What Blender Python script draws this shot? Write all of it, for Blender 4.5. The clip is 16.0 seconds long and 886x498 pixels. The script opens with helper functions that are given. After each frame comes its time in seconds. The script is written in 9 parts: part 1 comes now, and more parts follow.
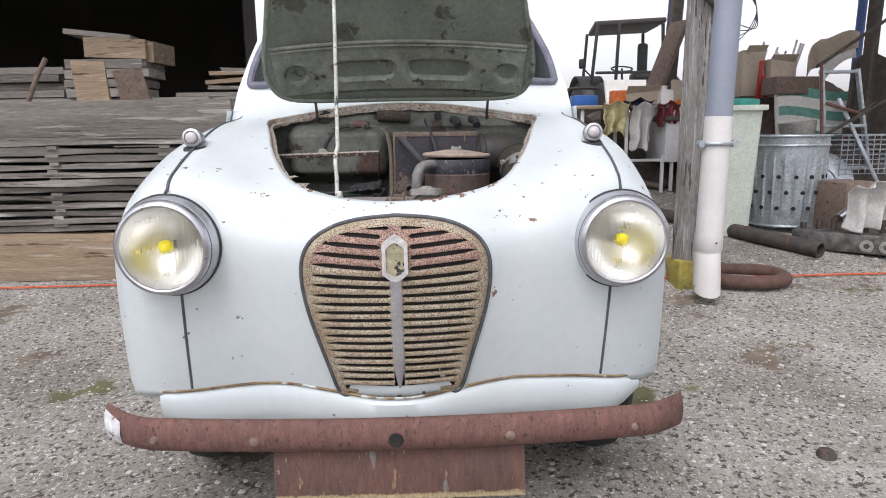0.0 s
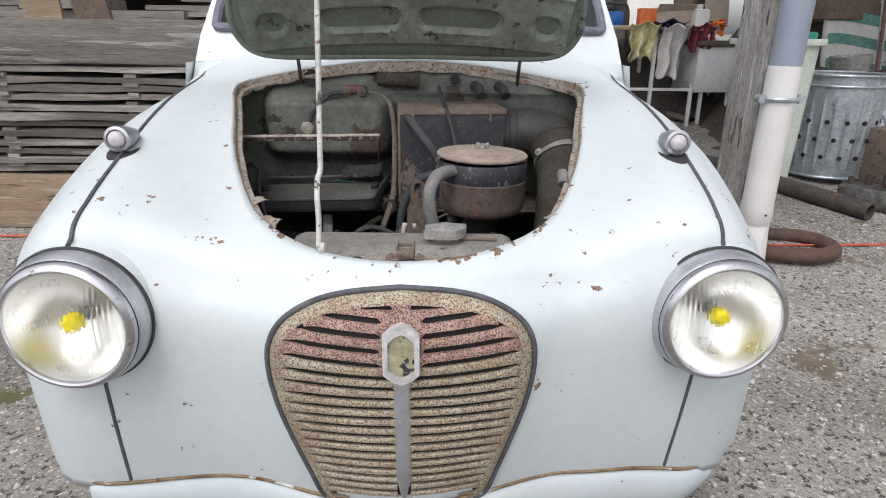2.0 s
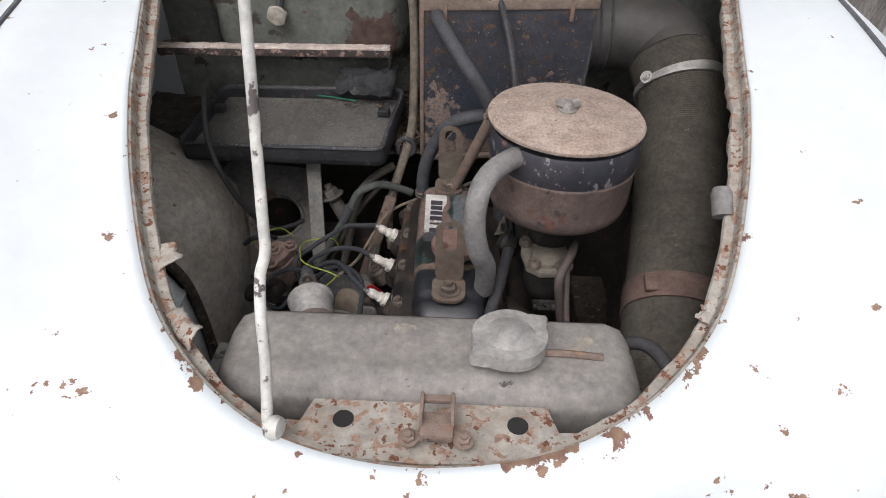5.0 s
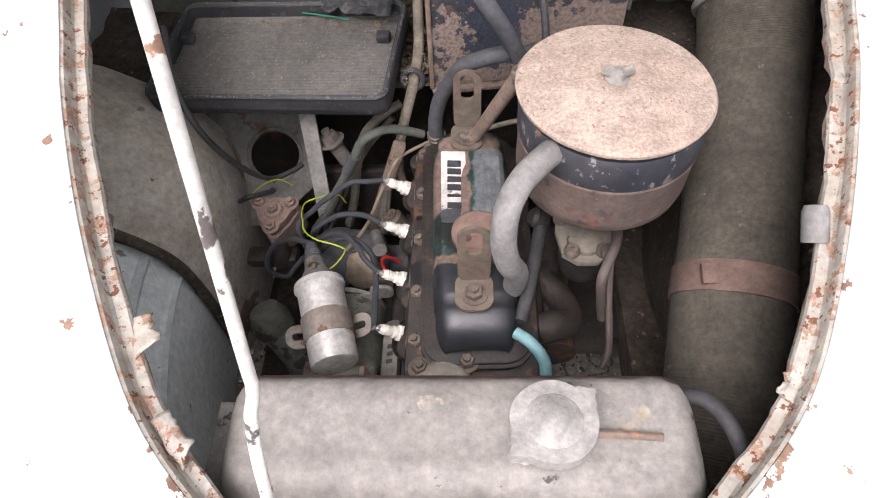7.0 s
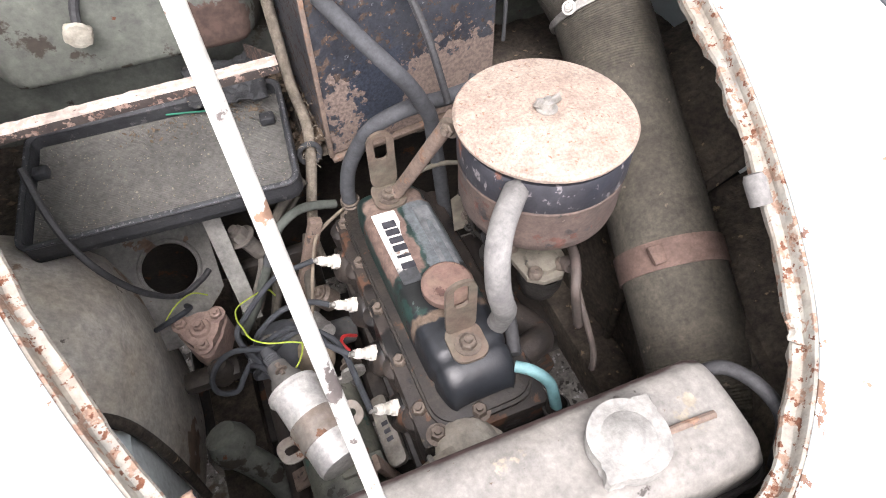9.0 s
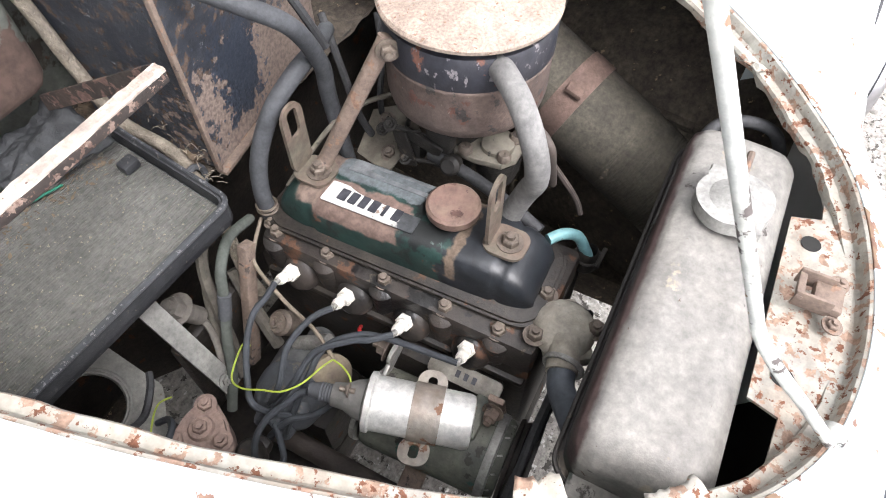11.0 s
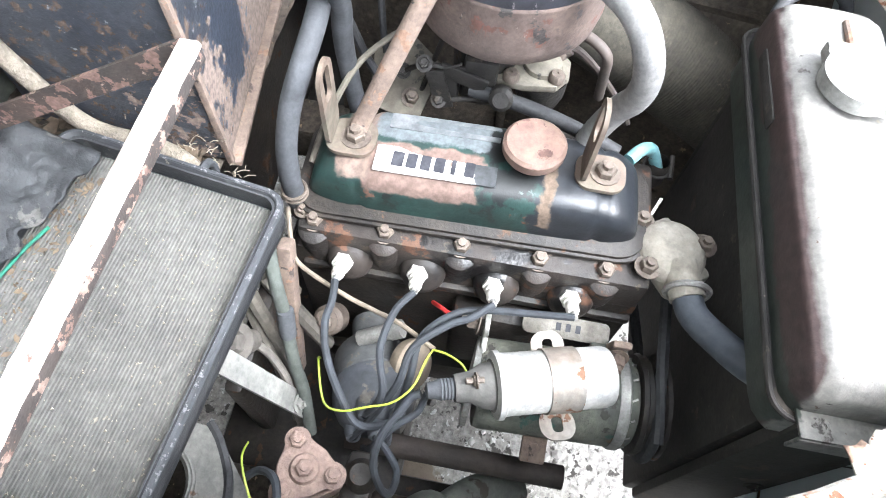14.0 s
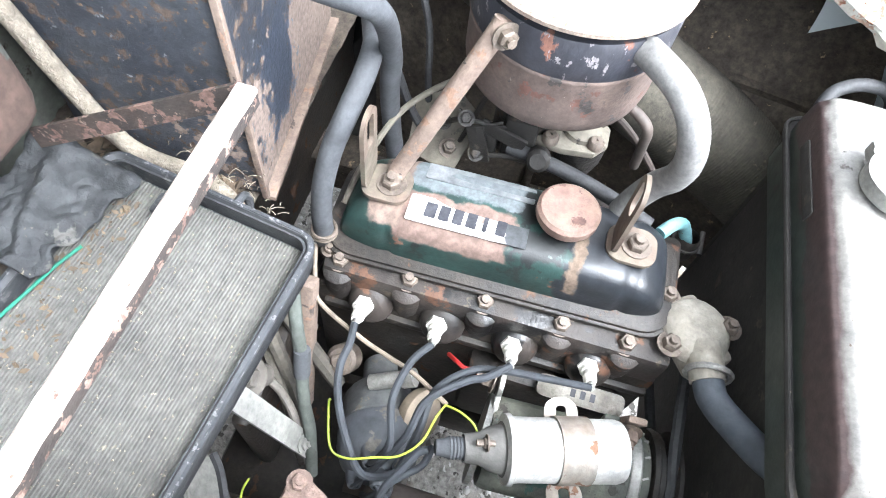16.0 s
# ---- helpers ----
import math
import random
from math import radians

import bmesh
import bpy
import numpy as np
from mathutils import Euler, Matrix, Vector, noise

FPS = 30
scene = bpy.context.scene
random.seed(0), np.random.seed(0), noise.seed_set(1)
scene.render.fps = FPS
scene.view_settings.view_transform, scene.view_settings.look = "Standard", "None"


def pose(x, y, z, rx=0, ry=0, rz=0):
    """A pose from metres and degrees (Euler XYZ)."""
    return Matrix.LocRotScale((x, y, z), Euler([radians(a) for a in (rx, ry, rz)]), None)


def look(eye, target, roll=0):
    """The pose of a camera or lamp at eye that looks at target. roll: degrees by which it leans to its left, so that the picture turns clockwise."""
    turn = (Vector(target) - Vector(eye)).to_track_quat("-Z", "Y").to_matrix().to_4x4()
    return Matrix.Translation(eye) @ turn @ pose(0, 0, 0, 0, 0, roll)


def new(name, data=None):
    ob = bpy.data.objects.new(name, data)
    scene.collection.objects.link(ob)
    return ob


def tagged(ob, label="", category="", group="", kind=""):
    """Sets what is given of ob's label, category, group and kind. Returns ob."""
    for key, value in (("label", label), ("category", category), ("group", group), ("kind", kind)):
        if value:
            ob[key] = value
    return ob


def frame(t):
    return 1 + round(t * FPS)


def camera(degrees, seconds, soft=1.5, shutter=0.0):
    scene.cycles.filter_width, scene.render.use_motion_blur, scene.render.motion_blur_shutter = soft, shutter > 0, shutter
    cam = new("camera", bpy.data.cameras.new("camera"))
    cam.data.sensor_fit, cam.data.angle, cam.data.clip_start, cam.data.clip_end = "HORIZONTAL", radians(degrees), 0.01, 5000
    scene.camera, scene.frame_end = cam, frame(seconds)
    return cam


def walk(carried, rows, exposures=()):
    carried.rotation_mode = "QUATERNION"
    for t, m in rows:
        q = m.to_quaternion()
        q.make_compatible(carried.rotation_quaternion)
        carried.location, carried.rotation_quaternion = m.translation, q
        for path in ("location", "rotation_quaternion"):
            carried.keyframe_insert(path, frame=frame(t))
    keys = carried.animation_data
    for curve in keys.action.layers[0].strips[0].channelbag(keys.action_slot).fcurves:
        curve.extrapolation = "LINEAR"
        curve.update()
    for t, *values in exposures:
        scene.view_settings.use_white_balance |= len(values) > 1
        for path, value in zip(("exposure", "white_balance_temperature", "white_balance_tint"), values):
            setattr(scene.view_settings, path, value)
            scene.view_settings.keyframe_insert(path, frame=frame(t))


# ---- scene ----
cam = camera(70.4, 16.0, soft=1.0)
PATH = [
    (0, (0.107, -1.189, 0.941), (0.101, 0.778, 0.579), -0.9),
    (0.5, (0.097, -1.095, 0.991), (0.144, 0.835, 0.471), -0.4),
    (1, (0.087, -0.969, 1.04), (0.148, 0.924, 0.398), 0.2),
    (1.5, (0.077, -0.858, 1.101), (0.09, 1.026, 0.432), 0.1),
    (2, (0.065, -0.745, 1.116), (0.064, 1.145, 0.461), 0.6),
    (2.5, (0.033, -0.601, 1.124), (0.032, 1.278, 0.438), 1.3),
    (3, (0.016, -0.488, 1.146), (0.05, 1.363, 0.389), 2.0),
    (3.5, (0.027, -0.383, 1.155), (0.08, 1.426, 0.305), 1.8),
    (4, (0.035, -0.291, 1.183), (0.085, 1.474, 0.244), 1.9),
    (4.5, (0.03, -0.228, 1.203), (0.031, 1.465, 0.138), 1.8),
    (4.7, (0.023, -0.205, 1.203), (-0.005, 1.446, 0.074), 1.9),
    (6.8, (0.009, 0.04, 1.267), (-0.057, 1.23, -0.339), -3.1),
    (7, (0.006, 0.047, 1.266), (-0.074, 1.224, -0.349), -3.5),
    (7.5, (-0.013, 0.071, 1.278), (-0.08, 1.242, -0.341), -3.9),
    (8, (-0.043, 0.087, 1.285), (-0.034, 1.29, -0.312), -4.3),
    (8.5, (-0.091, 0.084, 1.288), (0.139, 1.306, -0.279), -2.8),
    (8.7, (-0.103, 0.088, 1.29), (0.211, 1.286, -0.281), -2.3),
    (10.8, (-0.342, 0.252, 1.237), (0.681, 0.865, -0.369), 0.5),
    (11, (-0.356, 0.281, 1.234), (0.672, 0.811, -0.398), -0.1),
    (11.5, (-0.362, 0.338, 1.231), (0.659, 0.695, -0.451), -1.2),
    (12, (-0.358, 0.388, 1.231), (0.653, 0.64, -0.476), -2.3),
    (12.5, (-0.366, 0.418, 1.209), (0.657, 0.622, -0.498), -2.2),
    (13, (-0.355, 0.474, 1.19), (0.638, 0.643, -0.538), -4.4),
    (13.5, (-0.344, 0.493, 1.177), (0.636, 0.617, -0.562), 1.5),
    (14, (-0.345, 0.5, 1.174), (0.605, 0.591, -0.583), 5.3),
    (14.5, (-0.343, 0.501, 1.174), (0.594, 0.576, -0.591), 7.4),
    (15, (-0.339, 0.507, 1.178), (0.604, 0.593, -0.583), 9.3),
    (15.5, (-0.336, 0.516, 1.182), (0.647, 0.622, -0.556), 10.3),
    (16, (-0.329, 0.52, 1.182), (0.695, 0.661, -0.53), 9.3),
]
walk(cam, [(t, look(eye, target, roll)) for t, eye, target, roll in PATH], exposures=((0, 0.24, 6350, 16), (1.5, 0.1, 6350, 15), (2.5, 0.1, 6350, 13), (3.5, -0.1, 6350, 13), (4.7, 0.2, 6450, 16), (7, 1.2, 6600, 21), (8.5, 1.68, 6550, 19), (11, 1.65, 6350, 14), (12.5, 2.48, 6050, 10), (14.5, 2.9, 5950, 10), (16, 2.92, 5900, 9)))

# exposures follow the film camera, which brightens as it looks into the dark engine bay
# ---- light ----
world = bpy.data.worlds.new("overcast_sky")
scene.world = world
world.use_nodes = True
wn, wl = world.node_tree.nodes, world.node_tree.links
sky = wn.new("ShaderNodeTexSky")
sky.sky_type, sky.sun_disc = "NISHITA", False
sky.sun_elevation, sky.sun_rotation = radians(58), radians(200)
sky.air_density, sky.dust_density = 1.0, 3.0
soft_sky = wn.new("ShaderNodeHueSaturation")
soft_sky.inputs["Saturation"].default_value = 0.08
soft_sky.inputs["Value"].default_value = 1.4
wl.new(sky.outputs["Color"], soft_sky.inputs["Color"])
wl.new(soft_sky.outputs["Color"], wn["Background"].inputs["Color"])
wn["Background"].inputs["Strength"].default_value = 0.15
sun = new("sun", bpy.data.lights.new("sun", "SUN"))
sun.data.energy, sun.data.angle, sun.data.color = 0.9, radians(25), (1.0, 0.97, 0.93)
sun.matrix_world = look((-1.5, -3.5, 6), (0, 0, 0))


# ---- small helpers for meshes ----
def thing(name, at, label, category, group="", kind=""):
    ob = new(name)
    ob.location = at
    ob.empty_display_size = 0.1
    return tagged(ob, label, category, group, kind)


PLACE = Matrix.Identity(4)


def part(name, bm, material, parent=None, label="", smooth=True, angle=40):
    me = bpy.data.meshes.new(name)
    bm.transform(PLACE)
    bmesh.ops.recalc_face_normals(bm, faces=bm.faces)
    bm.to_mesh(me)
    bm.free()
    if smooth:
        me.shade_smooth()
        me.set_sharp_from_angle(angle=radians(angle))
    me.materials.append(material)
    ob = new(name, me)
    if parent:
        top = Matrix.Identity(4)
        up = parent
        while up:
            top = Matrix.Translation(up.location) @ top if up.type == "EMPTY" else top
            up = up.parent
        ob.parent = parent
        ob.matrix_parent_inverse = top.inverted() if parent.type == "EMPTY" else Matrix.Identity(4)
    if label:
        ob["label"] = label
    return ob


def bmn():
    return bmesh.new()


def add_geo(bm, verts, faces, m=None):
    vs = [bm.verts.new(m @ Vector(v) if m else v) for v in verts]
    for f in faces:
        if len(set(f)) > 2:
            try:
                bm.faces.new([vs[i] for i in f])
            except ValueError:
                pass
    return vs


def box(bm, c, s, bevel=0.0, m=None, segs=2):
    tmp = bmesh.new()
    bmesh.ops.create_cube(tmp, size=1)
    for v in tmp.verts:
        v.co = Vector((v.co.x * s[0], v.co.y * s[1], v.co.z * s[2]))
    if bevel:
        bmesh.ops.bevel(tmp, geom=tmp.edges[:], offset=bevel, segments=segs, profile=0.5, affect="EDGES")
    place = Matrix.Translation(c) @ (m if m else Matrix.Identity(4))
    join(bm, tmp, place)


def join(bm, tmp, m):
    tmp.verts.index_update()
    vs = [bm.verts.new(m @ v.co) for v in tmp.verts]
    for f in tmp.faces:
        bm.faces.new([vs[v.index] for v in f.verts])
    tmp.free()


def axis_matrix(at, way):
    """A frame at a point whose z runs along a direction."""
    return Matrix.Translation(at) @ Vector(way).normalized().to_track_quat("Z", "Y").to_matrix().to_4x4()


def lathe(bm, profile, m=None, segs=32, cap=False):
    """Turned body: (radius, height) pairs round z."""
    verts, faces, n = [], [], len(profile)
    for i in range(segs):
        a = 2 * math.pi * i / segs
        for r, z in profile:
            verts.append((r * math.cos(a), r * math.sin(a), z))
    for i in range(segs):
        j = (i + 1) % segs
        for k in range(n - 1):
            faces.append((i * n + k, j * n + k, j * n + k + 1, i * n + k + 1))
    vs = add_geo(bm, verts, faces, m)
    for k in (0, n - 1):
        if cap and profile[k][0] > 1e-6:
            bm.faces.new([vs[i * n + k] for i in range(segs)])
    bmesh.ops.remove_doubles(bm, verts=vs, dist=1e-6)


def rod(bm, a, b, r, segs=12, r2=None):
    a, b = Vector(a), Vector(b)
    lathe(bm, [(r, 0), (r if r2 is None else r2, (b - a).length)], axis_matrix(a, b - a), segs, True)


def curve_points(pts, n=8, closed=False):
    """A smooth line through the points."""
    pts = [Vector(p) for p in pts]
    out, m = [], len(pts)
    for i in range(m if closed else m - 1):
        p0, p1, p2, p3 = (pts[(i + k) % m] if closed else pts[min(max(i + k, 0), m - 1)] for k in (-1, 0, 1, 2))
        for j in range(n):
            t = j / n
            out.append(0.5 * ((2 * p1) + (p2 - p0) * t + (2 * p0 - 5 * p1 + 4 * p2 - p3) * t * t + (3 * p1 - p0 - 3 * p2 + p3) * t ** 3))
    return out if closed else out + [pts[-1]]


def tube(bm, pts, r, segs=10, n=8, closed=False, raw=False, flat=1.0, ripple=0.0):
    """A round (or, with flat, oval) tube along a smooth line; ripple: depth of ribs."""
    pts = [Vector(p) for p in pts] if raw else curve_points(pts, n, closed)
    m = len(pts)
    ways = [(pts[(i + 1) % m if closed else min(i + 1, m - 1)] - pts[i - 1 if (closed or i) else 0]).normalized() for i in range(m)]
    side = ways[0].orthogonal().normalized()
    verts, faces = [], []
    for i in range(m):
        side = (side - ways[i] * side.dot(ways[i])).normalized()
        up = ways[i].cross(side)
        rr = (r[i * (len(r) - 1) // max(m - 1, 1)] if isinstance(r, (list, tuple)) else r) - (ripple if i % 2 else 0)
        for k in range(segs):
            a = 2 * math.pi * k / segs
            verts.append(pts[i] + side * rr * math.cos(a) + up * rr * flat * math.sin(a))
    for i in range(m if closed else m - 1):
        j = (i + 1) % m
        for k in range(segs):
            faces.append((i * segs + k, i * segs + (k + 1) % segs, j * segs + (k + 1) % segs, j * segs + k))
    if not closed:
        faces.append(tuple(range(segs)))
        faces.append(tuple((m - 1) * segs + k for k in reversed(range(segs))))
    add_geo(bm, verts, faces)


def prism(bm, outline, depth, m=None, bevel=0.0, segs=2):
    """A flat plate of an outline in x, y, standing depth along z."""
    tmp = bmesh.new()
    n = len(outline)
    a = [tmp.verts.new((x, y, 0)) for x, y in outline]
    b = [tmp.verts.new((x, y, depth)) for x, y in outline]
    tmp.faces.new(a[::-1])
    tmp.faces.new(b)
    for i in range(n):
        tmp.faces.new((a[i], a[(i + 1) % n], b[(i + 1) % n], b[i]))
    if bevel:
        top = [e for e in tmp.edges if not (e.verts[0].co.z != e.verts[1].co.z)]
        bmesh.ops.bevel(tmp, geom=top, offset=bevel, segments=segs, profile=0.5, affect="EDGES")
    join(bm, tmp, m if m else Matrix.Identity(4))


def ring_plate(bm, outer, inner, depth, m=None):
    """A plate with a hole: two outlines of as many points."""
    n = len(outer)
    verts = [(x, y, z) for z in (0, depth) for o in (outer, inner) for x, y in o]
    faces = []
    for i in range(n):
        j = (i + 1) % n
        faces += [(i, j, n + j, n + i), (2 * n + i, 3 * n + i, 3 * n + j, 2 * n + j), (i, 2 * n + i, 2 * n + j, j), (n + i, n + j, 3 * n + j, 3 * n + i)]
    add_geo(bm, verts, faces, m)


def surface(bm, f, us, vs, close_u=False):
    nu, nv = len(us), len(vs)
    verts = [f(u, v) for u in us for v in vs]
    faces = []
    for i in range(nu if close_u else nu - 1):
        for j in range(nv - 1):
            faces.append((i * nv + j, ((i + 1) % nu) * nv + j, ((i + 1) % nu) * nv + j + 1, i * nv + j + 1))
    return add_geo(bm, verts, faces)


def rounded(w, h, r, n=6):
    """Outline of a rectangle with round corners, about its middle."""
    out = []
    for cx, cy, a0 in ((w / 2 - r, h / 2 - r, 0), (-w / 2 + r, h / 2 - r, 90), (-w / 2 + r, -h / 2 + r, 180), (w / 2 - r, -h / 2 + r, 270)):
        for i in range(n + 1):
            a = radians(a0 + 90 * i / n)
            out.append((cx + r * math.cos(a), cy + r * math.sin(a)))
    return out


def hexbolt(bm, at, way, r=0.008, h=0.007, washer=True):
    m = axis_matrix(at, way)
    if washer:
        lathe(bm, [(0, 0), (r * 1.5, 0), (r * 1.5, 0.0015), (0, 0.0015)], m, 14)
    lathe(bm, [(0, 0), (r, 0), (r, h * 0.85), (r * 0.85, h), (0, h)], m @ Matrix.Rotation(at[0] * 40, 4, "Z"), 6)
    lathe(bm, [(0, h), (r * 0.5, h), (r * 0.5, h * 1.5), (0, h * 1.5)], m, 8)


def spl(xs, ys, x):
    """Smooth interpolation through stations; ys may be an array of rows."""
    xs, ys = np.asarray(xs, float), np.asarray(ys, float)
    i = int(np.clip(np.searchsorted(xs, x) - 1, 0, len(xs) - 2))

    def slope(k):
        if k in (0, len(xs) - 1):
            a, b = (0, 1) if k == 0 else (-2, -1)
            return (ys[b] - ys[a]) / (xs[b] - xs[a])
        d0, d1 = (ys[k] - ys[k - 1]) / (xs[k] - xs[k - 1]), (ys[k + 1] - ys[k]) / (xs[k + 1] - xs[k])
        w0, w1 = xs[k + 1] - xs[k], xs[k] - xs[k - 1]
        return (d0 * w0 + d1 * w1) / (w0 + w1)
    h = xs[i + 1] - xs[i]
    t = (x - xs[i]) / h
    m0, m1 = slope(i) * h, slope(i + 1) * h
    return (2 * t ** 3 - 3 * t * t + 1) * ys[i] + (t ** 3 - 2 * t * t + t) * m0 + (3 * t * t - 2 * t ** 3) * ys[i + 1] + (t ** 3 - t * t) * m1


# ---- materials ----
def quantile(p):
    """How many spreads above the mean a share p of a noise lies below."""
    t = math.sqrt(-2 * math.log(min(p, 1 - p)))
    z = t - (2.30753 + 0.27061 * t) / (1 + 0.99229 * t + 0.04481 * t * t)
    return z if p > 0.5 else -z


def mat(name, c1, c2=None, scale=6.0, rough=0.6, metal=0.0, bump=0.15, fine=90.0, spots=(), stretch=(1, 1, 1), grain=0.12, vary=0.0, coat=0.0, rough2=0.12, zones=(), wear=None, mottle=0.22):
    """Painted, rusty, dusty or stony surface: two colours in patches, fine grain, and layers of
    spots (colour, share, size, roughness) with a shape of their own; zones are worn, stained or shade-painted
    patches (colour, ranges of x, y, z, how far and at what size the edge wanders, roughness)."""
    m = bpy.data.materials.new(name)
    m.use_nodes = True
    nt = m.node_tree
    n, l = nt.nodes, nt.links
    bsdf = n["Principled BSDF"]
    co = n.new("ShaderNodeTexCoord")
    mp = n.new("ShaderNodeMapping")
    mp.inputs["Scale"].default_value = stretch
    l.new(co.outputs["Object"], mp.inputs["Vector"])

    def tex(size, detail=4.0, r=0.6, off=0.0):
        t = n.new("ShaderNodeTexNoise")
        t.inputs["Scale"].default_value, t.inputs["Detail"].default_value, t.inputs["Roughness"].default_value = size, detail, r
        src = mp.outputs["Vector"]
        if off:
            sh = n.new("ShaderNodeVectorMath")
            sh.inputs[1].default_value = (off, off * 1.7, off * 0.6)
            l.new(src, sh.inputs[0])
            src = sh.outputs[0]
        l.new(src, t.inputs["Vector"])
        return t.outputs["Fac"]

    def mix(fac, a, b, kind="MIX"):
        x = n.new("ShaderNodeMix")
        x.data_type, x.blend_type = "RGBA", kind
        for sock, val in ((x.inputs[0], fac), (x.inputs[6], a), (x.inputs[7], b)):
            if isinstance(val, (int, float)):
                sock.default_value = val
            elif isinstance(val, tuple):
                sock.default_value = (*val, 1)
            else:
                l.new(val, sock)
        return x.outputs[2]

    def step(fac, a, b):
        r = n.new("ShaderNodeMapRange")
        r.inputs[1].default_value, r.inputs[2].default_value = a, b
        l.new(fac, r.inputs[0])
        return r.outputs[0]

    c2 = c2 or tuple(min(1, c * 0.75) for c in c1)
    col = mix(step(tex(scale), 0.35, 0.65), tuple(c1), tuple(c2))
    small = tex(fine, 3.0, 0.7, 3.1)
    lo, hi = 1 - grain * 2.2, 1 + grain * 1.2
    col = mix(1.0, col, mix(step(small, 0.25, 0.75), (lo, lo, lo), (hi, hi, hi)), "MULTIPLY")
    if mottle and grain > 0.06:
        amount = mottle * (0.3 if scale < 6 else 1)
        lo, hi = 1 - amount * 1.3, 1 + amount
        col = mix(1.0, col, mix(step(tex(min(fine * 0.3, 42), 6.0, 0.72, 11.3), 0.32, 0.68), (lo, lo, lo), (hi, hi, hi * 0.97)), "MULTIPLY")
    if vary:
        info = n.new("ShaderNodeObjectInfo")
        col = mix(1.0, col, mix(info.outputs["Random"], (1 - vary,) * 3, (1 + vary * 0.6,) * 3), "MULTIPLY")
    rg = None
    height = small
    for i, (c, share, size, ro) in enumerate(spots):
        f = tex(size, 6.0, 0.62, 7.7 * (i + 1))
        edge = 0.5 + 0.1 * quantile(1 - share)
        k = step(f, edge, edge + 0.025)
        c_in = mix(step(tex(size * 4, 3, 0.6, 2.2 * (i + 1)), 0.35, 0.65), tuple(c), tuple(x * 0.6 for x in c))
        col = mix(k, col, c_in)
        now = mix(k, rg if rg is not None else (rough,) * 3, (ro,) * 3)
        rg = now
    if wear:
        at = n.new("ShaderNodeAttribute")
        at.attribute_name = "wear"
        f = n.new("ShaderNodeMath")
        f.operation = "MULTIPLY_ADD"
        f.inputs[1].default_value = 0.15
        l.new(at.outputs["Fac"], f.inputs[0])
        l.new(tex(34, 5.0, 0.62, 9.1), f.inputs[2])
        k = step(f.outputs[0], 0.685, 0.70)
        col = mix(k, col, mix(step(tex(90, 3, 0.6, 1.3), 0.4, 0.6), tuple(wear), (0.22, 0.145, 0.095)))
        rg = mix(k, rg if rg is not None else (rough,) * 3, (0.92,) * 3)
    for j, (c, ranges, wander, size, ro) in enumerate(zones):
        sep = n.new("ShaderNodeSeparateXYZ")
        l.new(co.outputs["Object"], sep.inputs[0])
        k = None
        for ax, rng_ in enumerate(ranges):
            if rng_ is None:
                continue
            for side, lim in ((1, rng_[0]), (-1, rng_[1])):
                if lim is None:
                    continue
                f = tex(size, 5.0, 0.6, 3.3 * (j + 1) + ax + side * 0.4)
                w = n.new("ShaderNodeMath")
                w.operation = "MULTIPLY_ADD"
                w.inputs[1].default_value = wander * 4
                l.new(f, w.inputs[0])
                l.new(sep.outputs[ax], w.inputs[2])
                e = step(w.outputs[0], lim + wander * 2 - side * 0.0015, lim + wander * 2 + side * 0.0015)
                if k is None:
                    k = e
                else:
                    mm = n.new("ShaderNodeMath")
                    mm.operation = "MULTIPLY"
                    l.new(k, mm.inputs[0])
                    l.new(e, mm.inputs[1])
                    k = mm.outputs[0]
        c_in = mix(step(tex(size * 3, 3, 0.6, 2.2 * (j + 1)), 0.35, 0.65), tuple(c), tuple(x * 0.6 for x in c))
        col = mix(k, col, c_in)
        rg = mix(k, rg if rg is not None else (rough,) * 3, (ro,) * 3)
    l.new(col, bsdf.inputs["Base Color"])
    if rg is None:
        rr = n.new("ShaderNodeMapRange")
        rr.inputs[3].default_value, rr.inputs[4].default_value = max(0.02, rough - rough2), min(1, rough + rough2)
        l.new(tex(scale * 3, 3, 0.6, 5.0), rr.inputs[0])
        rg = rr.outputs[0]
    l.new(rg, bsdf.inputs["Roughness"])
    bsdf.inputs["Metallic"].default_value = metal
    bsdf.inputs["Coat Weight"].default_value = coat
    if bump:
        b = n.new("ShaderNodeBump")
        b.inputs["Strength"].default_value, b.inputs["Distance"].default_value = min(1, bump), 0.003
        l.new(height, b.inputs["Height"])
        l.new(b.outputs["Normal"], bsdf.inputs["Normal"])
    return m


RUST = (0.16, 0.065, 0.035)
paint = mat("pale_blue_grey_car_paint", (0.545, 0.605, 0.62), (0.60, 0.645, 0.65), 2.2, 0.45, bump=0.03, fine=40, grain=0.02,
            spots=((RUST, 0.0016, 40, 0.9), ((0.22, 0.18, 0.15), 0.004, 80, 0.8)), coat=0.1, wear=(0.155, 0.088, 0.066))
edge_rust = mat("rusted_painted_edge", (0.36, 0.35, 0.315), (0.28, 0.245, 0.205), 22, 0.8, bump=0.4, spots=(((0.31, 0.205, 0.15), 0.34, 75, 0.9), (RUST, 0.18, 105, 0.95), ((0.055, 0.04, 0.035), 0.03, 150, 0.95)))
rust_red = mat("red_brown_surface_rust", (0.130, 0.066, 0.056), (0.170, 0.086, 0.070), 16, 0.85, bump=0.45, fine=200, stretch=(1.6, 1, 0.7), spots=(((0.085, 0.05, 0.045), 0.16, 70, 0.9), ((0.22, 0.125, 0.095), 0.10, 50, 0.9), ((0.5, 0.47, 0.43), 0.006, 30, 0.8)))
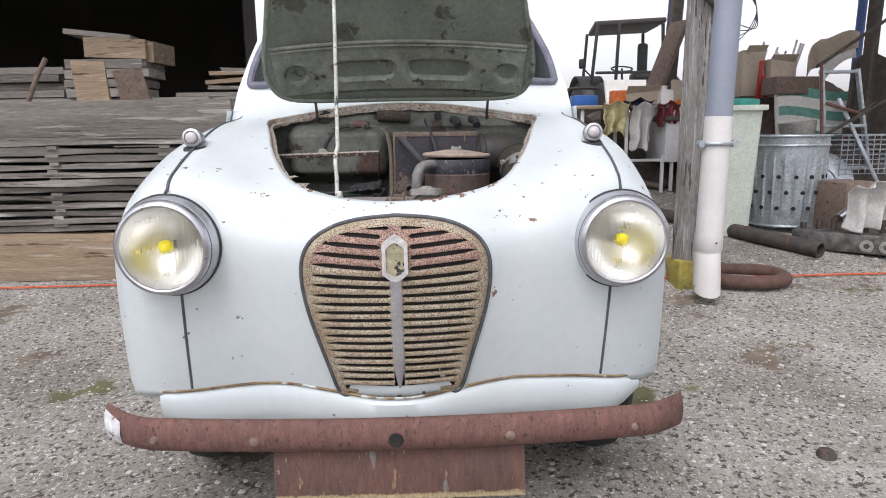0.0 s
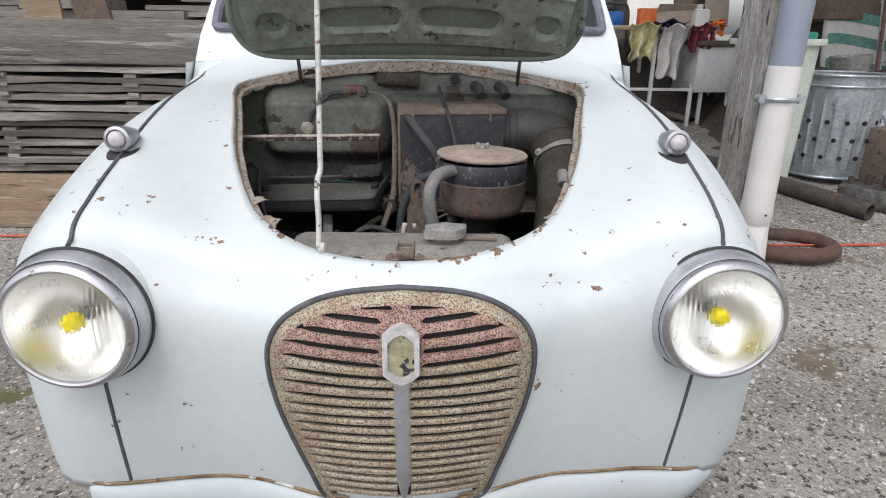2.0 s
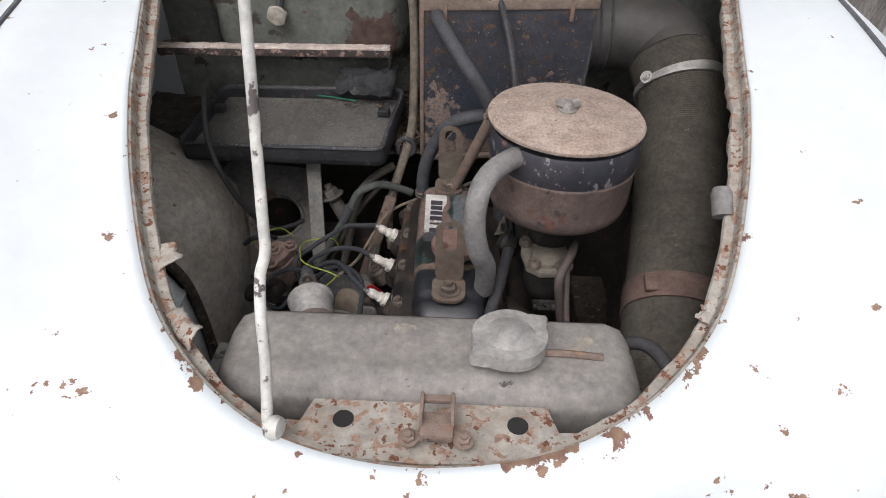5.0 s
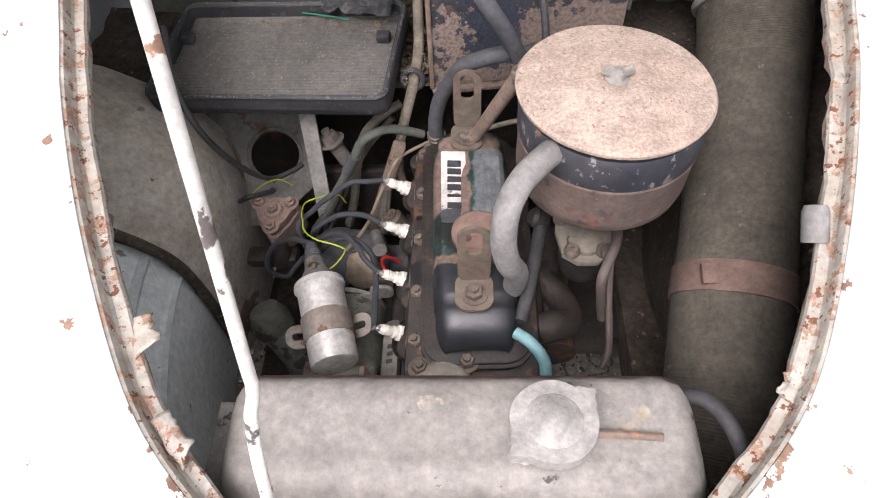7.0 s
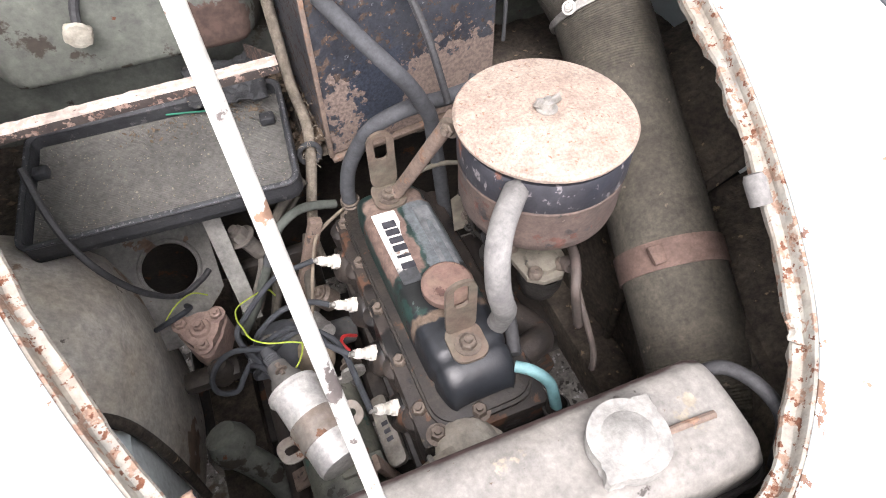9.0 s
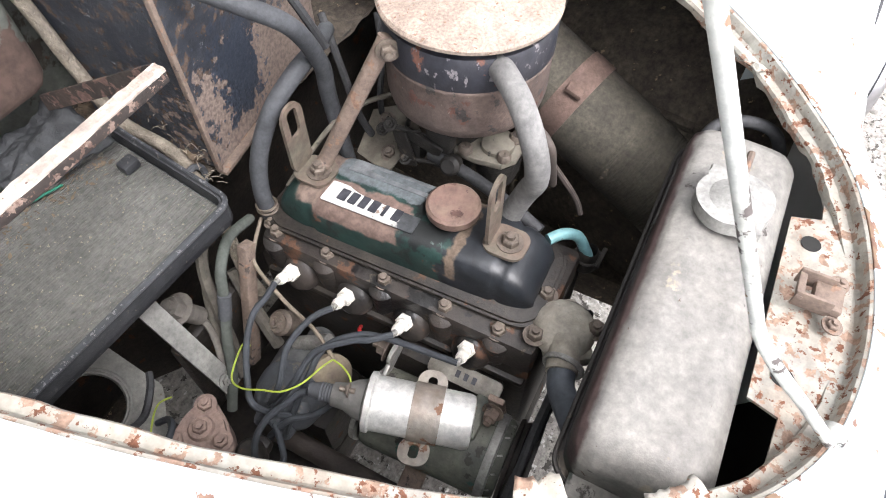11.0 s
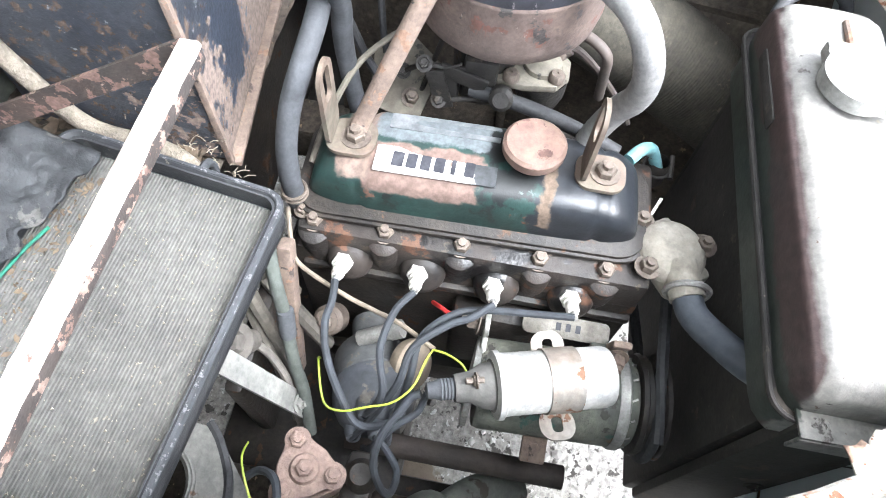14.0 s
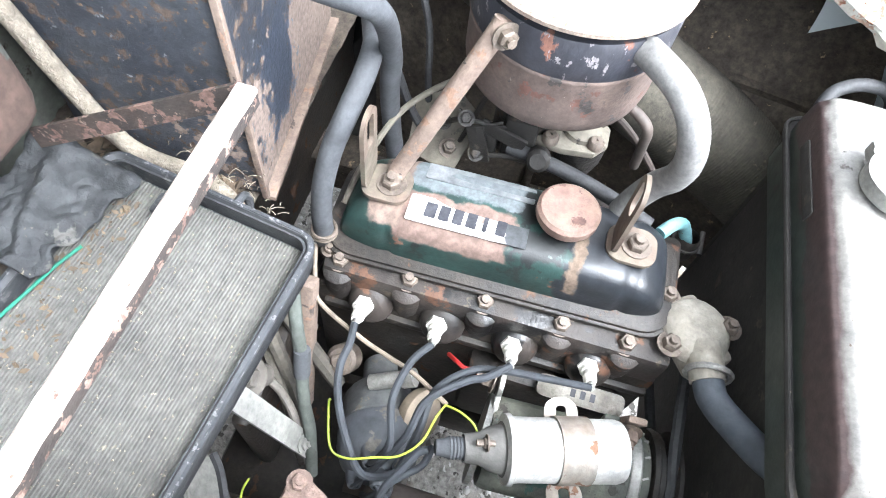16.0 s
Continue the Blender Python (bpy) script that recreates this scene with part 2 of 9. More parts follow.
rust_mid = mat("brown_rusty_steel", (0.150, 0.112, 0.092), (0.20, 0.148, 0.120), 18, 0.85, bump=0.4, fine=200, spots=(((0.235, 0.145, 0.10), 0.16, 50, 0.9), ((0.07, 0.055, 0.05), 0.12, 34, 0.9)))
grille_metal = mat("rust_freckled_cream_grille", (0.42, 0.395, 0.30), (0.32, 0.28, 0.19), 16, 0.6, bump=0.3, fine=220, mottle=0.1, spots=(((0.24, 0.135, 0.10), 0.44, 330, 0.9), (RUST, 0.10, 190, 0.95)))
grille_top = mat("heavily_rusted_grille_top", (0.42, 0.30, 0.25), (0.32, 0.21, 0.17), 30, 0.85, bump=0.4, fine=260, spots=(((0.16, 0.08, 0.06), 0.46, 380, 0.9),))
# near-black that paints the shade inside gaps and holes
gap_shade = mat("painted_gap_shade", (0.012, 0.012, 0.012), (0.02, 0.018, 0.016), 9, 0.9, bump=0.0)
rubber = mat("dull_black_rubber", (0.028, 0.029, 0.032), (0.045, 0.045, 0.048), 20, 0.7, bump=0.15, fine=240, grain=0.2)
rubber_grey = mat("dark_grey_rubber_hose", (0.068, 0.072, 0.08), (0.044, 0.0464, 0.052), 22, 0.75, bump=0.15, fine=200)
chalk_hose = mat("chalky_grey_hose", (0.2025, 0.1988, 0.195), (0.15, 0.1462, 0.1425), 16, 0.8, bump=0.15, fine=200)
seal_rubber = mat("faded_lavender_rubber_seal", (0.20, 0.20, 0.26), (0.15, 0.15, 0.2), 10, 0.75, bump=0.1)
bead = mat("dark_grey_seam_beading", (0.07, 0.075, 0.085), (0.10, 0.105, 0.115), 20, 0.8, bump=0.1)
chrome = mat("dulled_chrome", (0.62, 0.63, 0.66), (0.5, 0.5, 0.53), 12, 0.28, metal=1.0, bump=0.03, fine=200, grain=0.05, spots=(((0.35, 0.32, 0.30), 0.08, 90, 0.6),))
alloy = mat("dull_cast_alloy", (0.408, 0.3995, 0.3825), (0.306, 0.2975, 0.2805), 30, 0.55, metal=0.65, bump=0.3, fine=260)
lamp_rim = mat("dull_grey_lamp_rim", (0.58, 0.59, 0.62), (0.47, 0.48, 0.52), 10, 0.35, metal=0.75, bump=0.06, fine=140, grain=0.06, spots=(((0.75, 0.76, 0.77), 0.12, 30, 0.5),))
bay_grey = mat("dusty_grey_green_bay_paint", (0.145, 0.155, 0.135), (0.092, 0.097, 0.086), 7, 0.7, bump=0.15, fine=120, spots=(((0.0612, 0.0504, 0.0396), 0.22, 12, 0.9), (RUST, 0.03, 40, 0.95)),
               zones=(((0.10, 0.065, 0.052), ((-0.165, -0.095), (None, 0.905), (0.70, 0.885)), 0.018, 30, 0.9),))
# paler than the body paint: light on the inner panel put into its colour
bay_light = mat("lightened_blue_grey_bay_paint", (0.70, 0.76, 0.77), (0.63, 0.68, 0.69), 5, 0.65, bump=0.1, spots=(((0.30, 0.27, 0.23), 0.05, 22, 0.9),))
lid_green = mat("grey_green_lid_underside", (0.21, 0.24, 0.20), (0.14, 0.155, 0.13), 4, 0.6, bump=0.12, fine=70, spots=(((0.10, 0.10, 0.08), 0.16, 9, 0.8), ((0.055, 0.035, 0.025), 0.035, 16, 0.9), ((0.24, 0.25, 0.22), 0.05, 40, 0.7)))
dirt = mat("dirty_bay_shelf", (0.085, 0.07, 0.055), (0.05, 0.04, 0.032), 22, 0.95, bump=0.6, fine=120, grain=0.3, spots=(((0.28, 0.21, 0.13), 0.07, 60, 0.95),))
heater_black = mat("flaking_black_paint_over_rust", (0.0304, 0.0336, 0.044), (0.044, 0.048, 0.0576), 14, 0.5, bump=0.3, fine=160, spots=(((0.1, 0.0704, 0.0544), 0.26, 75, 0.9), ((0.19, 0.13, 0.085), 0.10, 130, 0.95), ((0.19, 0.20, 0.21), 0.05, 90, 0.7)),
                   zones=(((0.205, 0.157, 0.132), ((-0.036, None), (None, 0.79), (None, 0.815)), 0.040, 70, 0.9), ((0.040, 0.048, 0.066), ((0.005, 0.075), (None, 0.79), (0.73, 0.84)), 0.030, 95, 0.5)))
heater_lid = mat("dusty_brown_heater_lid", (0.195, 0.1537, 0.1237), (0.15, 0.1125, 0.09), 12, 0.9, bump=0.3, fine=200)
dust_lid = mat("sandy_rusted_filter_lid", (0.368, 0.3, 0.252), (0.328, 0.252, 0.208), 10, 0.9, bump=0.45, fine=330, grain=0.2, spots=(((0.264, 0.152, 0.104), 0.10, 170, 0.95),))
filter_black = mat("worn_black_filter_band", (0.024, 0.0264, 0.036), (0.04, 0.04, 0.048), 18, 0.5, bump=0.25, stretch=(1, 1, 0.7), spots=(((0.20, 0.095, 0.068), 0.18, 24, 0.85), ((0.23, 0.215, 0.22), 0.16, 90, 0.6), ((0.40, 0.40, 0.41), 0.03, 70, 0.6)))
filter_rust = mat("brown_filter_bowl", (0.150, 0.108, 0.092), (0.095, 0.072, 0.064), 12, 0.75, bump=0.3, fine=200, spots=(((0.16, 0.078, 0.062), 0.16, 22, 0.8), ((0.055, 0.048, 0.046), 0.14, 40, 0.6), ((0.29, 0.24, 0.21), 0.04, 110, 0.9)))
cover_green = mat("oily_green_engine_paint", (0.021, 0.050, 0.0445), (0.0136, 0.0285, 0.0262), 14, 0.45, bump=0.12, fine=140,
                  spots=(((0.0153, 0.017, 0.017), 0.30, 13, 0.45), ((0.187, 0.102, 0.07225), 0.07, 20, 0.9), ((0.102, 0.1275, 0.119), 0.06, 36, 0.7)),
                  zones=(((0.0187, 0.02125, 0.0255), (None, (None, 0.452), None), 0.016, 26, 0.40),
                         ((0.1275, 0.1445, 0.153), ((0.014, None), (0.50, 0.612), (0.700, None)), 0.006, 50, 0.6),
                         ((0.18, 0.122, 0.10), ((-0.062, 0.008), (0.502, 0.612), (0.690, None)), 0.006, 42, 0.85),
                         ((0.19, 0.138, 0.112), ((-0.034, 0.06), (0.606, None), (0.698, None)), 0.006, 42, 0.85),
                         ((0.15, 0.11, 0.08), (None, (0.435, 0.446), (0.672, None)), 0.006, 60, 0.9)))
oily = mat("oily_black_iron", (0.01496, 0.01292, 0.01156), (0.034, 0.0272, 0.02176), 26, 0.55, bump=0.3, fine=150, grain=0.3, spots=(((0.1088, 0.0578, 0.034), 0.12, 30, 0.8),))
head_rust = mat("rusty_oily_cylinder_head", (0.040, 0.031, 0.026), (0.019, 0.0165, 0.015), 20, 0.62, bump=0.35, fine=130, spots=(((0.115, 0.094, 0.070), 0.10, 40, 0.85), ((0.115, 0.056, 0.032), 0.22, 24, 0.7), ((0.01148, 0.01066, 0.01066), 0.2, 14, 0.35)))
bolt_mat = mat("brown_steel_bolt", (0.19, 0.155, 0.13), (0.12, 0.098, 0.082), 60, 0.6, metal=0.4, bump=0.25, fine=300)
white_china = mat("white_plug_insulator", (0.74, 0.72, 0.68), (0.58, 0.55, 0.5), 70, 0.35, bump=0.05)
coil_alloy = mat("bright_coil_can", (0.561, 0.5567, 0.544), (0.476, 0.4675, 0.4505), 20, 0.45, metal=0.35, bump=0.08, fine=160)
clamp_steel = mat("rust_stained_coil_clamp", (0.30, 0.275, 0.25), (0.22, 0.175, 0.145), 30, 0.6, metal=0.4, bump=0.2, spots=(((0.24, 0.136, 0.088), 0.2, 40, 0.9),))
dyn_green = mat("grimy_green_dynamo", (0.155, 0.155, 0.125), (0.085, 0.092, 0.080), 20, 0.6, bump=0.35, fine=150, spots=(((0.05, 0.11, 0.09), 0.14, 24, 0.6), ((0.19, 0.125, 0.085), 0.14, 30, 0.85), ((0.05, 0.045, 0.04), 0.14, 44, 0.7)))
# zones paint the shade of the tank's rear face below its lit top
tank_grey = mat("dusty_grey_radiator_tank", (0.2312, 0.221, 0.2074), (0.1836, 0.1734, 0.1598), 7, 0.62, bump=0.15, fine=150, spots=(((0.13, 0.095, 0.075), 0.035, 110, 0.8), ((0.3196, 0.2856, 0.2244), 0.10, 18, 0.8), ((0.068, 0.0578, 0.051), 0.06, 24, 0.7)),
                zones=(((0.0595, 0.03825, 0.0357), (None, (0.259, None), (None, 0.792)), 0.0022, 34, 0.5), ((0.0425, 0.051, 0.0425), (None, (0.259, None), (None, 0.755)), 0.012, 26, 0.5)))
duct_cloth = mat("dusty_brown_cloth_duct", (0.0756, 0.0684, 0.054), (0.054, 0.04752, 0.03744), 8, 0.9, bump=0.35, fine=180, grain=0.2, spots=(((0.1728, 0.144, 0.108), 0.05, 40, 0.95),))
band_rust = mat("rusted_hose_band", (0.150, 0.098, 0.080), (0.11, 0.073, 0.06), 40, 0.85, bump=0.3, fine=240)
tray_black = mat("scuffed_black_tray", (0.02448, 0.02592, 0.03024), (0.0396, 0.04104, 0.04464), 16, 0.6, bump=0.25, fine=200, spots=(((0.10, 0.10, 0.10), 0.14, 60, 0.8), ((0.18, 0.165, 0.14), 0.05, 160, 0.9)))
mat_grey = mat("dusty_ribbed_rubber_mat", (0.130, 0.127, 0.118), (0.090, 0.088, 0.082), 6, 0.9, bump=0.3, fine=160, grain=0.16, mottle=0.14, spots=(((0.234, 0.2106, 0.1716), 0.045, 70, 0.95),))
bar_mat = mat("chalky_corroded_clamp_bar", (0.47, 0.415, 0.37), (0.36, 0.29, 0.25), 30, 0.95, bump=0.9, fine=120, spots=(((0.56, 0.53, 0.50), 0.20, 60, 0.95), ((0.17, 0.105, 0.085), 0.07, 90, 0.9)))
rod_paint = mat("chipped_white_prop_rod", (0.50, 0.51, 0.49), (0.44, 0.44, 0.41), 14, 0.5, bump=0.1, spots=(((0.10, 0.085, 0.08), 0.16, 26, 0.7), ((0.25, 0.15, 0.10), 0.1, 38, 0.9)))
blue_pipe = mat("pale_turquoise_pipe", (0.17, 0.33, 0.35), (0.12, 0.25, 0.27), 30, 0.5, bump=0.15, spots=(((0.14, 0.11, 0.09), 0.12, 60, 0.9),))
wire_green = mat("yellow_green_wire", (0.34, 0.41, 0.05), (0.27, 0.34, 0.04), 40, 0.5, bump=0.05)
wire_cream = mat("grubby_cream_wire", (0.23, 0.19, 0.145), (0.16, 0.13, 0.10), 40, 0.6, bump=0.05)
wire_red = mat("red_wire", (0.55, 0.03, 0.03), None, 40, 0.5, bump=0.05)
plate_white = mat("scratched_white_label", (0.56, 0.552, 0.528), (0.48, 0.464, 0.44), 30, 0.5, bump=0.1, spots=(((0.24, 0.176, 0.144), 0.08, 60, 0.8),),
                  zones=(((0.06, 0.064, 0.068), (None, (None, 0.512), None), 0.008, 60, 0.5),))
ink = mat("black_print", (0.02, 0.022, 0.03), (0.05, 0.05, 0.06), 90, 0.6, bump=0.0)


# ---- ground ----
def ground_z(x, y):
    """The yard rises gently away from the car's nose."""
    a = min(max((y - 0.2) / 6.0, 0), 1)
    return 0.42 * a * a * (3 - 2 * a) * 0.55 + 0.035 * min(max(y - 0.2, 0), 5) - 0.01


gravel = mat("grey_compacted_gravel", (0.37, 0.352, 0.325), (0.205, 0.188, 0.165), 1.6, 0.9, bump=1.0, fine=95, grain=0.30,
             spots=(((0.62, 0.60, 0.57), 0.17, 62, 0.85), ((0.070, 0.062, 0.054), 0.25, 48, 0.9), ((0.17, 0.135, 0.10), 0.14, 2.6, 0.95), ((0.13, 0.125, 0.06), 0.07, 1.4, 0.95)))
bm = bmn()
near = [-6 + 0.25 * i for i in range(73)]
xs = [-3000, -300, -60, -20, -10] + near + [14, 22, 60, 300, 3000]
ys = [-3000, -300, -60, -20, -9] + near + [14, 22, 60, 300, 3000]
surface(bm, lambda x, y: (x, y, ground_z(x, y) + (0.006 * noise.noise((x * 1.7, y * 1.7, 0)) if -6 < x < 12 and -6 < y < 12 else 0)), xs, ys)
ground = tagged(part("ground", bm, gravel), "grey compacted gravel yard with pale stones", "ground", kind="structure")

# ---- car ----
car = thing("car", (0, 0.9, ground_z(0, 0.9)), "pale blue-grey vintage small car with open bonnet and rust", "car")

# the car stands turned by a little; its body is drawn straight and then turned
BODY = Matrix.Translation((0, 0.05, 0)) @ Matrix.Rotation(radians(1.8), 4, "Z") @ Matrix.Translation((0, -0.05, 0))
PLACE = BODY

# body surface: at stations across the car, a line from the scuttle over the bonnet and down the nose (y, z)
HALF = {
    0.0: ((1.10, 1.085), (0.95, 1.043), (0.60, 0.985), (0.35, 0.905), (0.115, 0.815), (0.055, 0.775), (0.025, 0.70), (0.045, 0.55), (0.085, 0.383)),
    0.14: ((1.10, 1.082), (0.95, 1.037), (0.60, 0.978), (0.35, 0.900), (0.125, 0.817), (0.070, 0.772), (0.040, 0.70), (0.066, 0.55), (0.114, 0.383)),
    0.27: ((1.10, 1.072), (0.94, 1.020), (0.60, 0.960), (0.35, 0.885), (0.155, 0.820), (0.105, 0.765), (0.086, 0.70), (0.110, 0.55), (0.150, 0.381)),
    0.38: ((1.09, 1.060), (0.93, 1.005), (0.60, 0.950), (0.36, 0.898), (0.158, 0.860), (0.102, 0.79), (0.090, 0.70), (0.116, 0.55), (0.155, 0.378)),
    0.47: ((1.06, 1.035), (0.92, 1.004), (0.62, 0.970), (0.38, 0.926), (0.140, 0.864), (0.096, 0.80), (0.090, 0.70), (0.114, 0.55), (0.154, 0.373)),
    0.54: ((1.04, 1.012), (0.90, 0.986), (0.62, 0.953), (0.40, 0.910), (0.175, 0.835), (0.120, 0.775), (0.112, 0.69), (0.125, 0.55), (0.160, 0.368)),
    0.60: ((1.02, 0.925), (0.88, 0.905), (0.62, 0.880), (0.42, 0.842), (0.255, 0.780), (0.185, 0.730), (0.165, 0.66), (0.170, 0.54), (0.195, 0.358)),
    0.632: ((1.02, 0.700), (0.88, 0.720), (0.62, 0.720), (0.44, 0.705), (0.315, 0.680), (0.255, 0.645), (0.232, 0.60), (0.230, 0.50), (0.245, 0.343)),
    0.645: ((1.02, 0.400), (0.88, 0.480), (0.62, 0.500), (0.46, 0.490), (0.375, 0.470), (0.330, 0.450), (0.305, 0.43), (0.295, 0.39), (0.300, 0.323)),
}
STX = [-x for x in sorted(HALF, reverse=True) if x] + sorted(HALF)
STY = np.array([HALF[abs(x)] for x in STX], float)
XM = 0.645


def skin(x, v):
    """A point of the body at x and at v (0 scuttle, 4 brow, 8 lower edge)."""
    row = spl(STX, STY, x)
    y, z = spl(range(9), row, v)
    if x > 0.3 and v > 3:  # the nearside wing is pushed back a little
        t = min(1, (x - 0.3) / 0.16)
        y += 0.024 * t * t * (3 - 2 * t) * min(1, v - 3)
    return Vector((x, float(y), float(z)))


def skin_at_y(x, y):
    a, b = 0.0, 5.0
    for _ in range(24):
        m = (a + b) / 2
        a, b = (m, b) if skin(x, m).y > y else (a, m)
    return a


def skin_at_z(x, z):
    a, b = 3.0, 8.0
    for _ in range(24):
        m = (a + b) / 2
        a, b = (m, b) if skin(x, m).z > z else (a, m)
    return a


def front(x, z, out=0.0):
    """A point on the car's front face, set out from it towards its front."""
    p = skin(x, skin_at_z(x, z))
    return Vector((p.x, p.y - out, p.z))


# the lamps' places, a little uneven as the wings are
LAMPS = {-1: (-0.453, 0.086, 0.725), 1: (0.482, 0.119, 0.715)}
RIM = ((0.0, 0.096), (0.075, 0.102), (0.14, 0.124), (0.20, 0.167), (0.253, 0.233), (0.302, 0.348), (0.338, 0.465), (0.356, 0.545), (0.387, 0.67), (0.413, 0.775), (0.413, 0.86), (0.36, 0.922), (0.2, 0.945), (0.0, 0.95))
# the opening is not quite even: its offside edge lies a little further in
loop = [Vector((x + 0.006 * min(1, x / 0.25), y - 0.003 * max(0, 1 - x / 0.2), 0)) for x, y in RIM]
loop += [Vector((-x + min(1, x / 0.16) * float(np.interp(y, (0.1, 0.2, 0.34, 0.6, 0.95), (0.010, 0.017, 0.015, 0.010, 0.006))), y, 0)) for x, y in RIM[-2:0:-1]]
loop = curve_points(loop, 8, closed=True)
rim_pts, dom = [], []
for p in loop:
    v = skin_at_y(p.x, p.y)
    dom.append((p.x, v))
    rim_pts.append(skin(p.x, v))
outer = []
for x, v in dom:
    dx, dv = x / XM, (v - 2.6)
    k = min(1 / max(abs(dx), 1e-6), (5.4 if dv > 0 else 2.6) / max(abs(dv), 1e-6))
    outer.append([dx * k * XM, 2.6 + dv * k])
for corner in ((XM, 8), (XM, 0), (-XM, 0), (-XM, 8)):
    best = min(outer, key=lambda o: ((o[0] - corner[0]) / XM) ** 2 + ((o[1] - corner[1]) / 4) ** 2)
    best[0], best[1] = corner
bm = bmn()
n = len(dom)
steps = 44
surface(bm, lambda i, k: skin(dom[i][0] + (outer[i][0] - dom[i][0]) * k / steps, dom[i][1] + (outer[i][1] - dom[i][1]) * k / steps), range(n), range(steps + 1), close_u=True)
gone = [f for f in bm.faces if any(all(math.hypot(v.co.x - lx, v.co.z - lz) < 0.097 and v.co.y < 0.3 for v in f.verts) for lx, ly, lz in LAMPS.values())
        or all(v.co.y < 0.25 and 0.41 < v.co.z < 0.75 and abs(v.co.x) < np.interp(v.co.z, (0.40, 0.53, 0.67, 0.74, 0.76), (0.10, 0.135, 0.16, 0.13, 0.08)) for v in f.verts)]
worn = [v.co.copy() for v in bm.verts]
bmesh.ops.delete(bm, geom=gone, context="FACES_ONLY")
shell = part("body_shell", bm, paint, car, "pale blue-grey painted nose and wings with rust chips", angle=60)
wear = shell.data.attributes.new("wear", "FLOAT", "POINT")
for v in shell.data.vertices:
    p = BODY.inverted() @ v.co
    near_rim = min((p - q).length for q in rim_pts[::3])
    fore = min(1, max(0.25, (0.42 - p.y) / 0.2))
    foot = math.exp(-max(0, p.z - skin(p.x, 8).z) / 0.014) if p.y < 0.4 and p.z < 0.5 else 0
    wear.data[v.index].value = max(1.12 * math.exp(-near_rim / 0.017) * max(fore, 0.55), 0.9 * foot, 1.1 * math.exp(-((p.x - 0.578) / 0.03) ** 2 - ((p.z - 0.40) / 0.03) ** 2), 0.28 * fore * math.exp(-((p.z - 0.82) / 0.07) ** 2))
shell.modifiers.new("thickness", "SOLIDIFY").thickness = -0.0016

# turned-down lip and ledge round the bonnet opening
bm = bmn()


def lip(i, k):
    p = rim_pts[i]
    q = rim_pts[(i + 1) % n] - rim_pts[i - 1]
    inward = Vector((-q.y, q.x, 0)).normalized()
    a, d = ((0, 0.0), (0.0025, 0.001), (0.0045, 0.005), (0.0050, 0.011), (0.0070, 0.0135), (0.0150, 0.0140), (0.0165, 0.017), (0.0160, 0.026))[k]
    wob = 0.0022 * noise.noise((p.x * 20, p.y * 20, 3)) + 0.0016 * noise.noise((p.x * 70, p.y * 70, 5)) if k > 3 else 0
    torn = 0.010 * max(0, noise.noise((p.x * 45, p.y * 45, 8))) if k == 7 else 0
    return p + inward * (a + wob - torn * 0.3) - Vector((0, 0, d - torn + 0.4 * abs(wob)))


surface(bm, lip, range(n), range(8), close_u=True)
part("opening_rim", bm, edge_rust, car, "rusted painted lip round the bonnet opening", angle=30)

# seams between wings and nose
for s in (-1, 1):
    bm = bmn()
    ends = LAMPS[s]
    path = [(s * 0.548 + (ends[0] - s * 0.548) * t, 1.02 - 0.86 * t) for t in [i / 30 for i in range(31)]]
    top = [skin(x, skin_at_y(x, y)) + Vector((0, -0.0012, 0.0028)) for x, y in path]
    v0, v1 = skin_at_y(ends[0], 0.16), skin_at_z(ends[0], ends[2] + 0.112)
    top += [skin(ends[0], v0 + (v1 - v0) * q) + Vector((0, -0.0022, 0.0018)) for q in [(i + 1) / 8 for i in range(8)]]
    top.append(Vector((ends[0], ends[1] + 0.002, ends[2] + 0.106)))
    tube(bm, top, 0.0032, 6, raw=True)
    part("seam_bead", bm, bead, car)
    bm = bmn()
    low = [front((-0.443 - 0.016 * t) if s < 0 else (0.468 - 0.002 * t), ends[2] - 0.104 - (ends[2] - 0.104 - 0.39) * t, 0.0005) for t in [i / 14 for i in range(15)]]
    tube(bm, low, 0.0035, 6, raw=True)
    part("seam_bead", bm, bead, car)

# lower apron under the nose
bm = bmn()
us = [-0.535 + 1.10 * i / 60 for i in range(61)]


def apron(x, k):
    wave = 0.004 * math.cos((abs(x) - 0.27) * 15) - 0.012 * math.exp(-(x / 0.13) ** 2)
    base = skin(x, 8)
    d = ((0.012, 0.008 + wave), (-0.004, 0.004 + wave), (-0.009, -0.006 + wave), (-0.011, -0.022), (-0.011, -0.05), (-0.007, -0.078), (0.008, -0.10))[k]
    fade = 1 - max(0, (abs(x) - 0.44) / 0.12) ** 2 * 0.55
    return (x, base.y + d[0] + (0.0 if abs(x) < 0.5 else (abs(x) - 0.5) * 0.2), base.z + 0.008 + d[1] * (1 if d[1] > 0 else fade))


surface(bm, apron, us, range(7))
part("lower_apron", bm, paint, car, "pale apron panel with rusted seam under the grille")
bm = bmn()
tube(bm, [Vector(apron(x, 1)) + Vector((0, -0.0025, 0.003)) for x in us], 0.0034, 6, raw=True)
part("apron_seam", bm, mat("rusty_yellowed_seam", (0.27, 0.20, 0.11), (0.16, 0.10, 0.06), 18, 0.9, bump=0.5, spots=(((0.55, 0.57, 0.54), 0.25, 14, 0.7), (RUST, 0.25, 22, 0.95))), car, "rust-stained seam above the apron")

# bumper and number panel
bm = bmn()


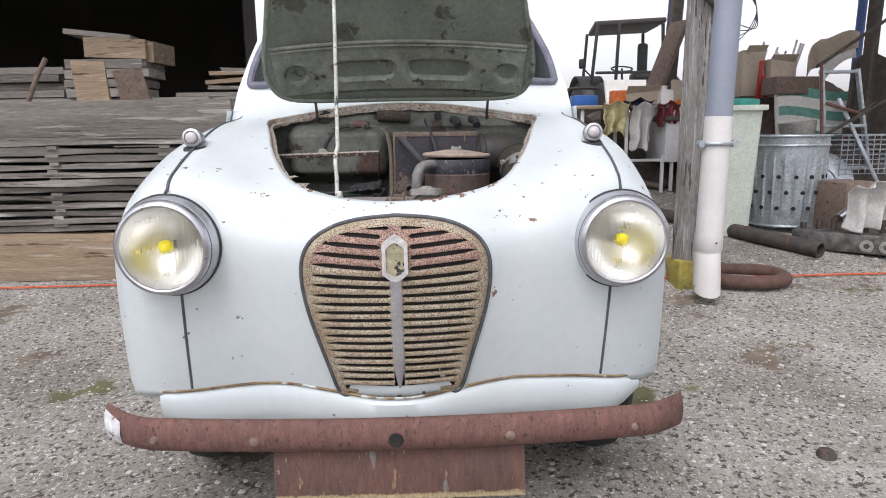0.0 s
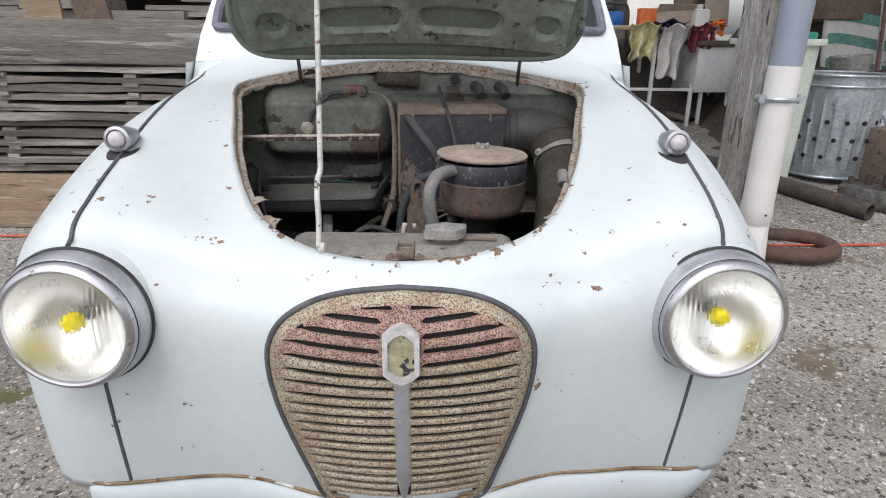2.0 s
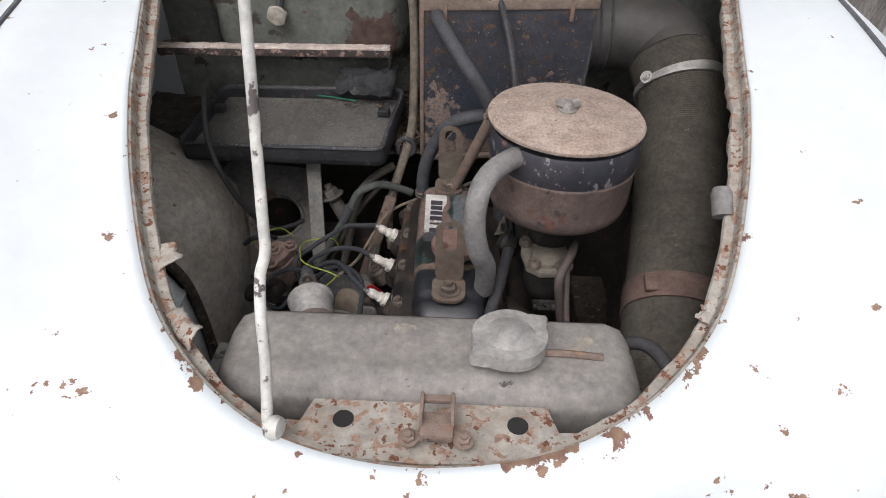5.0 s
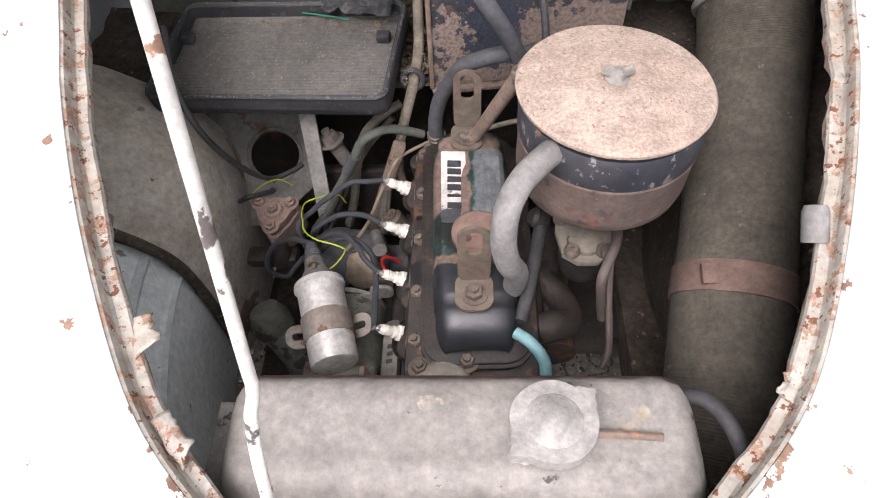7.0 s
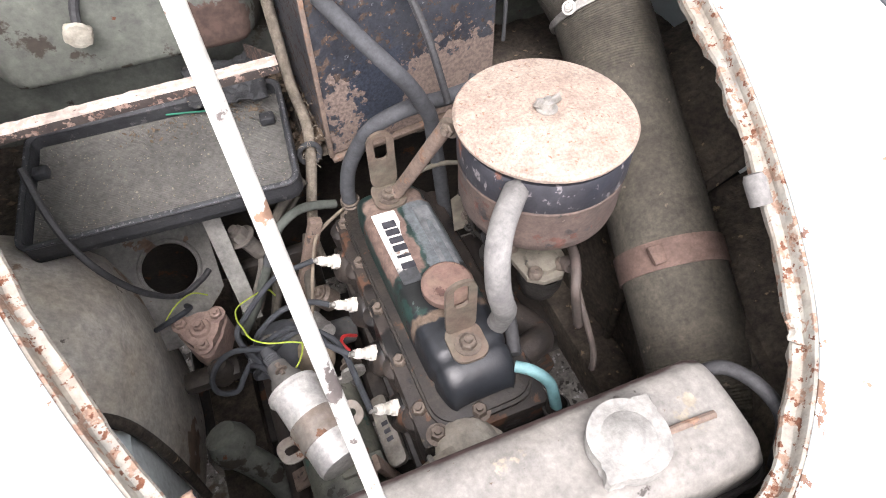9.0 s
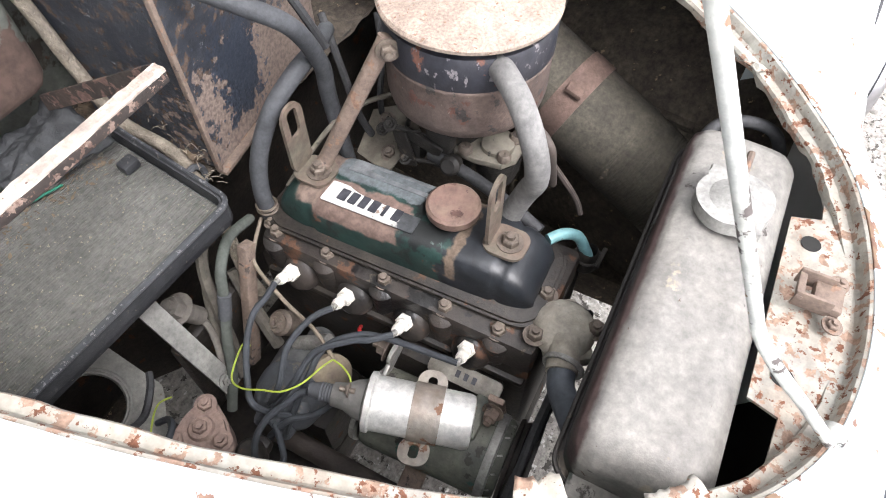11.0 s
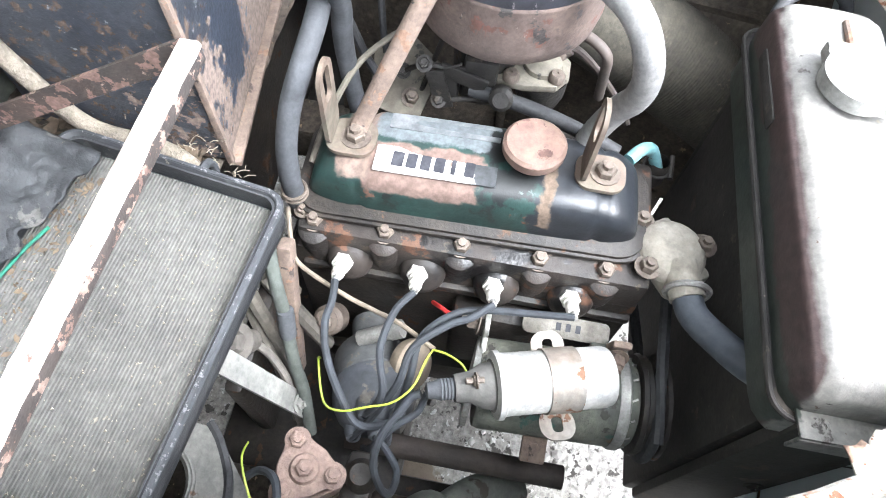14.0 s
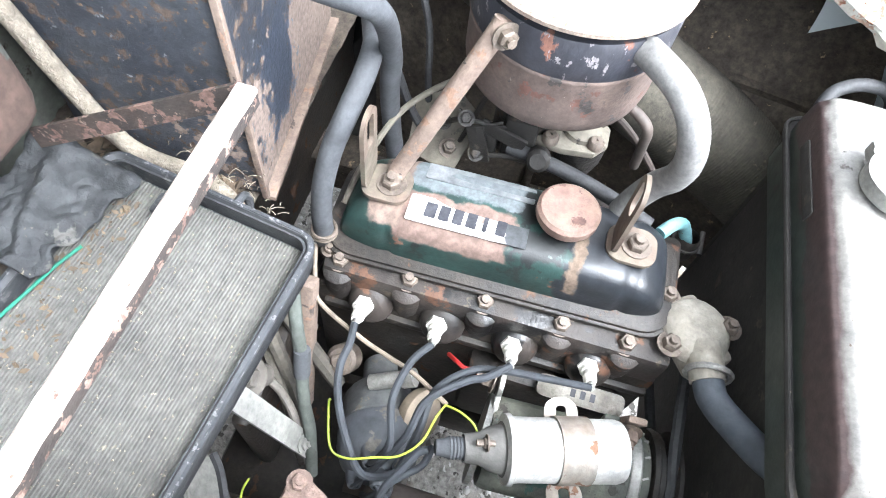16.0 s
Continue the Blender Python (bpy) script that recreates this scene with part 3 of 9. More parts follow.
def bumper(x, k):
    a = abs(x) / 0.632
    y0 = 0.005 + 0.045 * a ** 2 + 0.11 * max(0, a - 0.84) ** 1.4 * 6
    z0 = 0.330 - 0.006 * max(0, a - 0.85) * 6 + (0.010 * max(0, a - 0.8) * 5 if x < 0 else 0)
    h = 0.037 + (0.004 * max(0, a - 0.85) * 6)
    ang = -1.25 + 2.5 * k / 8
    return (x, y0 + 0.030 - 0.034 * math.cos(ang * 0.95), z0 + h * math.sin(ang) / math.sin(1.25))


surface(bm, bumper, [-0.632 + 1.264 * i / 72 for i in range(73)], range(9))
b = part("bumper", bm, rust_red, car, "bare rusted steel bumper blade")
b.modifiers.new("thickness", "SOLIDIFY").thickness = 0.003
for x, r in ((-0.29, 0.010), (0.0, 0.0), (0.235, 0.010), (0.50, 0.008), (-0.50, 0.009)):
    bm = bmn()
    y = bumper(x, 4)[1]
    if r:
        lathe(bm, [(0, 0.004), (r * 0.6, 0.004), (r, 0.001), (r, -0.003)], axis_matrix((x, y - 0.001, 0.327), (0, -1, 0.1)), 14)
        part("bumper_bolt", bm, rust_mid, b, "flaking bolt head")
    else:
        # no hole is cut: a black disc paints its shade
        lathe(bm, [(0, 0.0015), (0.010, 0.0015), (0.014, 0.003), (0.016, 0.0)], axis_matrix((x, y - 0.001, 0.327), (0, -1, 0.1)), 9)
        part("bumper_hole", bm, gap_shade, b, "black disc painting the shade of a torn bolt hole")
bm = bmn()
surface(bm, lambda i, k: Vector(bumper(-0.631 + 0.050 * i / 6, 1.2 + 5.6 * (k / 5) * (1 - 0.35 * (i / 6) * (1 + 0.6 * math.sin(k * 2.3))))) + Vector((0, -0.0028, 0)), range(7), range(6))
part("chrome_flake", bm, mat("peeling_white_plating", (0.66, 0.67, 0.70), (0.5, 0.5, 0.53), 40, 0.5, bump=0.3, spots=((RUST, 0.15, 50, 0.9),)), b, "peeling white plating on the bumper end")
bm = bmn()
prism(bm, rounded(0.528, 0.135, 0.012), 0.004, Matrix.Translation((0.005, 0.036, 0.252)) @ Matrix.Rotation(radians(84), 4, "X"), 0.001)
box(bm, (0.005, 0.027, 0.186), (0.528, 0.02, 0.004), 0.001)
part("number_panel", bm, mat("streaked_rusty_panel", (0.150, 0.078, 0.062), (0.105, 0.060, 0.052), 10, 0.85, bump=0.45, fine=160, stretch=(2.2, 1, 0.55), spots=(((0.22, 0.20, 0.19), 0.14, 9, 0.85), ((0.42, 0.40, 0.37), 0.03, 16, 0.85), ((0.30, 0.20, 0.12), 0.10, 30, 0.9)), zones=(((0.36, 0.29, 0.17), (None, None, (None, 0.192)), 0.004, 30, 0.9),)), car, "rusted blank steel panel below the bumper")
for x in (-0.35, 0.35):
    bm = bmn()
    box(bm, (x, 0.165, 0.285), (0.035, 0.13, 0.02), 0.004)
    part("bumper_iron", bm, rust_mid, car)

# ---- headlights ----
glass = bpy.data.materials.new("fluted_lamp_glass")
glass.use_nodes = True
gn, gl = glass.node_tree.nodes, glass.node_tree.links
gb = gn["Principled BSDF"]
gb.inputs["Base Color"].default_value = (0.97, 0.98, 0.96, 1)
gb.inputs["Transmission Weight"].default_value, gb.inputs["Roughness"].default_value, gb.inputs["IOR"].default_value = 1.0, 0.02, 1.3
clear = bpy.data.materials.new("window_glass")
clear.use_nodes = True
cb = clear.node_tree.nodes["Principled BSDF"]
cb.inputs["Base Color"].default_value = (0.93, 0.96, 0.95, 1)
cb.inputs["Transmission Weight"].default_value, cb.inputs["Roughness"].default_value, cb.inputs["IOR"].default_value = 1.0, 0.03, 1.1
mirror = mat("lamp_reflector", (0.94, 0.94, 0.93), (0.90, 0.89, 0.85), 9, 0.30, metal=1.0, bump=0.0, grain=0.02)
bulb_yellow = mat("yellow_bulb_glass", (0.85, 0.72, 0.03), (0.75, 0.6, 0.02), 30, 0.2, bump=0.0)


def headlight(s):
    m = Matrix.Translation(LAMPS[s]) @ Matrix.Rotation(radians(90), 4, "X") @ Matrix.Rotation(radians(s * 1.0), 4, "Y")
    bm = bmn()
    lathe(bm, [(0.120, -0.11), (0.115, -0.07), (0.110, -0.035), (0.107, -0.010), (0.105, -0.001), (0.098, 0.001)], m, 56)
    lamp = part("headlight", bm, paint, car, "round headlight with dull rim and yellow bulb")
    bm = bmn()
    tube(bm, [m @ Vector((0.1030 * math.cos(a), 0.1030 * math.sin(a), 0.0005)) for a in [2 * math.pi * i / 56 for i in range(56)]], 0.0032, 8, raw=True, closed=True)
    part("lamp_gasket", bm, rubber, lamp, "thin black rubber gasket")
    bm = bmn()
    lathe(bm, [(0.098, -0.004), (0.1025, 0.001), (0.1025, 0.008), (0.1010, 0.017), (0.0985, 0.025), (0.0965, 0.030), (0.0955, 0.031)], m, 56)
    part("lamp_bowl", bm, lamp_rim, lamp, "dull grey painted lamp bowl")
    bm = bmn()
    tube(bm, [m @ Vector((0.0957 * math.cos(a), 0.0957 * math.sin(a), 0.0312)) for a in [2 * math.pi * i / 56 for i in range(56)]], 0.0011, 6, raw=True, closed=True)
    part("bezel_joint", bm, rubber, lamp, "dark joint under the bezel")
    bm = bmn()
    lathe(bm, [(0.0955, 0.029), (0.0960, 0.034), (0.0945, 0.040), (0.0905, 0.0445), (0.0865, 0.046), (0.0835, 0.0445), (0.082, 0.040)], m, 56)
    part("bezel", bm, chrome, lamp, "tarnished chrome bezel")
    bm = bmn()
    cols, rings = 160, 20

    def lens(i, k):
        x = -0.083 * math.cos(math.pi * i / cols)
        y = math.sqrt(max(0.083 ** 2 - x * x, 0)) * (2 * k / rings - 1)
        q = (x * x + y * y) / 0.083 ** 2
        flute = 0.0011 * math.cos(x * 2 * math.pi / 0.0068) * (1 if abs(x) > 0.045 or abs(y) > 0.062 else 0.35) * max(0, 1 - q) ** 0.3
        return m @ Vector((x, y, 0.041 + 0.016 * (1 - q) + flute))
    surface(bm, lens, range(cols + 1), range(rings + 1))
    bmesh.ops.remove_doubles(bm, verts=bm.verts[:], dist=1e-5)
    ob = part("lens", bm, glass, lamp, "fluted clear glass lens")
    ob.visible_shadow = False
    bm = bmn()
    lathe(bm, [(0.0830, 0.041), (0.079, 0.026), (0.070, 0.008), (0.055, -0.010), (0.035, -0.023), (0.016, -0.030), (0.0, -0.032)], m, 48)
    part("reflector", bm, mirror, lamp, "silvered reflector bowl")
    bm = bmn()
    lathe(bm, [(0, 0.026), (0.007, 0.025), (0.0135, 0.016), (0.0135, 0.002), (0.008, -0.006), (0, -0.007)], m, 20)
    part("bulb", bm, bulb_yellow, lamp, "yellow glass bulb")
    bm = bmn()
    lathe(bm, [(0.007, -0.004), (0.008, -0.012), (0.008, -0.030)], m, 16)
    part("bulb_holder", bm, alloy, lamp, "dull bulb holder")


headlight(-1)
headlight(1)


side_grey = mat("dull_purple_grey_lamp_shell", (0.33, 0.335, 0.38), (0.26, 0.26, 0.30), 20, 0.5, metal=0.3, bump=0.08)
side_glass = mat("frosted_pinkish_lens", (0.56, 0.52, 0.54), (0.48, 0.45, 0.47), 30, 0.25, bump=0.03, mottle=0.05)


def side_lamp(s):
    base = skin(s * 0.475, skin_at_y(s * 0.475, 0.335))
    c = base + Vector((0, 0, 0.024))
    m = axis_matrix(c, (0, -1, 0.03))
    bm = bmn()
    lathe(bm, [(0, -0.066), (0.005, -0.063), (0.012, -0.046), (0.0185, -0.018), (0.0205, 0.004), (0.0205, 0.014), (0.017, 0.0145), (0.008, 0.009), (0.0, 0.010)], m, 28)
    body = part("side_lamp", bm, side_grey, car, "small bullet side lamp on the wing")
    bm = bmn()
    lathe(bm, [(0.0145, 0.010), (0.0143, 0.015), (0.0125, 0.0205), (0.0075, 0.0245), (0, 0.026)], m, 24)
    part("lamp_lens", bm, side_glass, body, "small domed lens")
    bm = bmn()
    lathe(bm, [(0.019, 0.008), (0.0215, 0.010), (0.0215, 0.015), (0.0165, 0.0165)], m, 28)
    part("lamp_ring", bm, chrome, body, "chrome ring")
    bm = bmn()
    prism(bm, [(0.024 * math.cos(a) * (1.0), 0.042 * math.sin(a) - 0.006) for a in [2 * math.pi * i / 24 for i in range(24)]], 0.012, Matrix.Translation(base - Vector((0, -0.012, 0.008))) @ Matrix.Rotation(radians(10), 4, "X"), 0.002)
    part("lamp_gasket", bm, rubber, body, "black rubber gasket")


side_lamp(-1)
side_lamp(1)

# ---- grille ----
GZ = (0.774, 0.768, 0.755, 0.731, 0.698, 0.659, 0.617, 0.573, 0.523, 0.463, 0.408, 0.391)
GX = (0.0, 0.068, 0.120, 0.160, 0.1795, 0.184, 0.181, 0.173, 0.160, 0.144, 0.130, 0.120)
half = curve_points([(GX[i], GZ[i], 0) for i in range(len(GX))], 5)
out_line = [(p.x, p.y) for p in half] + [(-p.x, p.y) for p in half[-1:0:-1]]


def gfront(x, z, out=0.0):
    """A point on the front face, from the grille's own middle, which sits a little to one side."""
    return front(x + 0.008, z, out)



def gscale(k, dz=0.0):
    """The grille's outline drawn in by k metres."""
    res = []
    m_ = len(out_line)
    for i, (x, z) in enumerate(out_line):
        (x0, z0), (x1, z1) = out_line[i - 1], out_line[(i + 1) % m_]
        tx, tz = x1 - x0, z1 - z0
        ln = math.hypot(tx, tz) or 1
        res.append((x + k * tz / ln, z - k * tx / ln))
    return res


SIGN = 1 if abs(gscale(0.01)[12][0]) < abs(out_line[12][0]) else -1
grille = None
bm = bmn()
rows = ((-0.006, 0.0), (-0.003, 0.007), (0.002, 0.0100), (0.008, 0.0105), (0.0095, 0.0100), (0.0105, 0.008), (0.0105, 0.0))
frames = [gscale(SIGN * r[0]) for r in rows]
surface(bm, lambda i, k: gfront(frames[k][i][0], frames[k][i][1], rows[k][1]), range(len(out_line)), range(len(rows)), close_u=True)
grille = part("grille", bm, grille_metal, car, "rust-freckled cream grille with slats and a badge")
bm = bmn()
gasket = [gfront(x, z, 0.004) for x, z in gscale(SIGN * -0.008)]
tube(bm, gasket, 0.0042, 8, raw=True, closed=True)
part("grille_gasket", bm, bead, grille, "dark rubber strip round the grille")
# closed black sheet stands in for the shade between the slats
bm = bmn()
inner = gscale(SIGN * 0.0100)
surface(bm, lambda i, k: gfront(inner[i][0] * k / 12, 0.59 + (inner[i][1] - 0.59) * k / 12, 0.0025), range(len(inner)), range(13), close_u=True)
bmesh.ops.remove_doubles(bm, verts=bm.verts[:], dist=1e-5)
part("grille_backing", bm, gap_shade, grille, "black sheet painting the shade behind the slats")


INSET = gscale(SIGN * 0.0095)


def grille_half(z):
    best = 0
    fr = INSET
    for i in range(len(fr)):
        (x0, z0), (x1, z1) = fr[i - 1], fr[i]
        if (z0 - z) * (z1 - z) <= 0 and z0 != z1:
            best = max(best, abs(x0 + (x1 - x0) * (z - z0) / (z1 - z0)))
    return best


def grille_crest(x):
    """Height of the grille's upper edge at x."""
    fr = INSET
    return max([z0 + (z1 - z0) * (x - x0) / (x1 - x0) for (x0, z0), (x1, z1) in zip(fr, fr[1:] + fr[:1]) if (x0 - x) * (x1 - x) <= 0 and x0 != x1] or [0.70])


# pressed slots: where each begins and ends across, its height at both ends, and half its width
SLOTS = [(0.0128, 0.0578, 0.7590, 0.7600, 0.0034), (0.029, 0.112, 0.7425, 0.7495, 0.0042), (0.0297, 0.146, 0.722, 0.7315, 0.0043), (0.030, 0.160, 0.701, 0.7115, 0.0042),
         (0.030, 0.1665, 0.679, 0.6895, 0.0041), (0.011, 0.1690, 0.658, 0.666, 0.0040), (0.011, 0.1695, 0.6405, 0.6455, 0.0038)]
for k in range(13):
    z = 0.6230 - 0.0174 * k
    SLOTS.append((0.011, max(grille_half(z) - 0.003, 0.08), z, z - 0.0035 * min(k, 2) / 2, 0.0036))


def slot(k, x):
    """Middle height and half width of slot k at x."""
    a, b, z0, z1, h = SLOTS[k]
    t = (x - a) / (b - a)
    if t <= 0 or t >= 1:
        return z0 + (z1 - z0) * min(max(t, -0.1), 1.15), 0.0
    return z0 + (z1 - z0) * t, h * min(1, t / 0.035) ** 0.5 * min(1, (1 - t) / 0.22) ** 0.7


for k in range(len(SLOTS)):
    for sd in (-1, 1):
        zm = SLOTS[k][3] + 0.008
        x0, x1 = (0.0 if k < 6 else 0.0105), grille_half(min(max(zm, 0.396), 0.752)) + 0.003
        if k == 0:
            x1 = 0.075
        nn = 44 if k < 7 else 24
        xs = [x0 + (x1 - x0) * i / nn for i in range(nn + 1)]
        crest = [grille_crest(x) if k < 6 else 1.0 for x in xs]
        bm = bmn()

        def slat(i, j):
            x = xs[i]
            up, hu = slot(k - 1, x) if k else (0.80, 0.0)
            dn, hd = slot(k, x)
            lo = min(dn + hd, crest[i])
            hi = min(up - hu, crest[i])
            f = (0, 0.03, 0.22, 0.5, 0.86, 1.0)[j]
            out = (0.0030, 0.0078, 0.0098, 0.0104, 0.0100, 0.0050)[j]
            cut = min(1, (hu if j < 3 else hd) / 0.002)
            return gfront(sd * x, max(hi + (lo - hi) * f, 0.393), 0.0101 + (out - 0.0101) * cut)
        surface(bm, slat, range(nn + 1), range(6))
        part("slat", bm, grille_top if k < 5 else grille_metal, grille)
bm = bmn()
surface(bm, lambda i, k: gfront((-0.0125, -0.0105, -0.004, 0.004, 0.0105, 0.0125)[k] * (1 if i < 13 else (17 - i) / 4), 0.658 - 0.245 * i / 16, (0.004, 0.012, 0.015, 0.015, 0.012, 0.004)[k]), range(17), range(6))
part("centre_bar", bm, lamp_rim, grille, "dull grey centre bar")
shield = [(0, 0.048), (0.012, 0.043), (0.025, 0.030), (0.025, -0.030), (0.014, -0.040), (0, -0.046), (-0.014, -0.040), (-0.025, -0.030), (-0.025, 0.030), (-0.012, 0.043)]
at = gfront(0, 0.702, 0.010)
face = Matrix.Translation(at) @ Matrix.Rotation(radians(90 + 3), 4, "X")
badge_white = mat("white_metal", (0.72, 0.72, 0.72), (0.6, 0.6, 0.62), 20, 0.35, metal=0.3, bump=0.05)
bm = bmn()
ring_plate(bm, shield, [(x * 0.72, y * 0.74 - 0.002) for x, y in shield], 0.010, face)
part("badge_frame", bm, badge_white, grille, "white metal shield frame")
bm = bmn()
prism(bm, [(x * 0.74, y * 0.76 - 0.002) for x, y in shield], 0.005, face)
badge_mat = mat("flaked_cream_badge_face", (0.42, 0.40, 0.27), (0.36, 0.33, 0.22), 30, 0.6, bump=0.2, spots=(((0.03, 0.03, 0.035), 0.42, 55, 0.5),))
part("badge_face", bm, badge_mat, grille, "flaked cream and black badge face")

# ---- prop rod and raised lid ----
PLACE = Matrix.Identity(4)
bm = bmn()
foot, kink, high = Vector((-0.1157, 0.1161, 0.8177)), Vector((-0.1238, 0.1990, 0.916)), Vector((-0.161, 0.501, 1.561))
way = (kink - foot).normalized()
tube(bm, [foot - way * 0.012, foot, foot.lerp(kink, 0.35) + Vector((-0.001, 0, 0)), foot.lerp(kink, 0.62) + Vector((-0.004, 0, 0)), foot.lerp(kink, 0.85) + Vector((-0.004, 0, 0)), kink, kink.lerp(high, 0.05), kink.lerp(high, 0.35), kink.lerp(high, 0.7), high], 0.0043, 10)
lathe(bm, [(0, 0.006), (0.008, 0.005), (0.0095, 0), (0.008, -0.005), (0, -0.006)], axis_matrix(foot + Vector((0.006, -0.003, 0)), (1, -0.2, 0.1)), 14)
part("prop_rod", bm, rod_paint, car, "chipped white bonnet prop rod")
PLACE = BODY

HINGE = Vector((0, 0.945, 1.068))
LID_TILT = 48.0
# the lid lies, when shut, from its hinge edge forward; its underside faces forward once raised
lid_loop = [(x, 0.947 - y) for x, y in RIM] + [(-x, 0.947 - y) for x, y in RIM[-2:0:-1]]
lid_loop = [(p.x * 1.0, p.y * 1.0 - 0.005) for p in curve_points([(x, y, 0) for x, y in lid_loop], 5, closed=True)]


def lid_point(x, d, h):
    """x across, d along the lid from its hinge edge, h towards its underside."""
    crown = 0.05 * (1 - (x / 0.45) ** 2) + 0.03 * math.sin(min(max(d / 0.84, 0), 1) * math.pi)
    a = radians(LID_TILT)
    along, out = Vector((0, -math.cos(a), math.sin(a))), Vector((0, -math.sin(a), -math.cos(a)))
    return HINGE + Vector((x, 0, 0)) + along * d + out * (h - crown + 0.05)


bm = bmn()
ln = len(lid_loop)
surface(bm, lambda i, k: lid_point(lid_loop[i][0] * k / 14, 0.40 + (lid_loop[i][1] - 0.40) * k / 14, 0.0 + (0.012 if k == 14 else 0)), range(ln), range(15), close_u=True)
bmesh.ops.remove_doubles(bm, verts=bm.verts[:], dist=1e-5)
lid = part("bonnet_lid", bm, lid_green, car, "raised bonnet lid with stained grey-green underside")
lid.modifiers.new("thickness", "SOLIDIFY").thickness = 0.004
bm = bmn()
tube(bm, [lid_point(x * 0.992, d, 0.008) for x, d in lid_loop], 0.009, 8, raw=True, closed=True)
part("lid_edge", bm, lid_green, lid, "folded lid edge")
# stiffening panel near the hinge with two long and two round pressings
bm = bmn()
holes = [(-0.115, 0.105, 0.098, 0.030, 0), (0.125, 0.105, 0.098, 0.030, 0), (-0.325, 0.105, 0.03, 0.03, 1), (0.335, 0.105, 0.03, 0.03, 1)]
gx, gd = 96, 26


def panel(i, j):
    x, d = -0.395 + 0.79 * i / gx, 0.030 + 0.165 * j / gd
    h = 0.016
    for cx, cd, rx, rd, rnd in holes:
        ex, ed = max(0, abs(x - cx) - (rx - rd)), abs(d - cd)
        q = math.hypot(ex, ed) / rd
        if q < 1.25:
            h -= 0.014 * min(1, max(0, (1.2 - q) / 0.25)) - 0.004 * math.exp(-((q - 1.12) / 0.1) ** 2)
    if j > gd - 3:
        h += 0.005 * (1 if j == gd - 1 else 0.4)
    if j == gd or j == 0 or i in (0, gx):
        h = 0.0
    return lid_point(x, d, h)


surface(bm, panel, range(gx + 1), range(gd + 1))
part("stiffener", bm, mat("chalky_green_panel", (0.25, 0.275, 0.235), (0.17, 0.185, 0.155), 7, 0.65, bump=0.15, spots=(((0.07, 0.06, 0.05), 0.12, 18, 0.9),)), lid, "pressed stiffening panel with oval recesses")
bm = bmn()
tube(bm, [lid_point(x, 0.198, 0.012) for x in [-0.39 + 0.78 * i / 20 for i in range(21)]], 0.006, 8, raw=True)
part("stiffener_rib", bm, mat("chalky_green_rib", (0.27, 0.28, 0.25), (0.2, 0.2, 0.17), 14, 0.7), lid, "pale raised rib")
for x in (-0.285, 0.288):
    bm = bmn()
    tube(bm, [(x * 0.97, 0.925, 0.985), (x * 0.975, 0.915, 1.03), (x, 0.932, 1.075)], 0.0045, 8)
    box(bm, (x, 0.925, 1.082), (0.016, 0.012, 0.05), 0.003)
    hexbolt(bm, (x, 0.918, 1.075), (0, -1, 0), 0.007, 0.006)
    part("hinge", bm, oily, lid, "dark steel bonnet hinge")

# ---- cabin ----
bm = bmn()
ring_o = [(0.60, 1.03), (0.592, 1.10), (0.56, 1.22), (0.50, 1.40), (0.46, 1.48), (0.38, 1.53), (0.0, 1.56)]
ring_i = [(0.53, 1.12), (0.548, 1.14), (0.525, 1.24), (0.455, 1.39), (0.435, 1.42), (0.36, 1.445), (0.0, 1.46)]
ring_o += [(-x, z) for x, z in ring_o[-2::-1]]
ring_i += [(-x, z) for x, z in ring_i[-2::-1]]
ring_o += [(-0.4, 1.045), (0.0, 1.075), (0.4, 1.045)]
ring_i += [(-0.4, 1.125), (0.0, 1.128), (0.4, 1.125)]


def slope_y(x, z):
    return 1.05 + (z - 1.03) * 0.62 + 0.25 * (x / 0.6) ** 2 * 0.2


m_ = len(ring_o)
add_geo(bm, [(x, slope_y(x, z), z) for x, z in ring_o] + [(x, slope_y(x, z) + 0.01, z) for x, z in ring_i] + [(x, slope_y(x, z) + 0.03, z) for x, z in ring_i],
        [(i, (i + 1) % m_, m_ + (i + 1) % m_, m_ + i) for i in range(m_)] + [(m_ + i, m_ + (i + 1) % m_, 2 * m_ + (i + 1) % m_, 2 * m_ + i) for i in range(m_)])
part("windscreen_frame", bm, paint, car, "pale painted windscreen frame and pillars")
bm = bmn()
tube(bm, curve_points([(x, slope_y(x, z) + 0.004, z) for x, z in ring_i], 3, closed=True), 0.013, 8, raw=True, closed=True)
part("windscreen_seal", bm, seal_rubber, car, "faded lavender rubber windscreen seal")
bm = bmn()
add_geo(bm, [(x, slope_y(x, z) + 0.016, z) for x, z in ring_i], [tuple(range(m_))])
ob = part("windscreen", bm, clear, car, "clear windscreen glass")
ob.visible_shadow = False
# rest of the body behind the windscreen
bm = bmn()
sec = [(0.0, 0.0), (0.30, 0.0), (0.9, 0.0), (1.6, 0.0), (2.0, -0.06), (2.25, -0.25)]


def rear(i, k):
    x, z = ring_o[i % m_][0], ring_o[i % m_][1]
    d, drop = sec[k]
    y = slope_y(x, z) + d * (1 - 0.25 * max(0, z - 1.03))
    return (x * (1 + 0.04 * min(d, 1)), y, z if z < 1.09 else z + drop * (z - 1.03) * 1.3 + 0.02 * min(d, 1))


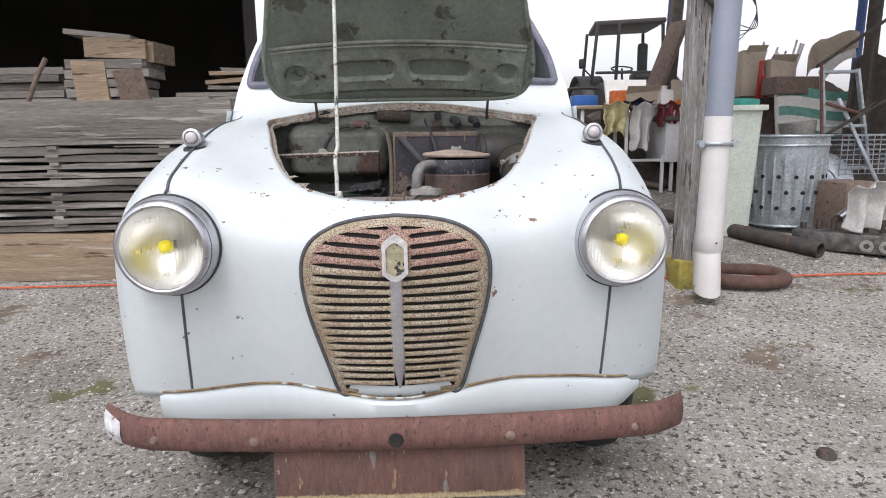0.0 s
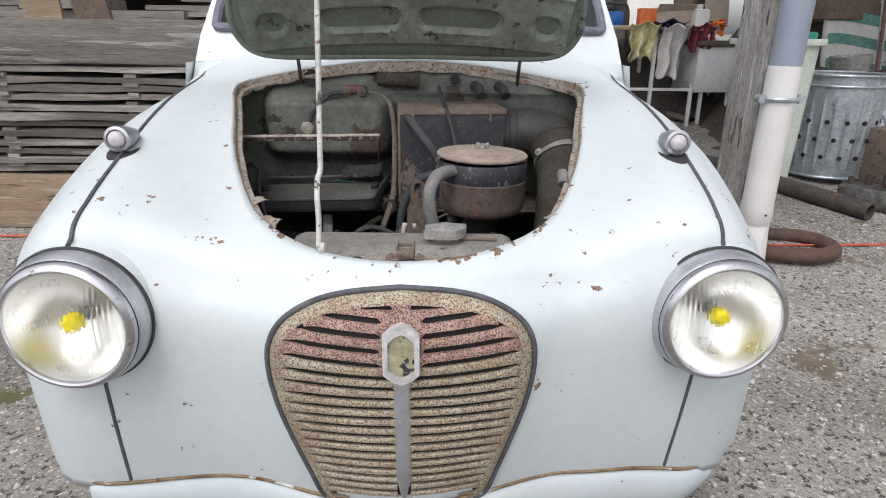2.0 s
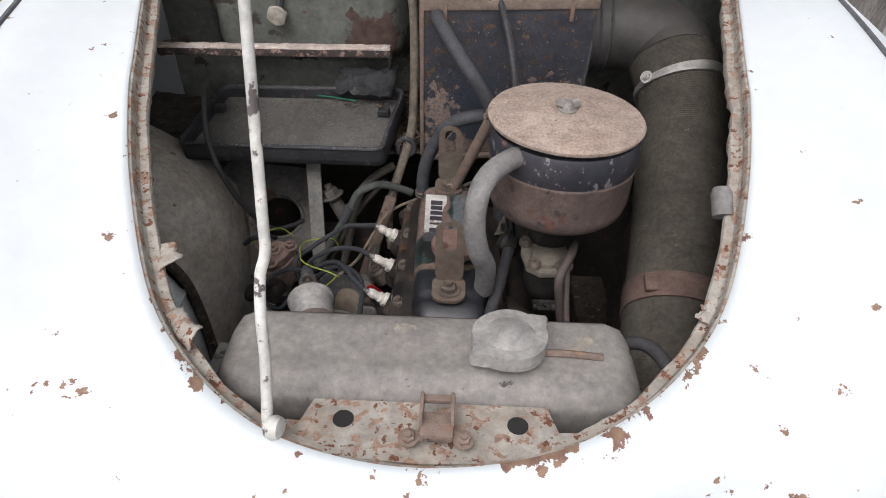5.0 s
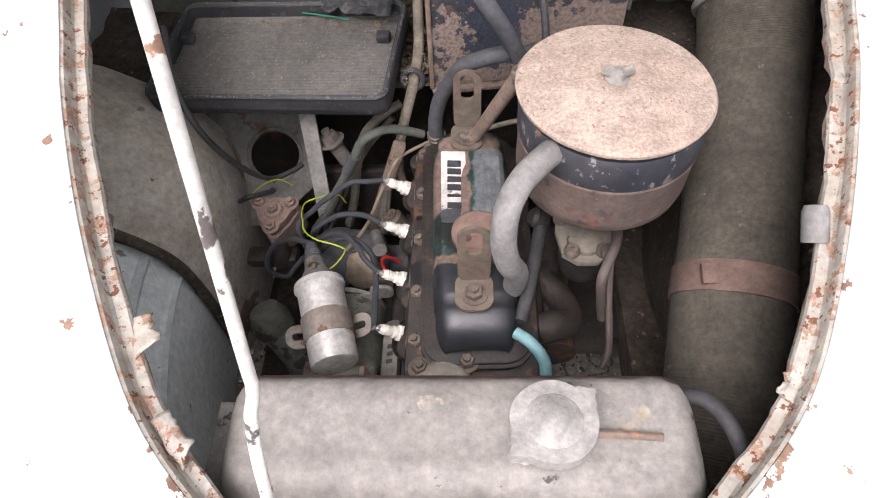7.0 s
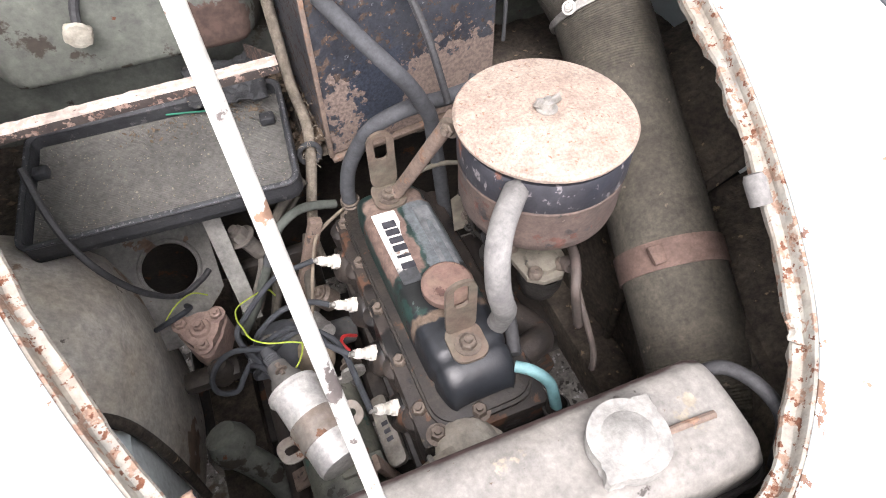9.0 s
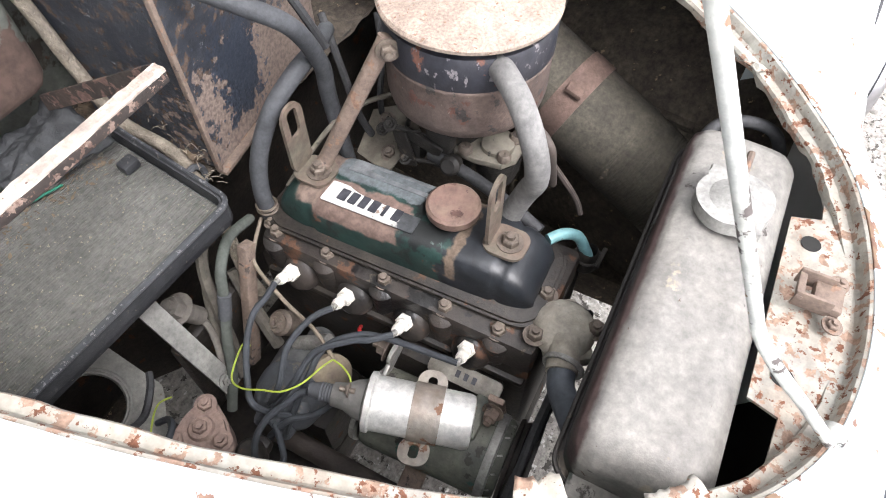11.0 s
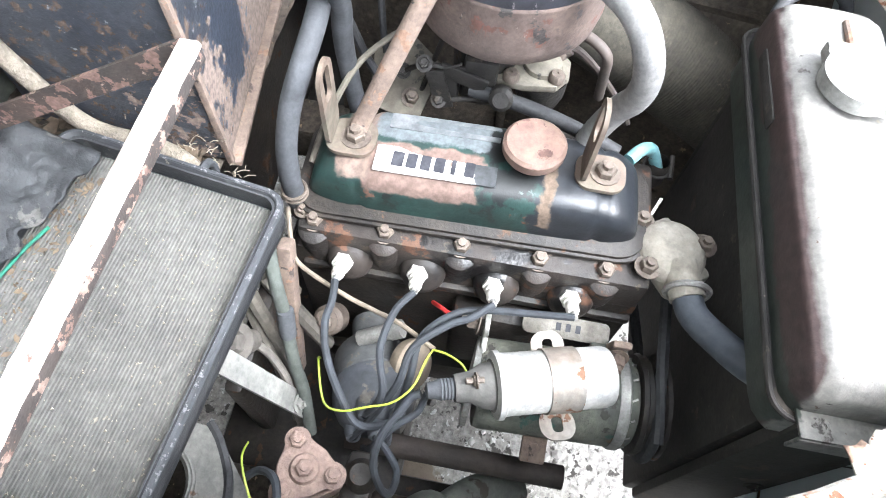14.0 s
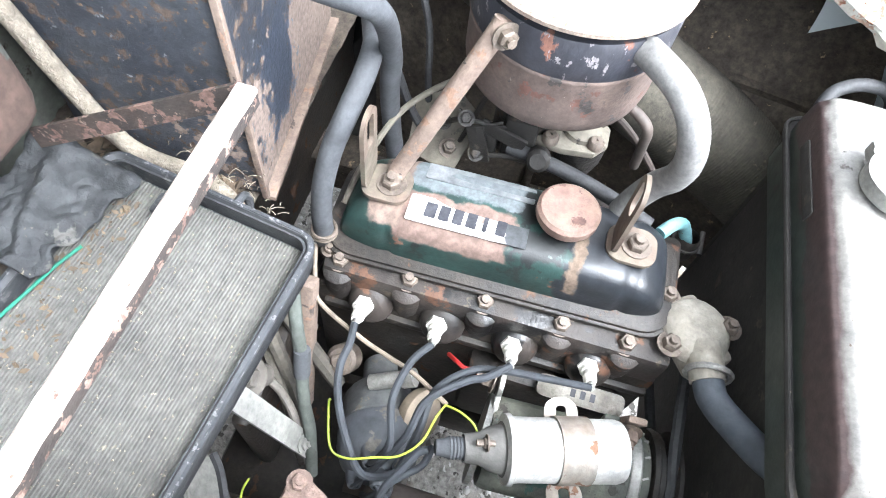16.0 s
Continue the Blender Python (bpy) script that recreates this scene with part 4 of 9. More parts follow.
surface(bm, rear, range(0, 13), range(len(sec)))
part("cabin_roof", bm, paint, car, "pale painted roof and cabin sides")
for s in (-1, 1):
    bm = bmn()
    add_geo(bm, [(s * 0.645, 1.02, 0.30), (s * 0.66, 1.9, 0.28), (s * 0.65, 3.1, 0.32), (s * 0.60, 3.25, 1.02), (s * 0.625, 1.9, 1.03), (s * 0.602, 1.03, 1.03), (s * 0.645, 1.02, 0.62)],
            [(0, 1, 4, 5, 6), (1, 2, 3, 4)])
    part("body_side", bm, paint, car, "pale painted body side")
bm = bmn()
add_geo(bm, [(-0.65, 3.1, 0.32), (0.65, 3.1, 0.32), (0.60, 3.25, 1.02), (-0.60, 3.25, 1.02)], [(0, 1, 2, 3)])
part("tail_panel", bm, paint, car)
bm = bmn()
add_geo(bm, [rear(i, 5) for i in range(13)] + [(-0.60, 3.25, 1.02), (0.60, 3.25, 1.02)], [tuple(range(15))])
part("tail_top", bm, paint, car)
bm = bmn()


def scuttle(x, k):
    """Fills from the wing tops and scuttle up to the foot of the windscreen."""
    zr = float(np.interp(abs(x), (0, 0.4, 0.6, 0.63), (1.077, 1.047, 1.032, 1.0)))
    lo, hi = skin(x, 0), Vector((min(abs(x), 0.602) * (1 if x > 0 else -1), slope_y(x, zr) + 0.004, zr))
    t = k / 4
    return lo.lerp(hi, t) + Vector((0, 0, 0.006 * math.sin(t * math.pi)))


surface(bm, scuttle, [-0.63 + 0.03 * i for i in range(43)], range(5))
part("scuttle", bm, paint, car, "pale painted scuttle below the windscreen")
seat = mat("dark_cabin_cloth", (0.05, 0.045, 0.04), None, 8, 0.9)
bm = bmn()
box(bm, (0, 2.3, 0.80), (1.15, 0.12, 0.9), 0.05)
box(bm, (0, 1.9, 0.42), (1.2, 2.0, 0.03), 0.005)
part("cabin_floor_and_seat", bm, seat, car, "dark cabin interior")
tyre = mat("grey_worn_tyre", (0.03, 0.03, 0.03), None, 12, 0.85)
for x in (-0.55, 0.55):
    for y in (0.62, 2.55):
        g = ground_z(x, y)
        bm = bmn()
        lathe(bm, [(0.17, -0.06), (0.25, -0.065), (0.275, -0.045), (0.282, 0), (0.275, 0.045), (0.25, 0.065), (0.17, 0.06)], Matrix.Translation((x, y, g + 0.279)) @ Matrix.Rotation(radians(90), 4, "Y"), 36)
        w = part("wheel", bm, tyre, car, "worn black tyre on a steel wheel")
        bm = bmn()
        lathe(bm, [(0.0, 0.0), (0.17, 0.03), (0.175, 0.05), (0.165, 0.055), (0.1, 0.02), (0, 0.03)], Matrix.Translation((x, y, g + 0.279)) @ Matrix.Rotation(radians(90 if x > 0 else -90), 4, "Y"), 30)
        part("rim", bm, paint, w)


# ---- engine bay (in place, not turned with the body) ----
PLACE = Matrix.Identity(4)
# bulkhead with a bulge behind the battery, and the dirty shelf in front of it
bm = bmn()


def bulk(x, z):
    y = 0.925
    bx, bz = max(0, abs(x + 0.235) - 0.125), max(0, abs(z - 0.882) - 0.045)
    t = min(1, max(0, 1.25 - math.hypot(bx, bz) / 0.045))
    y -= 0.072 * t * t * (3 - 2 * t)
    y -= 0.006 * math.exp(-((z - 0.965) / 0.006) ** 2)  # pressed seam above it
    if z > 0.975:
        y += (z - 0.975) * 0.5
    return (x, y, z)


surface(bm, lambda x, k: bulk(x, 0.69 + (min(1.052, skin(x, skin_at_y(x, 0.93)).z - 0.008) - 0.69) * k / 54), [-0.50 + 0.01 * i for i in range(101)], range(55))
bulkhead = part("bulkhead", bm, bay_grey, car, "dusty grey-green bulkhead with a pressed bulge")
bm = bmn()
surface(bm, lambda x, y: (x, y, 0.700 + 0.006 * noise.noise((x * 30, y * 30, 1)) + 0.004 * noise.noise((x * 90, y * 90, 5))), [-0.56 + 0.012 * i for i in range(94)], [0.735 + 0.012 * i for i in range(18)])
part("bulkhead_shelf", bm, dirt, car, "shelf covered in dirt and dead leaves")
# near-black panel paints the dark void under the shelf
bm = bmn()
surface(bm, lambda x, z: (x, 0.738 + 0.10 * min(1, (0.70 - z) / 0.08) + 0.045 * min(1, max(0, (-0.15 - x) / 0.06)), z), [-0.56 + 0.03 * i for i in range(38)], [0.70, 0.68, 0.65, 0.62, 0.50, 0.30])
part("footwell_panel", bm, oily, car, "near-black panel standing in for the dark void under the shelf")
bm = bmn()
rng = random.Random(5)
for _ in range(260):
    x, y = rng.uniform(-0.085, -0.02) if rng.random() < 0.65 else rng.uniform(-0.46, -0.05), rng.uniform(0.75, 0.905)
    m = Matrix.Translation((x, y, 0.709 + rng.random() * 0.012)) @ Euler((rng.uniform(-0.7, 0.7), rng.uniform(-0.7, 0.7), rng.uniform(0, 6))).to_matrix().to_4x4()
    l = rng.uniform(0.0025, 0.008)
    add_geo(bm, [(-l, 0, 0), (0, l * 0.4, 0.002), (l, 0, 0.001), (0, -l * 0.4, 0)], [(0, 1, 2, 3)], m)


def mound(x, y):
    """Drift of dirt behind the tray, sloping down towards the engine."""
    h = 0.712 + 0.022 * min(1, max(0, (y - 0.77) / 0.08)) + 0.006 * noise.noise((x * 60, y * 60, 3)) + 0.003 * noise.noise((x * 160, y * 160, 8))
    if x < -0.072 and y < 0.866:
        h = 0.700
    return h


for _ in range(520):
    x, y = rng.uniform(-0.095, -0.005), rng.uniform(0.74, 0.915)
    if x < -0.07 and y < 0.868:
        continue
    m = Matrix.Translation((x, y, mound(x, y) + 0.001 + rng.random() * 0.003)) @ Euler((rng.uniform(-0.6, 0.6), rng.uniform(-0.6, 0.6), rng.uniform(0, 6))).to_matrix().to_4x4()
    l = rng.choice((0.0018, 0.0025, 0.0035, 0.005, 0.008, 0.011))
    add_geo(bm, [(-l, 0, 0), (-l * 0.3, l * rng.uniform(0.3, 0.6), 0.001), (l * 0.5, l * 0.35, 0.0015), (l, 0, 0.001), (0, -l * rng.uniform(0.3, 0.6), 0)], [(0, 1, 2, 3, 4)], m)
for _ in range(90):
    x, y = rng.uniform(-0.095, -0.02), rng.uniform(0.745, 0.86)
    m = Matrix.Translation((x, y, mound(x, y) + 0.004 + rng.random() * 0.006)) @ Euler((rng.uniform(-0.7, 0.7), rng.uniform(-0.7, 0.7), rng.uniform(0, 6))).to_matrix().to_4x4()
    l = rng.uniform(0.004, 0.010)
    add_geo(bm, [(-l, 0, 0), (-l * 0.4, l * rng.uniform(0.3, 0.7), 0.002), (l * 0.4, l * 0.5, 0.002), (l, 0, 0.001), (l * 0.2, -l * rng.uniform(0.3, 0.6), 0.001)], [(0, 1, 2, 3, 4)], m)
leaf = mat("dead_leaf_litter", (0.21, 0.155, 0.105), (0.10, 0.075, 0.055), 60, 0.9, vary=0.5)
part("leaf_litter", bm, leaf, car, "scattered dead leaves and chips")["kind"] = "stuff"
bm = bmn()
surface(bm, lambda x, y: (x, y, mound(x, y)), [-0.100 + 0.004 * i for i in range(26)], [0.776 + 0.004 * i for i in range(38)])
part("dirt_drift", bm, dirt, car, "drift of dirt and leaf mould")["kind"] = "stuff"

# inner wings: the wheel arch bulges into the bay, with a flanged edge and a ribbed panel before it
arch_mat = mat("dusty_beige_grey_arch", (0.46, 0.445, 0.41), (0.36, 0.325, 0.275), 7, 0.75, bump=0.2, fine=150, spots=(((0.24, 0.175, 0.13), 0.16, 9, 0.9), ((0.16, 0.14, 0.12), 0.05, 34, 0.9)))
for s in (-1, 1):
    xo = -0.018
    bm = bmn()

    def arch_pt(i, k):
        """Over the wheel from the front edge to the bulkhead, and from the outside down its inner face."""
        t = i / 20
        prof = ((0.545, 0.770), (0.465, 0.742), (0.405, 0.705), (0.365, 0.670), (0.340, 0.630), (0.330, 0.570), (0.327, 0.480), (0.33, 0.36))[k]
        dome = math.sin(math.pi * min(1, t * 0.9 + 0.05))
        return (xo + s * (prof[0] + 0.010 - 0.020 * dome), 0.497 + 0.25 * t, prof[1] + 0.028 * dome * (k < 5) - 0.012)
    surface(bm, arch_pt, range(21), range(8))
    # beige-grey on the offside, dark brown on the nearside
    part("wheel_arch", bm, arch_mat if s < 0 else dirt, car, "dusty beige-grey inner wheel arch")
    bm = bmn()

    def front_panel(i, k):
        """Pale sloping panel with two ribs from the radiator's side back to the arch."""
        t, q = i / 16, k / 64
        prof = spl(range(8), ((0.545, 0.712), (0.465, 0.694), (0.405, 0.665), (0.372, 0.632), (0.352, 0.590), (0.345, 0.535), (0.345, 0.46), (0.345, 0.36)), q * 7)
        rib = 0.009 * sum(math.exp(-((q - c_) / 0.011) ** 2) for c_ in (0.40, 0.56))
        return (xo + s * (float(prof[0]) - 0.10 * (1 - t) ** 1.5 - rib), 0.16 + 0.338 * t, float(prof[1]) + rib + 0.055 * (1 - t) * (q < 0.75))
    surface(bm, front_panel, range(17), range(65))
    # pale on the offside, dark brown on the nearside
    part("inner_panel", bm, bay_light if s < 0 else dirt, car, "pale blue-grey ribbed inner wing panel" if s < 0 else "dark brown inner wing panel")
    bm = bmn()
    edge = [arch_pt(0, k) for k in range(0, 8)]
    tube(bm, [(x - s * 0.003, y - 0.004, z) for x, y, z in edge], 0.007, 10)
    part("arch_flange", bm, dirt, car, "dark sealed flange of the wheel arch")

# slam panel with holes and the catch
bm = bmn()
sp = [(0.20, -0.006), (0.17, -0.024), (0.10, -0.041), (0.0, -0.046)]
outl = [(x, 0.150 + y) for x, y in sp] + [(-x, 0.150 + y) for x, y in sp[-2::-1]]
outl += [(-0.202, 0.152), (-0.14, 0.142), (-0.100, 0.140), (-0.093, 0.163), (0.098, 0.163), (0.105, 0.138), (0.14, 0.140), (0.204, 0.152)]
prism(bm, outl, 0.003, Matrix.Translation((0, 0, 0.796)) @ Matrix.Rotation(radians(-3), 4, "X"))
part("slam_panel", bm, edge_rust, car, "pale rusty catch panel in front of the radiator")
# black discs on the panel paint the shade of its two holes
for x in (-0.066, 0.073):
    bm = bmn()
    lathe(bm, [(0, 0.0), (0.0085, 0.0), (0.0085, 0.0006), (0, 0.0006)], Matrix.Translation((x, 0.143, 0.7915)), 16)
    part("panel_hole", bm, gap_shade, car, "black disc painting the shade of a round hole")
bm = bmn()
box(bm, (0.009, 0.128, 0.806), (0.026, 0.022, 0.010), 0.002)
for dx in (-0.012, 0.012):
    box(bm, (0.009 + dx, 0.139, 0.809), (0.003, 0.028, 0.018), 0.001)
box(bm, (0.009, 0.150, 0.812), (0.028, 0.006, 0.005), 0.001)
for dx in (-0.021, 0.021):
    hexbolt(bm, (0.009 + dx, 0.120, 0.802), (0, -0.1, 1), 0.0055, 0.005)
part("bonnet_catch", bm, rust_mid, car, "rusty bonnet catch with two bolts")
for x, y, z in ((0.277, 0.358, 0.872),):
    bm = bmn()
    lathe(bm, [(0, 0.014), (0.008, 0.013), (0.010, 0.008), (0.010, -0.016), (0, -0.016)], axis_matrix((x, y, z), (0, 0.75, 0.6)), 14)
    part("bonnet_buffer", bm, chalk_hose, car, "chalky bonnet rest buffer")


def torn_tab(at, turn, w, d, curl, label):
    """A strip of the rim's sheet torn loose and curled up."""
    bm = bmn()
    mt_ = Matrix.Translation(at) @ Euler([radians(q) for q in turn]).to_matrix().to_4x4()

    def tab(i, k):
        u, v = i / 10, k / 8
        rag = 0.004 * noise.noise((u * 7, at[0] * 40, 2)) * v
        return mt_ @ Vector((w * (u - 0.5) * (1 - 0.25 * v), d * v + rag, curl * math.sin(v * 2.4) + 0.0025 * noise.noise((u * 4, v * 4, at[1] * 30))))
    surface(bm, tab, range(11), range(9))
    ob = part("bent_tab", bm, edge_rust, car, label)
    ob.modifiers.new("thickness", "SOLIDIFY").thickness = 0.0014


torn_tab((-0.256, 0.268, 0.842), (4, 0, -60), 0.036, 0.024, 0.006, "curled rusty tab on the rim")
torn_tab((-0.212, 0.192, 0.826), (14, 0, -42), 0.046, 0.020, 0.008, "bent rusty tab on the rim")
torn_tab((0.243, 0.236, 0.832), (-6, 0, 58), 0.026, 0.012, 0.002, "bent rusty tab on the rim")
bm = bmn()
ring_plate(bm, rounded(0.010, 0.034, 0.003), rounded(0.005, 0.020, 0.002), 0.003, Matrix.Translation((-0.297, 0.363, 0.862)) @ Matrix.Rotation(radians(14), 4, "Z") @ Matrix.Rotation(radians(50), 4, "Y"))
part("rim_clip", bm, rust_mid, car, "rusty slotted clip on the rim")

# ---- radiator ----
core_mat = mat("dusty_brown_black_core", (0.045, 0.040, 0.036), (0.028, 0.025, 0.023), 9, 0.8, bump=0.3, fine=140, spots=(((0.10, 0.085, 0.07), 0.10, 26, 0.95), ((0.16, 0.14, 0.12), 0.02, 120, 0.95)))
bm = bmn()
tank = [(0.165, 0.70), (0.165, 0.770), (0.172, 0.788), (0.190, 0.797), (0.245, 0.799), (0.262, 0.792), (0.269, 0.776), (0.269, 0.70)]
tp = curve_points([(0, y, z) for y, z in tank], 8)
XW = 0.191


def tank_pt(i, k):
    t = (-1, -0.995, -0.975, -0.93, -0.85, -0.5, 0, 0.5, 0.85, 0.93, 0.975, 0.995, 1)[k]
    p = tp[i]
    sh = max(0, abs(t) - 0.85) / 0.15
    drop = 0.024 * sh ** 2.4
    bead_ = 0.0016 * sum(math.exp(-((p.y - c_) / 0.006) ** 2) for c_ in (0.190, 0.240)) * (abs(t) < 0.6) * (p.z > 0.78)
    return (-0.002 + XW * t * (1 - 0.02 * (p.z - 0.70) * 10 * sh), 0.217 + (p.y - 0.217) * (1 - 0.25 * sh ** 3), p.z + bead_ - drop * min(1, max(0, p.z - 0.72) / 0.07))


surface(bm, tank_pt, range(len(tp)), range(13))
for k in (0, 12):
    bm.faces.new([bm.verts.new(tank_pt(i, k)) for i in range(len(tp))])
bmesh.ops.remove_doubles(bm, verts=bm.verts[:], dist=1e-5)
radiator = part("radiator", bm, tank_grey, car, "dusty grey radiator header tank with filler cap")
bm = bmn()
prism(bm, rounded(0.392, 0.114, 0.02), 0.004, Matrix.Translation((-0.002, 0.2175, 0.738)), 0.002)
tube(bm, [(-0.002 + x, 0.2175 + y, 0.744) for x, y in rounded(0.391, 0.113, 0.02)], 0.0022, 6, raw=True, closed=True)
part("tank_flange", bm, core_mat, radiator, "folded tank flange")
bm = bmn()
box(bm, (-0.200, 0.213, 0.748), (0.022, 0.092, 0.003), 0.001, Matrix.Rotation(radians(8), 4, "Y"))
box(bm, (-0.2105, 0.213, 0.738), (0.003, 0.092, 0.020), 0.001)
for q in (-0.028, 0.002, 0.030):
    lathe(bm, [(0.005, 0), (0.006, 0.0012), (0.003, 0.0016)], Matrix.Translation((-0.200, 0.213 + q, 0.7495)), 12)
part("end_bracket", bm, tank_grey, radiator, "dusty folded bracket at the tank end")
bm = bmn()
prism(bm, rounded(0.085, 0.014, 0.002), 0.0016, Matrix.Translation((0.09, 0.2692, 0.768)) @ Matrix.Rotation(radians(-90), 4, "X"), 0.0004)
part("tank_plate", bm, core_mat, radiator, "small dark embossed plate on the tank side")
bm = bmn()
box(bm, (0, 0.213, 0.52), (0.36, 0.075, 0.43), 0.004)
part("core", bm, core_mat, radiator, "dark dirty radiator core")
for s in (-1, 1):
    bm = bmn()
    box(bm, (s * 0.190, 0.206, 0.535), (0.012, 0.080, 0.40), 0.002)
    for q in (0.715, 0.56):
        hexbolt(bm, (s * 0.204, 0.20, q), (s, 0, 0), 0.006, 0.004)
    part("side_bracket", bm, core_mat, radiator, "dark radiator side bracket")
bm = bmn()
lathe(bm, [(0, 0.79), (0.022, 0.79), (0.024, 0.806), (0.0, 0.806)], Matrix.Translation((0.068, 0.216, 0)), 28)
part("filler_neck", bm, tank_grey, radiator)
bm = bmn()
cap_o = []
for i in range(64):
    a = 2 * math.pi * i / 64
    lobe = max(0, math.cos(2 * (a - 0.65))) ** 22 * 0.011
    r = 0.0325 + lobe + 0.0003 * math.sin(5 * a)
    cap_o.append((r * math.cos(a), r * math.sin(a)))
mcap = Matrix.Translation((0.068, 0.216, 0.806)) @ Matrix.Rotation(radians(-4), 4, "X")
prism(bm, cap_o, 0.014, mcap, 0.002)
lathe(bm, [(0, 0.0205), (0.009, 0.020), (0.013, 0.0165), (0.020, 0.0150), (0.022, 0.0138)], mcap, 24)
part("filler_cap", bm, mat("chalky_alloy_filler_cap", (0.34, 0.335, 0.32), (0.25, 0.245, 0.235), 34, 0.7, metal=0.2, bump=0.25, fine=180), radiator, "chalky alloy radiator cap")
bm = bmn()
tube(bm, [(0.095, 0.214, 0.801), (0.12, 0.213, 0.802), (0.15, 0.212, 0.80)], 0.0034, 8)
part("overflow_stub", bm, rust_mid, radiator)
bm = bmn()
tube(bm, [(0.178, 0.258, 0.768), (0.196, 0.248, 0.782), (0.209, 0.220, 0.787), (0.213, 0.190, 0.776), (0.208, 0.168, 0.73)], 0.0065, 10)
part("overflow_pipe", bm, rubber, radiator, "thin overflow pipe")

# ---- engine ----
bm = bmn()
box(bm, (0.015, 0.505, 0.48), (0.165, 0.36, 0.26), 0.012)
box(bm, (0.015, 0.50, 0.33), (0.20, 0.36, 0.07), 0.02)
box(bm, (-0.078, 0.43, 0.50), (0.03, 0.16, 0.14), 0.01)
engine = part("engine", bm, oily, car, "grimy four-cylinder engine with green rocker cover")
bm = bmn()
box(bm, (0.010, 0.500, 0.612), (0.150, 0.345, 0.071), 0.008)
part("cylinder_head", bm, head_rust, engine, "dark oily rust-stained cylinder head")
for y in (0.62, 0.545, 0.47, 0.395):
    bm = bmn()
    lathe(bm, [(0.027, -0.03), (0.023, 0.004), (0.020, 0.010), (0.015, 0.014), (0, 0.014)], axis_matrix((-0.066, y, 0.605), (-0.85, 0, 0.45)), 20)
    part("plug_boss", bm, head_rust, engine)
for i, y in enumerate((0.655, 0.585, 0.51, 0.435, 0.37)):
    bm = bmn()
    lathe(bm, [(0.024, -0.06), (0.019, -0.02), (0.016, 0.010), (0.012, 0.013), (0, 0.013)], axis_matrix((-0.056, y, 0.630), (-0.25, 0, 1)), 18)
    part("stud_boss", bm, head_rust, engine)
bm = bmn()
box(bm, (-0.068, 0.50, 0.585), (0.012, 0.34, 0.012), 0.004)
part("head_ledge", bm, oily, engine, "oily ledge along the block")
# rocker cover
ENG = Matrix.Translation((0.011, 0.508, 0.652)) @ Matrix.Rotation(radians(1.5), 4, "Z")
bm = bmn()
prism(bm, rounded(0.122, 0.346, 0.030), 0.004, ENG, 0.001)
prism(bm, rounded(0.116, 0.338, 0.028), 0.0035, ENG @ Matrix.Translation((0, 0, 0.0045)), 0.001)
part("cover_gasket", bm, oily, engine, "oily cork gasket and cover lip")
bm = bmn()


def cover_form(i, k):
    """Domed pressing with rounded ends and a groove near each end."""
    t = -1 + 2 * i / 60
    y = 0.158 * math.sin(t * math.pi / 2)
    e = max(0.0, 1 - abs(y / 0.1585) ** 5) ** 0.42
    groove = 0.003 * (math.exp(-((y + 0.118) / 0.004) ** 2) + math.exp(-((y - 0.108) / 0.004) ** 2))
    a = math.pi * k / 28
    c, s_ = math.cos(a), math.sin(a)
    w, h = 0.0470 * (0.62 + 0.38 * e) * (e > 0) - groove, 0.0505 * e - groove
    px = abs(c) ** 0.42 * (1 if c > 0 else -1)
    return ENG @ Vector((w * px, y, 0.007 + h * max(s_, 0) ** 0.50))


surface(bm, cover_form, range(61), range(29))
cover = part("rocker_cover", bm, cover_green, engine, "green rocker cover flaking to rust and black", angle=70)
bm = bmn()
prism(bm, rounded(0.030, 0.112, 0.002), 0.0010, Matrix.Translation((-0.0105, 0.5455, 0.7088)) @ Matrix.Rotation(radians(1.5), 4, "Z") @ Matrix.Rotation(radians(3), 4, "Y"))
part("name_plate", bm, plate_white, engine, "scratched white maker's plate with dark bars")
for i, w in enumerate((0.0105, 0.0095, 0.009, 0.0095, 0.004, 0.009)):
    bm = bmn()
    prism(bm, rounded(0.0165, w, 0.0012), 0.0006, Matrix.Translation((-0.0105 + 0.0002 * i, 0.5805 - 0.0128 * i - (0.002 if i == 5 else 0), 0.7097)) @ Matrix.Rotation(radians(3), 4, "Y"))
    part("printed_bar", bm, ink, engine)
bm = bmn()
prism(bm, rounded(0.020, 0.105, 0.002), 0.001, ENG @ Matrix.Translation((0.025, 0.035, 0.0556)) @ Matrix.Rotation(radians(9), 4, "Y"))
part("side_plate", bm, mat("dark_grey_worn_plate", (0.13, 0.14, 0.15), (0.25, 0.26, 0.27), 60, 0.5, metal=0.3), engine, "worn grey information plate")
# oil filler cap
bm = bmn()
mc = Matrix.Translation((0.017, 0.461, 0.712))
lathe(bm, [(0, -0.01), (0.018, -0.01), (0.019, 0.006), (0.0275, 0.007), (0.029, 0.010), (0.029, 0.018), (0.026, 0.021), (0.012, 0.0215), (0.004, 0.020), (0, 0.0205)], mc, 36)
part("oil_filler_cap", bm, mat("dull_red_rusty_cap", (0.175, 0.105, 0.088), (0.20, 0.140, 0.110), 26, 0.8, bump=0.5, spots=(((0.11, 0.06, 0.05), 0.22, 40, 0.85), ((0.27, 0.21, 0.17), 0.10, 60, 0.9))), engine, "dull red rusty oil filler cap")
